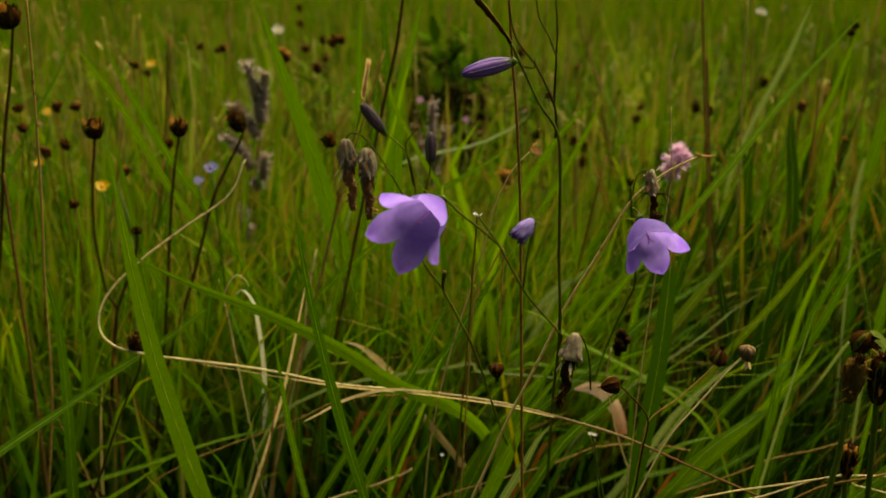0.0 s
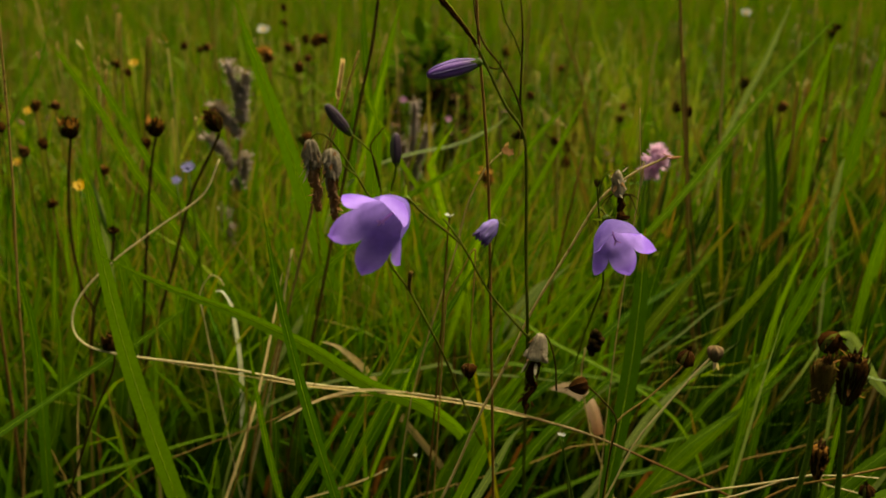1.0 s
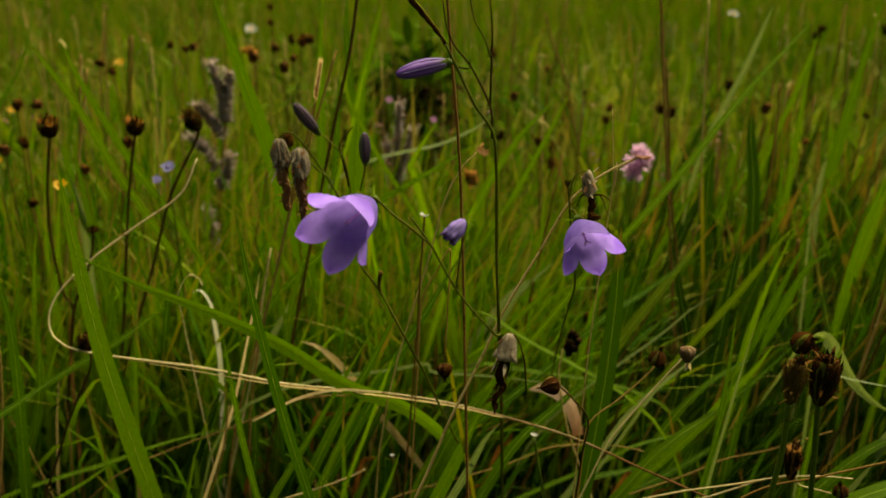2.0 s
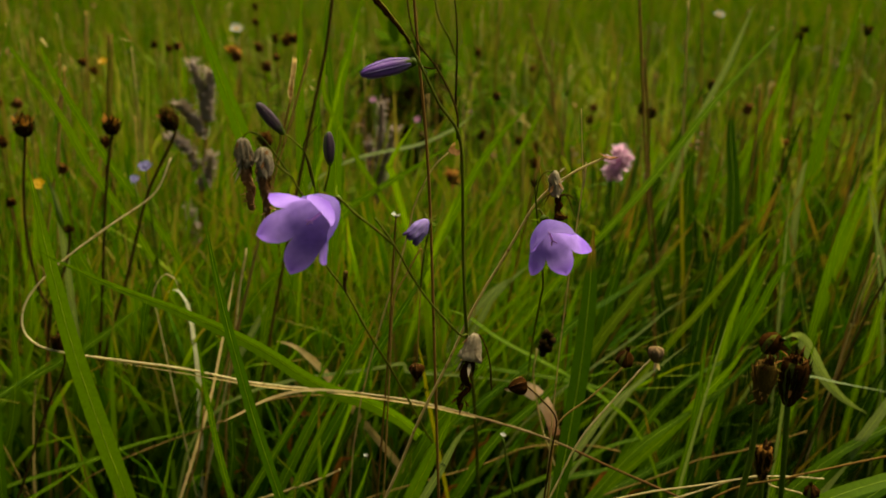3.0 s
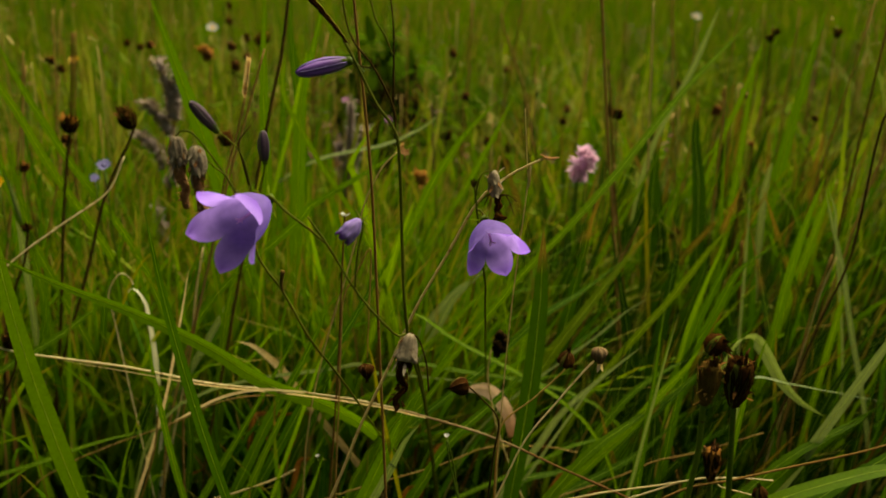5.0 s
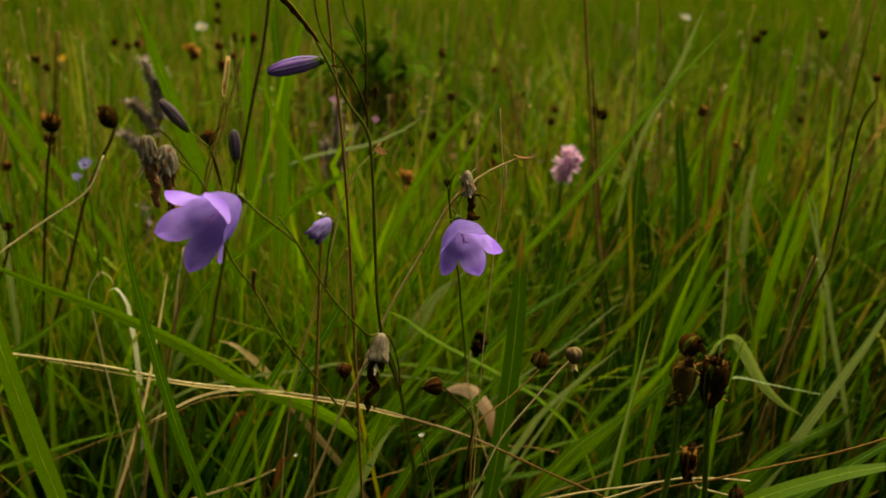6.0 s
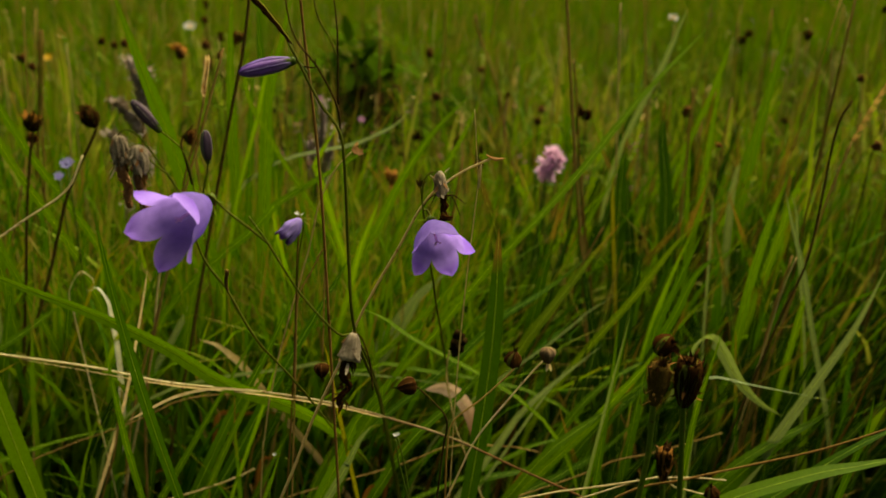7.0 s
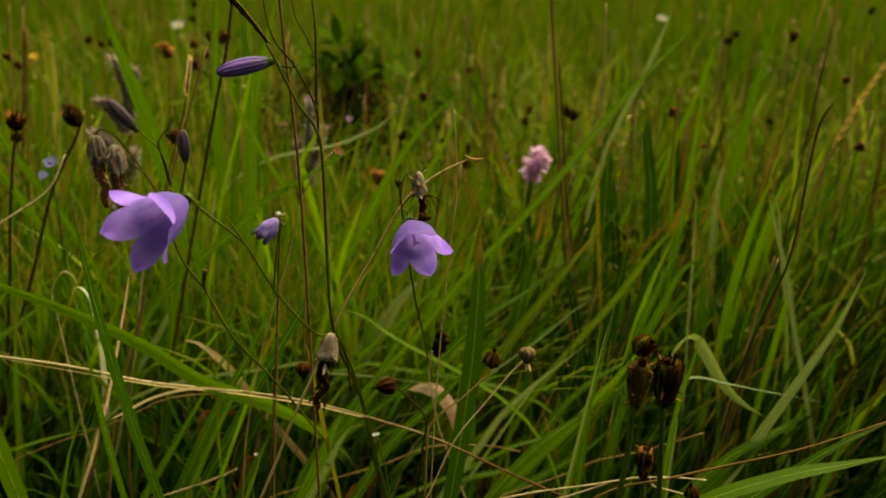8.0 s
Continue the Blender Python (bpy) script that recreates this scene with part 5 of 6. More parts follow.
for pts, w, m, how in (
    ([(-0.0415, 0.4000, 0.1208), (-0.0291, 0.4000, 0.1498), (-0.0145, 0.4000, 0.1807), (-0.0034, 0.4000, 0.1985)], 0.0036, None, dict(face=-20)),
    ([(-0.1207, 0.4600, 0.0788), (-0.1092, 0.4600, 0.1120), (-0.0946, 0.4600, 0.1509)], 0.0060, None, dict(face=-15)),
    ([(-0.0377, 0.4600, 0.0789), (-0.0232, 0.4600, 0.1123), (-0.0099, 0.4600, 0.1408), (0.0062, 0.4600, 0.1949)], 0.0056, None, dict(face=-20)),
    ([(0.0097, 0.4300, 0.0999), (0.0248, 0.4300, 0.1346), (0.0387, 0.4300, 0.1579), (0.0449, 0.4300, 0.1677)], 0.0058, None, dict(face=-25)),
    ([(0.0302, 0.345, 0.1698), (0.0342, 0.345, 0.1781), (0.0395, 0.345, 0.1896), (0.045, 0.345, 0.1972)], 0.0034, grass_pale, dict(face=-20)),
    ([(0.0556, 0.4300, 0.1821), (0.0629, 0.4300, 0.1963), (0.0684, 0.4300, 0.2099)], 0.0024, None, dict(face=-10)),
    ([(0.0050, 0.4300, 0.1803), (0.0191, 0.4300, 0.1772), (0.0506, 0.4300, 0.1748), (0.0904, 0.4300, 0.1692)], 0.0018, grass_pale, dict(face=0)),
    ([(0.0463, 0.5200, 0.1573), (0.0546, 0.5200, 0.1703), (0.0661, 0.5200, 0.1850), (0.0765, 0.5200, 0.1933)], 0.0050, grass_pale, dict(face=-20)),
    ([(0.0283, 0.3700, 0.1917), (0.0269, 0.3700, 0.2001), (0.0249, 0.3700, 0.2138), (0.0221, 0.3700, 0.2251)], 0.0018, grass_yellow, dict(face=15)),
    ([(0.1803, 0.4700, 0.0723), (0.1789, 0.4700, 0.1140), (0.1783, 0.4700, 0.1466), (0.1790, 0.4700, 0.1779)], 0.0085, dark_leaf, dict(face=5)),
    ([(0.1039, 0.4100, 0.1471), (0.1141, 0.4100, 0.1648), (0.1295, 0.4100, 0.1820), (0.1528, 0.4100, 0.2039)], 0.0034, grass_pale, dict(face=-20)),
    ([(0.2014, 0.4000, 0.1111), (0.2187, 0.4000, 0.1311), (0.2331, 0.4000, 0.1473), (0.2645, 0.4000, 0.1757)], 0.0090, None, dict(face=-15)),
    ([(-0.1561, 0.5000, 0.2658), (-0.1701, 0.5000, 0.2964), (-0.1844, 0.5000, 0.3199), (-0.1914, 0.5000, 0.3314)], 0.0042, grass_bright, dict(face=0)),
    ([(-0.1694, 0.5000, 0.2071), (-0.1721, 0.5000, 0.2402), (-0.1748, 0.5000, 0.2657), (-0.1760, 0.5000, 0.2858)], 0.0036, None, dict(face=10)),
    ([(-0.0520, 0.5800, 0.2308), (-0.0520, 0.5800, 0.2707), (-0.0508, 0.5800, 0.3123), (-0.0477, 0.5800, 0.3519)], 0.0068, grass_bright, dict(face=10)),
    ([(-0.0448, 0.6000, 0.2516), (-0.0429, 0.6000, 0.2810), (-0.0399, 0.6000, 0.3059)], 0.0044, None, dict(face=-10)),
    ([(0.0392, 0.5600, 0.2119), (0.0528, 0.5600, 0.2411), (0.0726, 0.5600, 0.2722), (0.0961, 0.5600, 0.2963)], 0.0054, grass_bright, dict(face=-15)),
    ([(0.1941, 0.5800, 0.1750), (0.1934, 0.5800, 0.2140), (0.1927, 0.5800, 0.2440), (0.1940, 0.5800, 0.2673)], 0.0100, dark_leaf, dict(face=0)),
    ([(0.2263, 0.5800, 0.1752), (0.2224, 0.5800, 0.2294), (0.2162, 0.5800, 0.2661), (0.2155, 0.5800, 0.2910)], 0.0105, dark_leaf, dict(face=10)),
    ([(0.2470, 0.6000, 0.1717), (0.2517, 0.6000, 0.2276), (0.2536, 0.6000, 0.2766), (0.2554, 0.6000, 0.3126)], 0.0050, grass_bright, dict(face=-10)),
    ([(0.2860, 0.6200, 0.2220), (0.2906, 0.6200, 0.2575), (0.2971, 0.6200, 0.3027), (0.3045, 0.6200, 0.3493)], 0.0080, None, dict(face=-10)),
    ([(0.2723, 0.6000, 0.2081), (0.2719, 0.6000, 0.2219), (0.2733, 0.6000, 0.2393), (0.2748, 0.6000, 0.2450)], 0.0050, grass_pale, dict(face=0)),
    ([(0.1787, 0.4600, 0.2089), (0.1868, 0.4600, 0.2217), (0.1963, 0.4600, 0.2368), (0.2065, 0.4600, 0.2492)], 0.0036, grass_orange, dict(face=-15)),
    ([(0.2738, 0.4600, 0.1965), (0.2665, 0.4600, 0.2222), (0.2571, 0.4600, 0.2471), (0.2496, 0.4600, 0.2682)], 0.0036, grass_pale, dict(face=10)),
    ([(0.2807, 0.5500, 0.1796), (0.2868, 0.5500, 0.2098), (0.2927, 0.5500, 0.2389), (0.2973, 0.5500, 0.2531)], 0.0050, grass_bright, dict(face=-10)),
    ([(0.1823, 0.4400, 0.1793), (0.1940, 0.4400, 0.2049), (0.2038, 0.4400, 0.2296), (0.2178, 0.4400, 0.2417)], 0.0048, None, dict(face=-15)),
    ([(0.1241, 0.4300, 0.1036), (0.1401, 0.4300, 0.1315), (0.1590, 0.4300, 0.1518), (0.1807, 0.4300, 0.1683)], 0.0050, None, dict(face=-25)),
    ([(0.0810, 0.4200, 0.1035), (0.0979, 0.4200, 0.1208), (0.1209, 0.4200, 0.1276), (0.1429, 0.4200, 0.1444)], 0.0040, None, dict(face=-25)),
    ([(-0.1738, 0.4800, 0.1143), (-0.1668, 0.4800, 0.1505), (-0.1594, 0.4800, 0.1850), (-0.1558, 0.4800, 0.2051)], 0.0065, None, dict(face=5)),
    ([(-0.1474, 0.5000, 0.1178), (-0.1387, 0.5000, 0.1548), (-0.1319, 0.5000, 0.1903), (-0.1170, 0.5000, 0.2309)], 0.0055, None, dict(face=5)),
    ([(-0.0706, 0.4800, 0.1146), (-0.0655, 0.4800, 0.1580), (-0.0598, 0.4800, 0.1924), (-0.0485, 0.4800, 0.2317)], 0.0055, None, dict(face=-5)),
):
    blade(pts, w, m, "slim grass blade, green to pale, among the flowers", **how)

# more blades that stand out singly
for pts, w, m, how in (
    ([(0.1269, 0.4, 0.1409), (0.1457, 0.4, 0.1625), (0.1577, 0.4, 0.1795), (0.1695, 0.4, 0.1946), (0.1772, 0.4, 0.2084)], 0.0040, grass_light, dict(face=-30, full=0.5)),
    ([(0.1141, 0.42, 0.1094), (0.1422, 0.42, 0.1266), (0.1613, 0.42, 0.1407), (0.1772, 0.42, 0.1595)], 0.0040, None, dict(face=-30, full=0.4)),
    ([(0.1087, 0.43, 0.1259), (0.123, 0.43, 0.1345), (0.1374, 0.43, 0.1393), (0.1478, 0.43, 0.1426)], 0.0024, grass_bright, dict(face=-30, full=0.3)),
    ([(0.1067, 0.42, 0.1333), (0.1145, 0.42, 0.1473), (0.1272, 0.42, 0.1693), (0.1397, 0.42, 0.1888)], 0.0016, grass_pale, dict(face=-25, full=0.4)),
    ([(0.2509, 0.5, 0.1635), (0.2533, 0.5, 0.1921), (0.2572, 0.5, 0.2197), (0.2616, 0.5, 0.2431), (0.267, 0.5, 0.2639)], 0.0051, grass_bright, dict(face=-10, full=0.5)),
    ([(0.2678, 0.478, 0.2358), (0.2651, 0.478, 0.2501), (0.2587, 0.478, 0.2637)], 0.0018, grass_pale, dict(face=10, full=0.3)),
    ([(0.2306, 0.5, 0.1743), (0.2284, 0.5, 0.2195), (0.2261, 0.5, 0.2559)], 0.0019, grass_pale, dict(face=10, full=0.4)),
    ([(0.1421, 0.463, 0.1847), (0.1547, 0.463, 0.1973), (0.1688, 0.463, 0.2075)], 0.0012, grass_pale, dict(face=-20, full=0.3)),
    ([(0.1859, 0.56, 0.2107), (0.1839, 0.56, 0.2309), (0.1828, 0.56, 0.2461)], 0.0024, grass_yellow, dict(face=10, full=0.4)),
    ([(0.0266, 0.5, 0.1998), (0.0312, 0.5, 0.2185), (0.0374, 0.5, 0.2352), (0.0422, 0.5, 0.2483)], 0.0034, grass_light, dict(face=-10, full=0.4)),
    ([(0.0582, 0.41, 0.2079), (0.0473, 0.41, 0.2164), (0.035, 0.41, 0.2216)], 0.0019, grass_light, dict(face=20, full=0.3)),
    ([(0.056, 0.5, 0.1718), (0.0638, 0.5, 0.1878), (0.0731, 0.5, 0.1982), (0.0861, 0.5, 0.2107)], 0.0039, grass_pale, dict(face=-20, full=0.4)),
    ([(0.056, 0.48, 0.1751), (0.0657, 0.48, 0.1861), (0.0777, 0.48, 0.199), (0.0884, 0.48, 0.2097)], 0.0028, grass_bright, dict(face=-20, full=0.4)),
    ([(0.1038, 0.48, 0.176), (0.1066, 0.48, 0.1931), (0.1129, 0.48, 0.2131)], 0.0031, grass_bright, dict(face=-10, full=0.4)),
    ([(-0.1751, 0.5, 0.2073), (-0.1753, 0.5, 0.2307), (-0.1766, 0.5, 0.247), (-0.1809, 0.5, 0.2635)], 0.0040, grass_pale, dict(face=0, full=0.4)),
    ([(-0.125, 0.49, 0.1757), (-0.116, 0.49, 0.198), (-0.107, 0.49, 0.2132), (-0.098, 0.49, 0.2215)], 0.0019, grass_yellow, dict(face=-20, full=0.4)),
    ([(-0.2004, 0.55, 0.1479), (-0.1856, 0.55, 0.1768), (-0.1715, 0.55, 0.203)], 0.0021, grass_yellow, dict(face=-10, full=0.4)),
    ([(-0.0741, 0.49, 0.1671), (-0.0663, 0.49, 0.1811), (-0.0593, 0.49, 0.1949)], 0.0038, grass_pale, dict(face=-10, full=0.4)),
    ([(-0.1476, 0.47, 0.179), (-0.136, 0.47, 0.1881), (-0.1256, 0.47, 0.1954)], 0.0040, grass_bright, dict(face=-25, full=0.4)),
    ([(-0.1528, 0.37, 0.1439), (-0.1375, 0.37, 0.1541), (-0.1213, 0.37, 0.1665)], 0.0020, grass_bright, dict(face=-30, full=0.4)),
    ([(-0.1219, 0.45, 0.0855), (-0.1135, 0.45, 0.111), (-0.1049, 0.45, 0.1322), (-0.0938, 0.45, 0.1576)], 0.0079, dark_leaf, dict(face=-10, full=0.5)),
    ([(-0.0639, 0.38, 0.1345), (-0.0671, 0.38, 0.153), (-0.0697, 0.38, 0.171), (-0.0724, 0.38, 0.1971), (-0.0746, 0.38, 0.2234)], 0.0031, grass_bright, dict(face=10, full=0.5)),
    ([(0.0228, 0.37, 0.1507), (0.0309, 0.37, 0.17), (0.0387, 0.37, 0.1893)], 0.0061, None, dict(face=-15, full=0.4)),
    ([(-0.0094, 0.4, 0.1745), (-0.0036, 0.4, 0.1925), (0.0005, 0.4, 0.2037)], 0.0019, grass_light, dict(face=-10, full=0.3)),
    ([(-0.0047, 0.365, 0.1474), (-0.0007, 0.365, 0.1585), (0.0036, 0.365, 0.1727)], 0.0020, grass_bright, dict(face=-10, full=0.3)),
    ([(-0.0235, 0.44, 0.0955), (-0.0132, 0.44, 0.1176), (-0.0029, 0.44, 0.1384)], 0.0036, grass_bright, dict(face=-20, full=0.3)),
    ([(0.0582, 0.45, 0.1701), (0.0373, 0.45, 0.1684), (0.0104, 0.45, 0.1666)], 0.0021, grass_bright, dict(face=20, full=0.4)),
    ([(-0.1934, 0.5, 0.2072), (-0.1896, 0.5, 0.2306), (-0.1867, 0.5, 0.2517)], 0.0028, grass_bright, dict(face=0, full=0.4)),
    ([(-0.2105, 0.5, 0.176), (-0.2065, 0.5, 0.2038), (-0.2024, 0.5, 0.2279)], 0.0029, grass_bright, dict(face=0, full=0.4)),
    ([(-0.0148, 0.5, 0.2765), (-0.0276, 0.5, 0.3039), (-0.026, 0.5, 0.327)], 0.0027, grass_bright, dict(face=0, full=0.5)),
    ([(-0.0254, 0.52, 0.2907), (-0.0218, 0.52, 0.3064), (-0.0171, 0.52, 0.3229)], 0.0022, grass_light, dict(face=0, full=0.5)),
    ([(0.0087, 0.52, 0.2487), (0.0056, 0.52, 0.2619), (0.0199, 0.52, 0.2863)], 0.0038, grass_light, dict(face=-10, full=0.5)),
    ([(0.0744, 0.6, 0.2258), (0.0916, 0.6, 0.26), (0.1048, 0.6, 0.2894)], 0.0033, grass_bright, dict(face=-10, full=0.5)),
    ([(0.0279, 0.6, 0.2559), (0.046, 0.6, 0.2653), (0.0567, 0.6, 0.2745)], 0.0022, grass_pale, dict(face=-20, full=0.4)),
    ([(0.2712, 0.47, 0.1813), (0.273, 0.47, 0.1981), (0.2758, 0.47, 0.2178)], 0.0037, grass_bright, dict(face=-10, full=0.4)),
    ([(0.2225, 0.62, 0.305), (0.2285, 0.62, 0.3231), (0.2346, 0.62, 0.3416)], 0.0036, grass_pale, dict(face=-5, full=0.4)),
    ([(0.2577, 0.62, 0.2905), (0.2626, 0.62, 0.309), (0.2662, 0.62, 0.3234)], 0.0033, grass_bright, dict(face=-5, full=0.4)),
):
    blade(pts, w, m, "slim grass blade, green to pale, among the flowers", **how)
for pts, r, m in (
    ([(0.2479, 0.45, 0.1873), (0.2522, 0.45, 0.2162), (0.2568, 0.45, 0.2342)], 0.00044, straw),
    ([(0.2503, 0.55, 0.1398), (0.2452, 0.55, 0.1788), (0.2433, 0.55, 0.207)], 0.00124, stem_rust),
    ([(0.1708, 0.58, 0.2018), (0.1682, 0.58, 0.2247), (0.167, 0.58, 0.2471)], 0.00090, straw_dull),
    ([(0.1477, 0.502, 0.189), (0.1578, 0.502, 0.2116), (0.1671, 0.502, 0.2319)], 0.00064, stem_rust),
    ([(0.0809, 0.8, 0.2021), (0.0832, 0.8, 0.2568), (0.0854, 0.8, 0.3263)], 0.00095, straw_dull),
    ([(0.1908, 0.6, 0.2755), (0.1891, 0.6, 0.3078), (0.1871, 0.6, 0.3458)], 0.00071, straw),
    ([(0.239, 0.6, 0.2384), (0.2388, 0.6, 0.2758), (0.2376, 0.6, 0.294)], 0.00091, straw_dull),
    ([(-0.0303, 0.4, 0.132), (-0.0213, 0.4, 0.1362), (-0.0151, 0.4, 0.1398)], 0.00055, straw),
    ([(-0.1933, 0.55, 0.2527), (-0.1868, 0.55, 0.2832), (-0.1812, 0.55, 0.3095)], 0.00082, straw_dull),
    ([(-0.1781, 0.6, 0.2357), (-0.1756, 0.6, 0.2655), (-0.1687, 0.6, 0.3223)], 0.00072, stem_rust),
    ([(-0.2227, 0.7, 0.2683), (-0.221, 0.7, 0.2971), (-0.2185, 0.7, 0.3251)], 0.00082, straw_dull),
    ([(0.134, 0.78, 0.2325), (0.1279, 0.78, 0.2608), (0.1122, 0.78, 0.3018), (0.1079, 0.78, 0.3174)], 0.00116, straw_dull),
):
    stalked("dry_grass_stalk", "thin dry stem standing among the grass", "dry stem", "dry stems", pts, r, 0.75 * r, m)

for pts, r0, r1, m, text in (
    ([(-0.1054, 0.4400, 0.1715), (-0.1087, 0.4400, 0.2032), (-0.1098, 0.4400, 0.2154), (-0.1038, 0.4400, 0.2255), (-0.0989, 0.4400, 0.2240), (-0.0971, 0.4400, 0.2198)], 0.0004, 0.0002, straw, "hair-thin straw-coloured stem curling over"),
    ([(0.0568, 0.4200, 0.1302), (0.0797, 0.4200, 0.1402), (0.1085, 0.4200, 0.1410), (0.1260, 0.4200, 0.1377)], 0.0004, 0.0003, straw_dull, "thin brown stem lying in the grass"),
    ([(-0.0807, 0.4500, 0.1530), (-0.0743, 0.4500, 0.1796), (-0.0692, 0.4500, 0.2115), (-0.0639, 0.4500, 0.2361)], 0.0007, 0.0005, straw, "thin straw-coloured stem among the grass"),
    ([(-0.0724, 0.4200, 0.1561), (-0.0564, 0.4200, 0.1648), (-0.0394, 0.4200, 0.1690), (-0.0170, 0.4200, 0.1697)], 0.0004, 0.0003, straw_dull, "thin brown stem lying in the grass"),
    ([(-0.0975, 0.4200, 0.1102), (-0.0889, 0.4200, 0.1371), (-0.0840, 0.4200, 0.1631)], 0.0006, 0.0005, straw_dull, "thin brown stem among the grass"),
    ([(0.1477, 0.4100, 0.1309), (0.1641, 0.4100, 0.1392), (0.1862, 0.4100, 0.1448), (0.2161, 0.4100, 0.1556)], 0.0005, 0.0003, straw_dull, "thin brown stem lying in the grass"),
    ([(0.2440, 0.4600, 0.1057), (0.2495, 0.4600, 0.1558), (0.2526, 0.4600, 0.1963), (0.2590, 0.4600, 0.2317)], 0.0007, 0.0005, straw_dull, "thin brown stem among the grass"),
    ([(-0.1945, 0.6000, 0.1767), (-0.1846, 0.6000, 0.2239), (-0.1770, 0.6000, 0.2724), (-0.1707, 0.6000, 0.3218)], 0.0009, 0.0007, stem_rust, "upright rusty dry stem"),
):
    stalked("dry_grass_stalk", text, "dry stem", "dry stems", pts, r0, r1, m)

# a pale beige ear on a thin stalk
ob, end = stalked("grass_ear", "pale beige narrow grass ear on a thin stalk", "grass", "", [(-0.0553, 0.4400, 0.2457), (-0.0480, 0.4400, 0.2771), (-0.0409, 0.4400, 0.2992), (-0.0370, 0.4400, 0.3139)], 0.0006, 0.0005, straw_dull)
for n, q in enumerate(spline([(-0.0370, 0.4400, 0.3139), (-0.0357, 0.4400, 0.3204), (-0.0342, 0.4400, 0.3288)], 9)):
    add(ob, "spikelet", gather(*[scale_leaf(q, (0.16 * (-1) ** (j + n), -0.2, 1), (0, -1, 0), 0.0050, 0.0014, 0.05) for j in (0, 1)]), straw_leaf)

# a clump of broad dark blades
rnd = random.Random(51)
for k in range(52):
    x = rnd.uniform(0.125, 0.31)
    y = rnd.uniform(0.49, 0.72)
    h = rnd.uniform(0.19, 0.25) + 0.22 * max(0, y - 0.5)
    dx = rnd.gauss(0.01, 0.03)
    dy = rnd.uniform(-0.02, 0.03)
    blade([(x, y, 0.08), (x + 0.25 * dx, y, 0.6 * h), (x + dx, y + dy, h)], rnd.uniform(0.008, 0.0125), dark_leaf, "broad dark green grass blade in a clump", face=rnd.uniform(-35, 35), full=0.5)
for k in range(14):
    x, y, h = rnd.uniform(0.10, 0.24), rnd.uniform(0.52, 0.66), rnd.uniform(0.22, 0.29)
    dx = rnd.gauss(0.03, 0.03)
    blade([(x, y, 0.08), (x + 0.25 * dx, y, 0.6 * h), (x + dx, y, h)], rnd.uniform(0.004, 0.007), grass_leaf if k % 3 else grass_bright, "slim grass blade, green to pale, among the flowers", face=rnd.uniform(-35, 35), full=0.45)
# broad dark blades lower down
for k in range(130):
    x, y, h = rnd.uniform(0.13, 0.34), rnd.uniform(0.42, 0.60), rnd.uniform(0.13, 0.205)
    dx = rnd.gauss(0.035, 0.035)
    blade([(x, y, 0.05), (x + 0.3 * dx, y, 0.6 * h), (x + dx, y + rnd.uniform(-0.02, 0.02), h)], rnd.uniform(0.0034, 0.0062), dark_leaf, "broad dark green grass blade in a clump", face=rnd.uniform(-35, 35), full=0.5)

# a low clump far back: dark leaf colours stand in for a shaded hollow
rnd = random.Random(77)
hollow_fill = plant("hollow_clump", (0.01, 0.96, 0), "nearly black leaf clump standing in for a shaded hollow", "dead plant")
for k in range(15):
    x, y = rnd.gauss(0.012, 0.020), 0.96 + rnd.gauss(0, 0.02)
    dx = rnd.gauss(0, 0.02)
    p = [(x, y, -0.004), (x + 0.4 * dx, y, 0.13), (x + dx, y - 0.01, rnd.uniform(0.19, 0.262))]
    stem = add(hollow_fill, "stem", tube(p, 0.0014, 0.0008, 6), stem_dark)
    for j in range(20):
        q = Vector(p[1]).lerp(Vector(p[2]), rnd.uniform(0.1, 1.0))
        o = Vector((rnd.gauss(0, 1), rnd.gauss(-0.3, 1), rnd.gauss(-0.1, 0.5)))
        add(stem, "leaf", scale_leaf(q, o, (0, 0, 1), rnd.uniform(0.010, 0.022), rnd.uniform(0.006, 0.012), rnd.uniform(-0.5, 0.1)), floret_hollow_black)
rank = organic("hollow_rim_leaf", [(0.009, 0.025, 0.0014), (0.020, 0.046, 0.002), (0.034, 0.066, 0.004)], rough=0.8, gloss=0.0, through_light=0.2)
thicket = plant("hollow_thicket", (0.0, 0.99, 0), "low thicket round the hollow, leaves coloured dark as its shade", "herbs")
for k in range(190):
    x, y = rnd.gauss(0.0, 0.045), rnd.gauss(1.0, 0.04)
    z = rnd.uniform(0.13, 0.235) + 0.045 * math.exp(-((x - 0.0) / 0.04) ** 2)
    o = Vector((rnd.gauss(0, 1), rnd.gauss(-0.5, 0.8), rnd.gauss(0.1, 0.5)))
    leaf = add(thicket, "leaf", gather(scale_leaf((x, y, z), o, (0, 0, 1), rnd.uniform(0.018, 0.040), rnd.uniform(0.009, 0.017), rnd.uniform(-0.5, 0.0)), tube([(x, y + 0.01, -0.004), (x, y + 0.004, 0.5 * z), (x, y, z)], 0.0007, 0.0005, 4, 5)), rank)

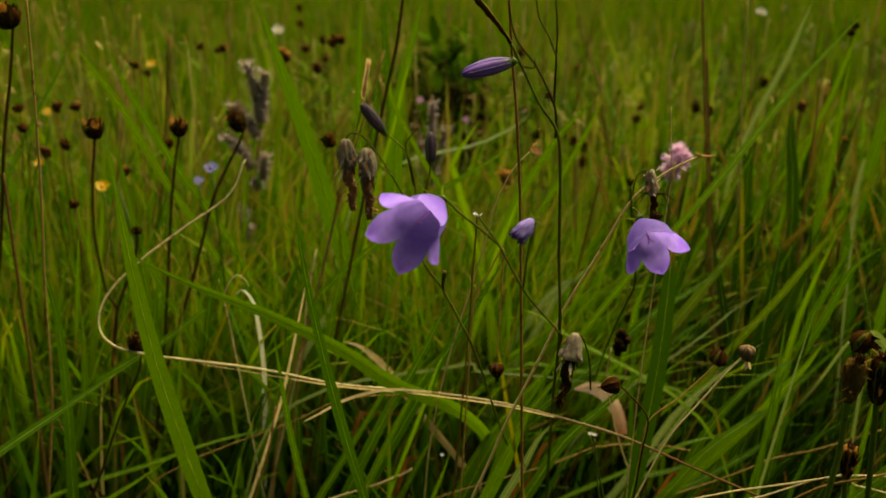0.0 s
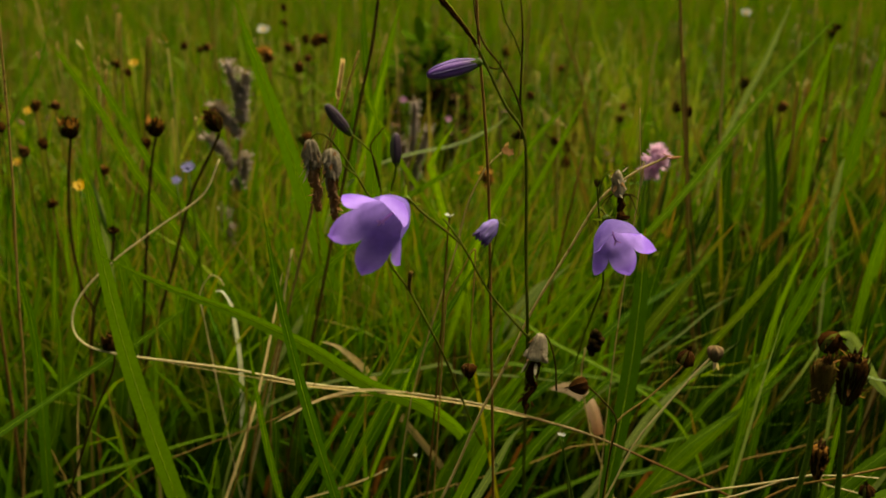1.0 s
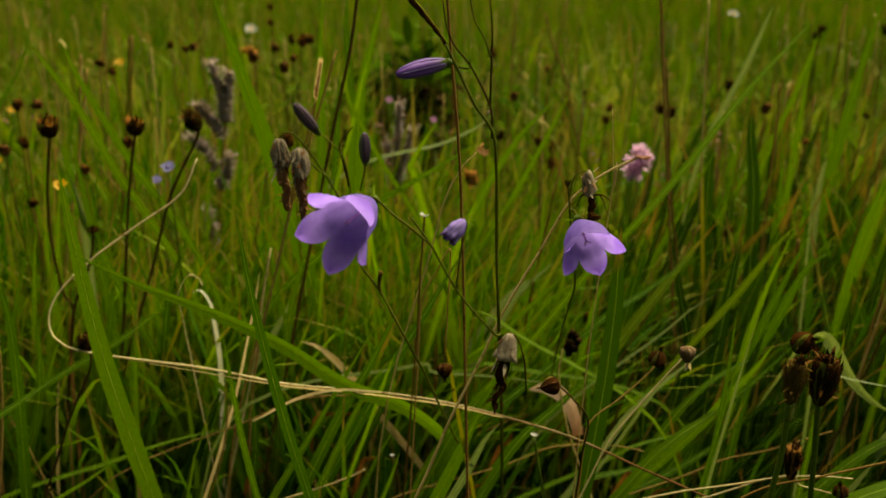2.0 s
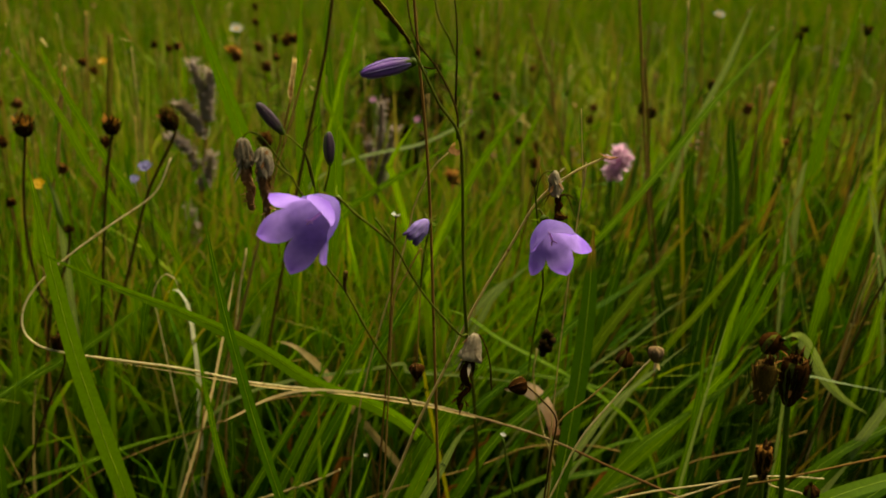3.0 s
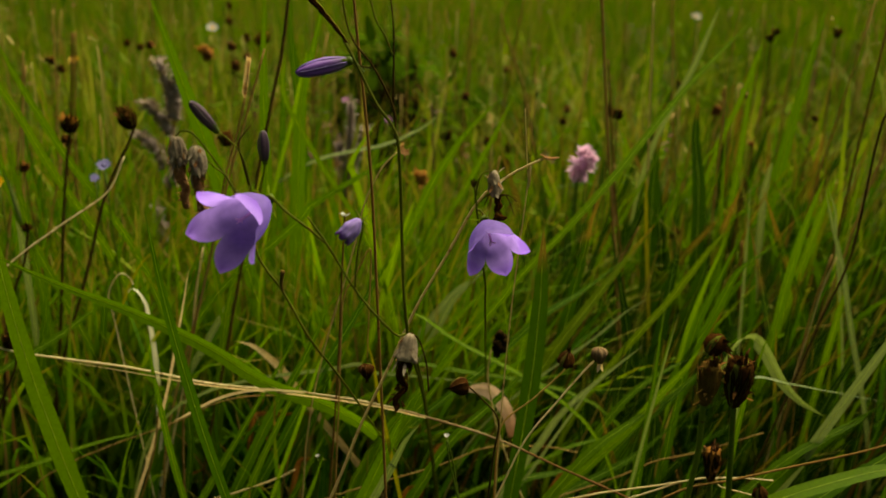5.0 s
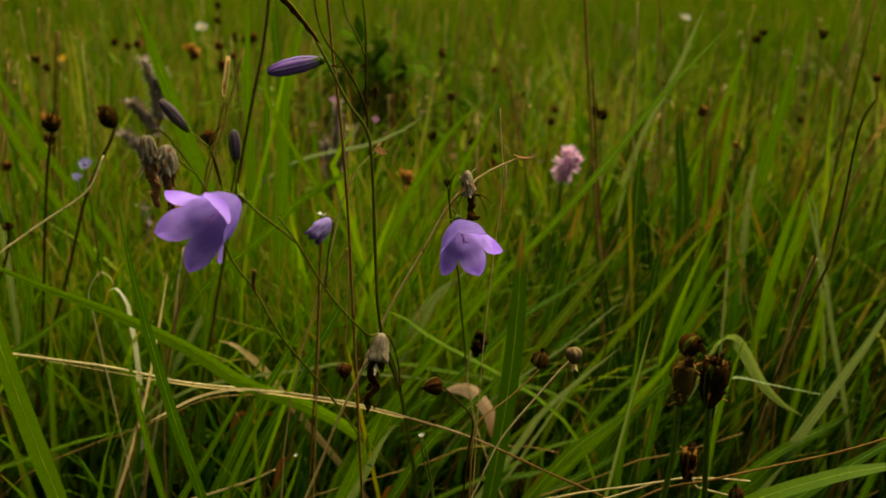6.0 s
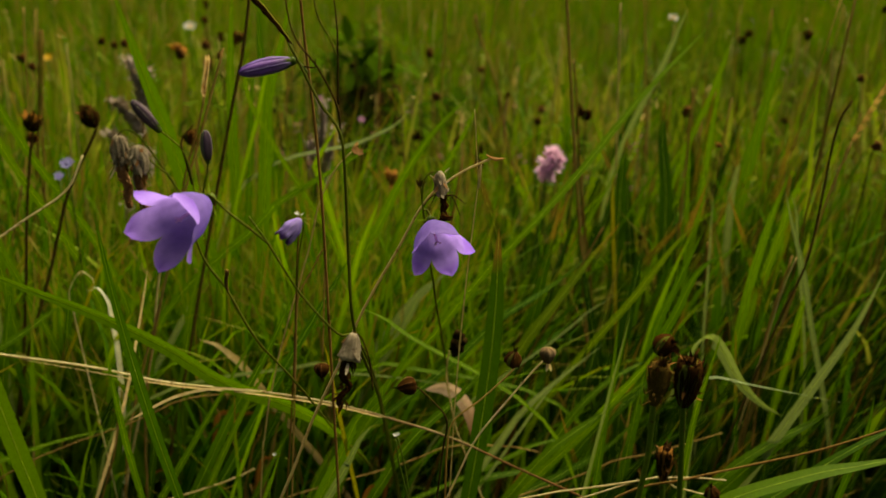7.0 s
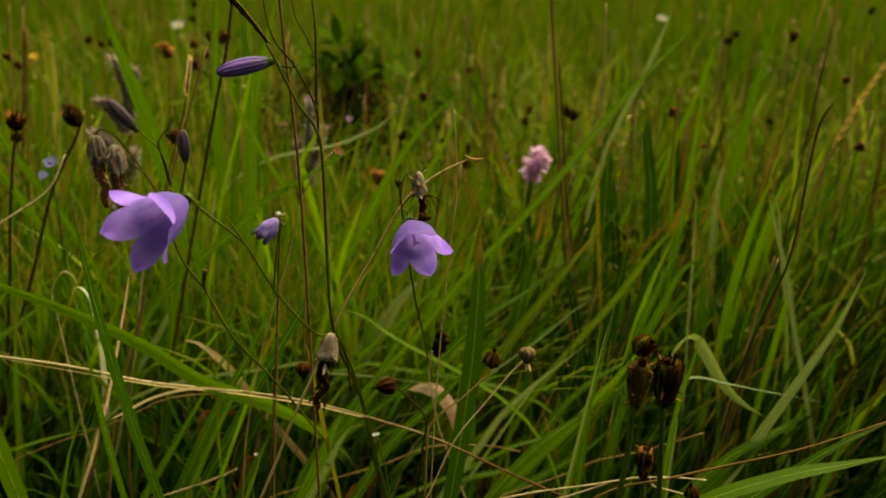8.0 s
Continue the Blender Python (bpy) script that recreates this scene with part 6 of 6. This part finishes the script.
# ---- smaller flowers and dead heads further off ----
FAR = "dead flower heads in the meadow"
def far_head(place, length, radius, seed, material=None, rusty=False):
    """A small withered composite: an uneven body with ragged bracts standing off it."""
    rnd = random.Random(seed)
    x, y, z = place
    foot = (x + rnd.uniform(-0.03, 0.03), y + rnd.uniform(0, 0.02), 0.06)
    ob, end = stalked("dead_flower", "rusty dead flower head on a thin stem" if rusty else "dark brown dead flower head on a thin stem", "dead flower", FAR, [foot, (0.6 * x + 0.4 * foot[0], y, 0.55 * z), (x, y, z - length * 0.5)], 0.0005, 0.0004, stem_rust if rnd.random() < 0.5 else stem_dark)
    length *= rnd.uniform(0.8, 1.35)
    material = material or (head_umber if rnd.random() < 0.4 else head_brown)
    axis = Vector((rnd.uniform(-0.5, 0.5), -0.2, 1)).normalized()
    head = add(ob, "flower_head", turned([(length * d, radius * r) for d, r in ((0, 0.3), (0.15, 0.75), (0.4, 0.95), (0.65, 0.7), (0.85, 0.85), (1.0, 0.3))], end, axis, 12, 5, 0.2, 0.8, seed), material)
    for k in range(11):
        o = Vector((math.cos(k * 0.9 + seed), math.sin(k * 0.9 + seed), 0))
        add(head, "bract", scale_leaf(Vector(end) + axis * length * rnd.uniform(0.15, 0.85) + o * radius * 0.7, o * rnd.uniform(0.3, 1.0) + axis * rnd.uniform(-0.2, 1), (0, 0, 1), length * rnd.uniform(0.3, 0.6), radius * rnd.uniform(0.4, 0.8), rnd.uniform(-0.4, 0.4)), head_russet if rusty and k % 2 else material)


seed = 100
for place, radius, rusty in (
    ((-0.1003, 0.8000, 0.2930), 0.0030, 0), ((-0.0839, 0.8000, 0.2930), 0.0030, 0), ((-0.1152, 0.8200, 0.2836), 0.0030, 0), ((-0.0920, 0.7500, 0.2861), 0.0030, 0),
    ((-0.0959, 0.7200, 0.2827), 0.0030, 0), ((-0.0616, 0.5200, 0.2750), 0.0030, 0), ((-0.1320, 0.9000, 0.3084), 0.0030, 0), ((-0.1207, 0.7500, 0.2870), 0.0030, 0),
    ((-0.2332, 0.7200, 0.2865), 0.0030, 0), ((-0.2166, 0.7000, 0.2830), 0.0030, 0), ((-0.2357, 0.5500, 0.2609), 0.0030, 0), ((-0.2467, 0.6000, 0.2778), 0.0030, 0),
    ((-0.2701, 0.6000, 0.2778), 0.0030, 0), ((-0.2462, 0.5500, 0.2759), 0.0030, 0), ((-0.2241, 0.5500, 0.2293), 0.0030, 0), ((-0.1905, 0.5500, 0.2505), 0.0030, 0),
    ((-0.1868, 0.8000, 0.2855), 0.0030, 0), ((-0.2137, 0.8500, 0.2813), 0.0030, 0), ((-0.1630, 0.5500, 0.2661), 0.0030, 0), ((0.0609, 0.6200, 0.2555), 0.0030, 0),
    ((0.1768, 0.6600, 0.2648), 0.0030, 0), ((0.2350, 0.7000, 0.2751), 0.0030, 0), ((-0.1589, 0.6000, 0.1386), 0.0030, 0), ((0.2135, 0.6000, 0.1941), 0.0030, 0),
    ((0.3168, 0.7500, 0.3058), 0.0030, 0), ((0.3556, 0.7200, 0.3133), 0.0030, 0), ((0.3365, 0.5500, 0.2707), 0.0030, 0), ((0.3933, 0.7000, 0.2859), 0.0030, 0),
    ((0.4971, 0.9000, 0.3169), 0.0030, 0), ((0.1089, 0.5000, 0.1760), 0.0030, 0), ((0.0749, 0.6800, 0.2705), 0.0030, 0), ((0.2576, 0.6800, 0.2615), 0.0030, 0),
    ((0.0455, 0.6560, 0.2144), 0.0044, 1), ((0.1147, 0.7630, 0.2115), 0.0037, 0), ((0.0914, 0.6440, 0.2457), 0.0027, 0), ((0.1163, 0.7630, 0.1981), 0.0033, 0),
    ((0.1684, 0.8100, 0.2362), 0.0034, 0), ((0.1676, 0.8100, 0.2253), 0.0034, 0), ((-0.0968, 0.8350, 0.2873), 0.0044, 1), ((-0.1279, 0.7800, 0.2840), 0.0060, 1),
    ((-0.1274, 0.8760, 0.2986), 0.0036, 0), ((-0.1950, 0.8500, 0.2796), 0.0035, 0), ((-0.2418, 0.6200, 0.2749), 0.0030, 0), ((-0.2266, 0.5600, 0.2630), 0.0030, 0),
    ((0.2841, 0.7000, 0.2701), 0.0034, 0), ((0.2588, 0.6000, 0.2571), 0.0018, 1), ((0.1745, 0.6200, 0.2712), 0.0034, 0), ((0.3281, 0.7750, 0.3087), 0.0032, 0),
    ((0.3237, 0.6600, 0.2618), 0.0024, 0), ((-0.2257, 0.6500, 0.1990), 0.0028, 0), ((0.1186, 0.8500, 0.2623), 0.0025, 0), ((0.0729, 0.9000, 0.2680), 0.0032, 0),
    ((-0.2173, 0.6000, 0.1427), 0.0023, 0),
):
    seed += 1
    far_head(place, 2.1 * radius, radius * (0.8 + 0.4 * (seed * 3 % 10) / 10), seed, head_rust if rusty else None, rusty)

for place, radius, m, text in (((-0.1975, 0.5300, 0.2458), 0.0042, yellow, "small yellow daisy-like flower"), ((-0.2440, 0.8000, 0.2734), 0.0045, yellow, "small yellow daisy-like flower"), ((-0.2406, 0.5500, 0.2543), 0.0034, yellow, "small yellow daisy-like flower"),
                               ((-0.1671, 0.9800, 0.2790), 0.0065, white, "small white flower far off"), ((0.3267, 1.0000, 0.2948), 0.0055, white, "small white flower far off"), ((-0.1259, 0.5000, 0.2647), 0.0042, pale_blue, "pale blue half-closed flower"), ((-0.1386, 0.5200, 0.2520), 0.003, pale_blue, "pale blue half-closed flower"),
                               ((0.0181, 0.7500, 0.2372), 0.0032, pink_petal, "small pink flower far off"), ((-0.0196, 0.8000, 0.2429), 0.0036, pink_petal, "small pink flower far off"), ((-0.2946, 0.7000, 0.2541), 0.004, yellow, "small yellow daisy-like flower")):
    seed += 1
    x, y, z = place
    ob, end = stalked("small_flower", text, "flower", "small flowers", [(x + 0.01, y + 0.01, 0.06), (x + 0.004, y, 0.6 * z), (x, y, z - 0.002)], 0.0007, 0.0005, stem_green)
    ray_flower(ob, place, (0.1, -0.6, 0.8), radius, m, m if m != white else yellow, 12, seed)


def fuzzy_spike(parent, points, radius, seed):
    """A dried woolly spike: a lumpy core under short ragged scales."""
    rnd = random.Random(seed)
    line = spline(points, 14)
    scales = [tube(points, radius * 0.7, radius * 0.45, 8, 14, 0.8)]
    for q in line:
        for k in range(9):
            o = Vector((rnd.gauss(0, 1), rnd.gauss(0, 1), rnd.gauss(0, 0.6))).normalized()
            scales.append(scale_leaf(q + o * radius * 0.45, o + Vector((0, 0, 0.5)), (0, 0, 1), radius * rnd.uniform(0.6, 1.1), radius * 0.5, rnd.uniform(-0.3, 0.3)))
    tagged(add(parent, "spike", gather(*scales), head_grey_mass), kind="stuff")


ob, end = stalked("dried_spike_plant", "grey-brown dried flower spikes on a branched stem", "dead flower", "dried spikes", [(-0.1449, 0.6600, 0.1423), (-0.1377, 0.6600, 0.1865), (-0.1311, 0.6600, 0.2372), (-0.1280, 0.6600, 0.2596)], 0.0012, 0.0009, stem_rust)
for n, pts in enumerate(([(-0.1290, 0.6600, 0.2556), (-0.1298, 0.6600, 0.2736), (-0.1357, 0.6600, 0.2963)], [(-0.1282, 0.6600, 0.2556), (-0.1255, 0.6600, 0.2736), (-0.1229, 0.6600, 0.2893)], [(-0.1352, 0.6550, 0.2220), (-0.1433, 0.6550, 0.2376), (-0.1535, 0.6550, 0.2450)], [(-0.1344, 0.6550, 0.2094), (-0.1282, 0.6550, 0.2178), (-0.1257, 0.6550, 0.2323)], [(-0.1402, 0.6500, 0.1595), (-0.1414, 0.6500, 0.1769), (-0.1435, 0.6500, 0.1932)], [(-0.1317, 0.6600, 0.2454), (-0.1407, 0.6600, 0.2596), (-0.1481, 0.6600, 0.2664)])):
    fuzzy_spike(ob, pts, 0.0052, 60 + n)
ob, end = stalked("dried_spike_plant", "faded pinkish grey flower spikes on a branched stem", "dead flower", "dried spikes", [(-0.0118, 0.7000, 0.1551), (-0.0113, 0.7000, 0.1872), (-0.0102, 0.7000, 0.2097)], 0.0011, 0.0008, stem_rust)
for n, pts in enumerate(([(-0.0102, 0.7000, 0.2097), (-0.0085, 0.7000, 0.2359), (-0.0074, 0.7000, 0.2616)], [(-0.0108, 0.7000, 0.1963), (-0.0023, 0.7000, 0.2229), (0.0034, 0.7000, 0.2425)], [(-0.0113, 0.7000, 0.1872), (-0.0153, 0.7000, 0.2096), (-0.0171, 0.7000, 0.2315)])):
    fuzzy_spike(ob, pts, 0.0044, 70 + n)

# a brown grass ear
ob, end = stalked("grass_ear", "brown drying grass ear on a thin stalk", "grass", "", [(0.2831, 0.5000, 0.2083), (0.2918, 0.5000, 0.2557), (0.2991, 0.5000, 0.2842)], 0.0008, 0.0006, straw_dull)
line = spline([(0.2991, 0.5000, 0.2842), (0.3050, 0.5000, 0.2990), (0.3118, 0.5000, 0.3130), (0.3193, 0.5000, 0.3276)], 9)
for n, q in enumerate(line):
    add(ob, "spikelet", gather(*[scale_leaf(q, (0.5 + 0.3 * (-1) ** j, -0.2, 1), (0, -1, 0), 0.0062, 0.0018, 0.1) for j in (0, 1)]), straw_dull)


# ---- the ground ----
def ground_height(x, y):
    return 0.012 * noise.noise(Vector((x * 3, y * 3, 0))) - 0.006


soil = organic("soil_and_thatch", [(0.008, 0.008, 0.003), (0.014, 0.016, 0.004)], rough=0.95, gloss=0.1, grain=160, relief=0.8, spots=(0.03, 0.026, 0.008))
xs = [-900, -200, -40, -8, -3] + [-1.5 + 0.1 * i for i in range(31)] + [3, 8, 40, 200, 900]
ys = [-900, -200, -40, -8, -2, -0.6] + [0.1 * i for i in range(26)] + [3.5, 6, 12, 40, 200, 900]
verts = [(x, y, ground_height(x, y) if abs(x) < 2 and abs(y) < 3 else -0.006) for y in ys for x in xs]
faces = [(j * len(xs) + i, j * len(xs) + i + 1, (j + 1) * len(xs) + i + 1, (j + 1) * len(xs) + i) for j in range(len(ys) - 1) for i in range(len(xs) - 1)]
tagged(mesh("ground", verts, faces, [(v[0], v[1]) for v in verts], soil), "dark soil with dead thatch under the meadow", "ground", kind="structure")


# ---- the mass of grass ----
def grass(name, label, material, roots, heights, widths, lean, seed, bias=0.0, droop=0.4, rows=6):
    """Many blades in one mesh: each bends over from its root, folded along its rib."""
    rng = np.random.default_rng(seed)
    n = len(roots)
    roots = np.asarray(roots)
    h = heights * rng.uniform(0.75, 1.1, n)
    turn = rng.uniform(0, 2 * np.pi, n)
    amount = lean * rng.uniform(0.1, 1.0, n) ** 1.3
    bend = np.stack([np.cos(turn) * amount + bias * rng.uniform(0, 1.2, n), np.sin(turn) * amount * 0.7], 1)
    curve = rng.uniform(1.4, 2.6, n)
    face = rng.uniform(-1.1, 1.1, n)
    w = widths * rng.uniform(0.55, 1.25, n)
    wob = rng.uniform(-0.03, 0.03, (n, 2))
    verts, uvs = np.zeros((n, rows, 3, 3)), np.zeros((n, rows, 3, 2))
    for i in range(rows):
        s = i / (rows - 1)
        off = bend * (s ** curve)[:, None] * h[:, None] + wob * np.sin(s * 5.0) * h[:, None]
        z = h * (s - droop * np.hypot(bend[:, 0], bend[:, 1]) * s ** 3)
        half = 0.5 * w * (0.65 + 0.35 * min(1, s / 0.3)) * max(0.03, 1 - max(0, (s - 0.3) / 0.7) ** 2)
        side = np.stack([np.cos(face + 0.6 * s), np.sin(face + 0.6 * s)], 1)
        for k, c in enumerate((-1, 0, 1)):
            verts[:, i, k, :2] = roots + off + side * (half * c)[:, None]
            verts[:, i, k, 1] += (0.3 * half if c == 0 else 0)
            verts[:, i, k, 2] = z - 0.008
            uvs[:, i, k] = (0.5 + 0.5 * c, s)
    base = np.arange(n)[:, None] * rows * 3
    quads = []
    for i in range(rows - 1):
        for k in range(2):
            o = i * 3 + k
            quads.append(base + np.array([o, o + 1, o + 4, o + 3]))
    quads = np.stack(quads, 1).reshape(-1, 4)
    data = bpy.data.meshes.new(name)
    data.vertices.add(n * rows * 3)
    data.vertices.foreach_set("co", verts.ravel())
    data.loops.add(quads.size)
    data.loops.foreach_set("vertex_index", quads.ravel())
    data.polygons.add(len(quads))
    data.polygons.foreach_set("loop_start", np.arange(len(quads)) * 4)
    data.polygons.foreach_set("use_smooth", np.ones(len(quads), dtype=bool))
    data.update(calc_edges=True)
    layer = data.uv_layers.new(name="UVMap")
    layer.data.foreach_set("uv", uvs.reshape(-1, 2)[quads.ravel()].astype(np.float32).ravel())
    data.materials.append(material)
    return tagged(new(name, data), label, "grass", kind="stuff")


def tufts(seed, count, per, spread, y0, y1, power=1.3, gap=True, thin=1.0, shade=0.0):
    """Roots in tufts over the strip that widens away from the eye, with a bare hollow in it."""
    rng = np.random.default_rng(seed)
    y = y0 + (y1 - y0) * rng.random(count) ** power
    x = 0.03 + 0.34 * rng.normal(0, 1, count) * (0.35 + 1.15 * y)
    cx, cy = np.repeat(x, per), np.repeat(y, per)
    roots = np.stack([cx + rng.normal(0, spread, count * per), cy + rng.normal(0, spread, count * per)], 1)
    keep = (roots[:, 1] > y0 - 0.02) & ((roots[:, 1] > 0.475) | (rng.random(len(roots)) < thin))
    keep &= ~((roots[:, 0] > 0.02 + 0.30 * (roots[:, 1] - 0.4)) & (roots[:, 1] < 0.66) & (rng.random(len(roots)) < shade))
    if gap:
        keep &= ~((np.abs(roots[:, 0] - 0.006) < 0.05) & (roots[:, 1] > 0.78) & (roots[:, 1] < 1.0) & (rng.random(len(roots)) < 0.85))
    return roots[keep]


def canopy(roots, near, far, seed):
    """How tall the grass grows: lower close to the eye's stand, where it was trodden."""
    rng = np.random.default_rng(seed)
    f = np.clip((roots[:, 1] - 0.36) / 0.30, 0, 1)
    swell = np.array([noise.noise(Vector((5 * x, 5 * y, 3.0))) for x, y in roots])
    return (near + (far - near) * f) * rng.uniform(0.7, 1.08, len(roots)) * (1 + 0.22 * swell)


r = tufts(1, 800, 9, 0.018, 0.41, 0.75, 0.7, thin=0.3, shade=0.9)
grass("meadow_grass", "dense green meadow grass in leaning tufts", grass_mass, r, canopy(r, 0.18, 0.28, 1), 0.0046, 0.7, 11, bias=0.25, rows=7)
r = tufts(12, 300, 7, 0.02, 0.49, 0.85, 1.0, shade=0.9)
grass("meadow_grass", "fresh yellow-green meadow grass in leaning tufts", grass_fresh, r, canopy(r, 0.19, 0.275, 12), 0.0048, 0.6, 22, bias=0.15, rows=7)
r = tufts(21, 190, 4, 0.03, 0.60, 1.5, 1.0)
grass("meadow_grass", "pale and yellowing blades among the meadow grass", grass_pale_mass, r, canopy(r, 0.2, 0.29, 21), 0.0052, 1.0, 46, rows=7)
rng = np.random.default_rng(44)
r = np.stack([rng.uniform(-0.30, 0.10, 1500), rng.uniform(0.50, 0.68, 1500)], 1)
grass("meadow_grass", "fresh yellow-green meadow grass in leaning tufts", grass_fresh, r, rng.uniform(0.19, 0.255, len(r)), 0.0046, 0.6, 45, bias=0.12, rows=7)
r = tufts(2, 330, 8, 0.022, 0.70, 1.6)
grass("meadow_grass", "green meadow grass in leaning tufts", olive_mass, r, canopy(r, 0.2, 0.275, 2), 0.0075, 0.95, 12, bias=0.1)
r = tufts(7, 260, 7, 0.03, 0.70, 1.6)
grass("meadow_grass", "fine green meadow grass", olive_mass, r, canopy(r, 0.2, 0.27, 7), 0.0040, 0.9, 17, bias=0.05)
r = tufts(3, 900, 8, 0.06, 1.5, 5.0)
grass("meadow_grass", "distant olive green meadow grass", olive_mass, r, canopy(r, 0.2, 0.26, 3), 0.0065, 0.4, 13, rows=5)
# low filler grass whose dark colour stands in for shade in the gaps
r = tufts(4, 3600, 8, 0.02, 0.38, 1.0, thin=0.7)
grass("undergrowth", "short low grass, coloured near black for the shade between blades", grass_shaded, r, canopy(r, 0.08, 0.17, 4), 0.0042, 0.6, 14, bias=0.2)
r = tufts(5, 180, 3, 0.02, 0.45, 1.6)
grass("dry_grass", "bleached dry blades among the green grass", straw_mass, r, canopy(r, 0.17, 0.27, 5), 0.0020, 0.5, 15, bias=0.1)
r = tufts(6, 150, 3, 0.02, 0.45, 1.6)
grass("rusty_grass", "rust-coloured dying blades among the grass", rust_mass, r, canopy(r, 0.17, 0.26, 6), 0.0024, 0.4, 16, bias=0.1)
# thin dry stalks that stand over the grass
rng = np.random.default_rng(9)
for k in range(70):
    y = float(rng.uniform(0.52, 1.25))
    x = 0.03 + float(rng.uniform(-0.5, 0.5)) * (0.25 + 1.0 * y)
    h, dx, dy, r = float(rng.uniform(0.24, 0.36)), float(rng.normal(0, 0.025)), float(rng.normal(0, 0.02)), float(rng.uniform(0.0005, 0.0010))
    stalked("dry_grass_stalk", "thin rusty dry stalk standing over the grass", "dry stem", "dry stems", [(x, y, -0.004), (x + 0.3 * dx, y, 0.5 * h), (x + dx, y + dy, h)], r, 0.6 * r, stem_rust if k % 3 else straw_dull, False)

# the meadow goes on under and behind the eye, below its sight lines
rng = np.random.default_rng(8)
for name, n, x0, y0, sx, sy in (("close", 13000, 0.04, 0.15, 0.28, 0.17), ("round", 16000, 0.03, -0.25, 0.75, 0.45)):
    r = np.stack([rng.normal(x0, sx, n), rng.normal(y0, sy, n)], 1)
    r = r[r[:, 1] < 0.385]
    low = np.clip(0.88 * (0.39 - 0.70 * np.maximum(r[:, 1], 0)), 0.1, 0.28)
    grass("meadow_grass", "meadow grass standing " + name + " under the eye", grass_mass, r, low * rng.uniform(0.75, 1.0, len(r)), 0.006, 0.22, 18 + n, rows=5)
# unseen stand outside the right edge, added to cast shade on the lower right
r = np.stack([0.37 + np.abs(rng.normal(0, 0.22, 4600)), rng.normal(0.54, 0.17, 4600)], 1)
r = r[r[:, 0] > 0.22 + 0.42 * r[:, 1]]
grass("meadow_grass", "unseen tall grass stand added to shade the lower right", grass_shaded, r, 0.35 * rng.uniform(0.8, 1.1, len(r)), 0.007, 0.25, 31, rows=5)
# and on all sides, thinning out
n = 64000
far, way = 0.4 + 5.2 * rng.random(n) ** 0.85, rng.uniform(0, 2 * np.pi, n)
r = np.stack([0.03 + far * np.cos(way), 0.4 + far * np.sin(way)], 1)
seen = (r[:, 1] > 0.2) & (r[:, 1] < 1.7) & (np.abs(r[:, 0] - 0.03) < 0.2 + 0.60 * r[:, 1])
under = (np.abs(r[:, 0]) < 0.6) & (r[:, 1] > -0.4) & (r[:, 1] < 0.3)
r = r[~seen & ~under]
grass("meadow_grass", "open green meadow grass all around", olive_mass, r, 0.25 * rng.uniform(0.8, 1.15, len(r)), 0.0075, 0.5, 33, rows=4)

# low herbs and dead florets scattered through the grass further back
def scatter(name, label, category, material, n, size, width, seed, z0, z1):
    rnd = random.Random(seed)
    pieces = []
    for k in range(n):
        y = rnd.uniform(0.62, 1.5)
        x = 0.03 + rnd.uniform(-0.5, 0.5) * (0.3 + 1.05 * y)
        c = Vector((x, y, rnd.uniform(z0, z1)))
        for j in range(rnd.randint(2, 5)):
            way = Vector((rnd.gauss(0, 1), rnd.gauss(-0.2, 1), rnd.gauss(0.15, 0.5)))
            pieces.append(scale_leaf(c + Vector((rnd.gauss(0, 0.006), rnd.gauss(0, 0.006), rnd.gauss(0, 0.006))), way, (0, 0, 1), size * rnd.uniform(0.6, 1.4), width * rnd.uniform(0.7, 1.3), rnd.uniform(-0.5, 0.2)))
        foot = Vector((x + rnd.gauss(0, 0.01), y + rnd.gauss(0, 0.01), -0.004))
        pieces.append(tube([foot, foot.lerp(c, 0.5) + Vector((rnd.gauss(0, 0.004), 0, 0)), c], 0.0006, 0.0005, 4, 6))
    v, f, u = gather(*pieces)
    tagged(mesh(name, v, f, u, material), label, category, kind="stuff")


herb = organic("herb_leaf", [(0.020, 0.046, 0.003), (0.045, 0.080, 0.006), (0.070, 0.098, 0.012)], joined=True, rough=0.9, gloss=0.0, through_light=0.35)
scatter("herb_leaves", "small olive herb leaves low among the far grass", "herbs", herb, 300, 0.015, 0.005, 61, 0.14, 0.255)
scatter("dead_florets", "small dark rusty florets scattered in the far grass", "dead florets", head_brown_mass, 120, 0.006, 0.0032, 62, 0.19, 0.275)
scatter("dry_panicles", "faint bleached grass panicles in the far grass", "dry grass", straw_mass, 90, 0.007, 0.0016, 63, 0.22, 0.31)
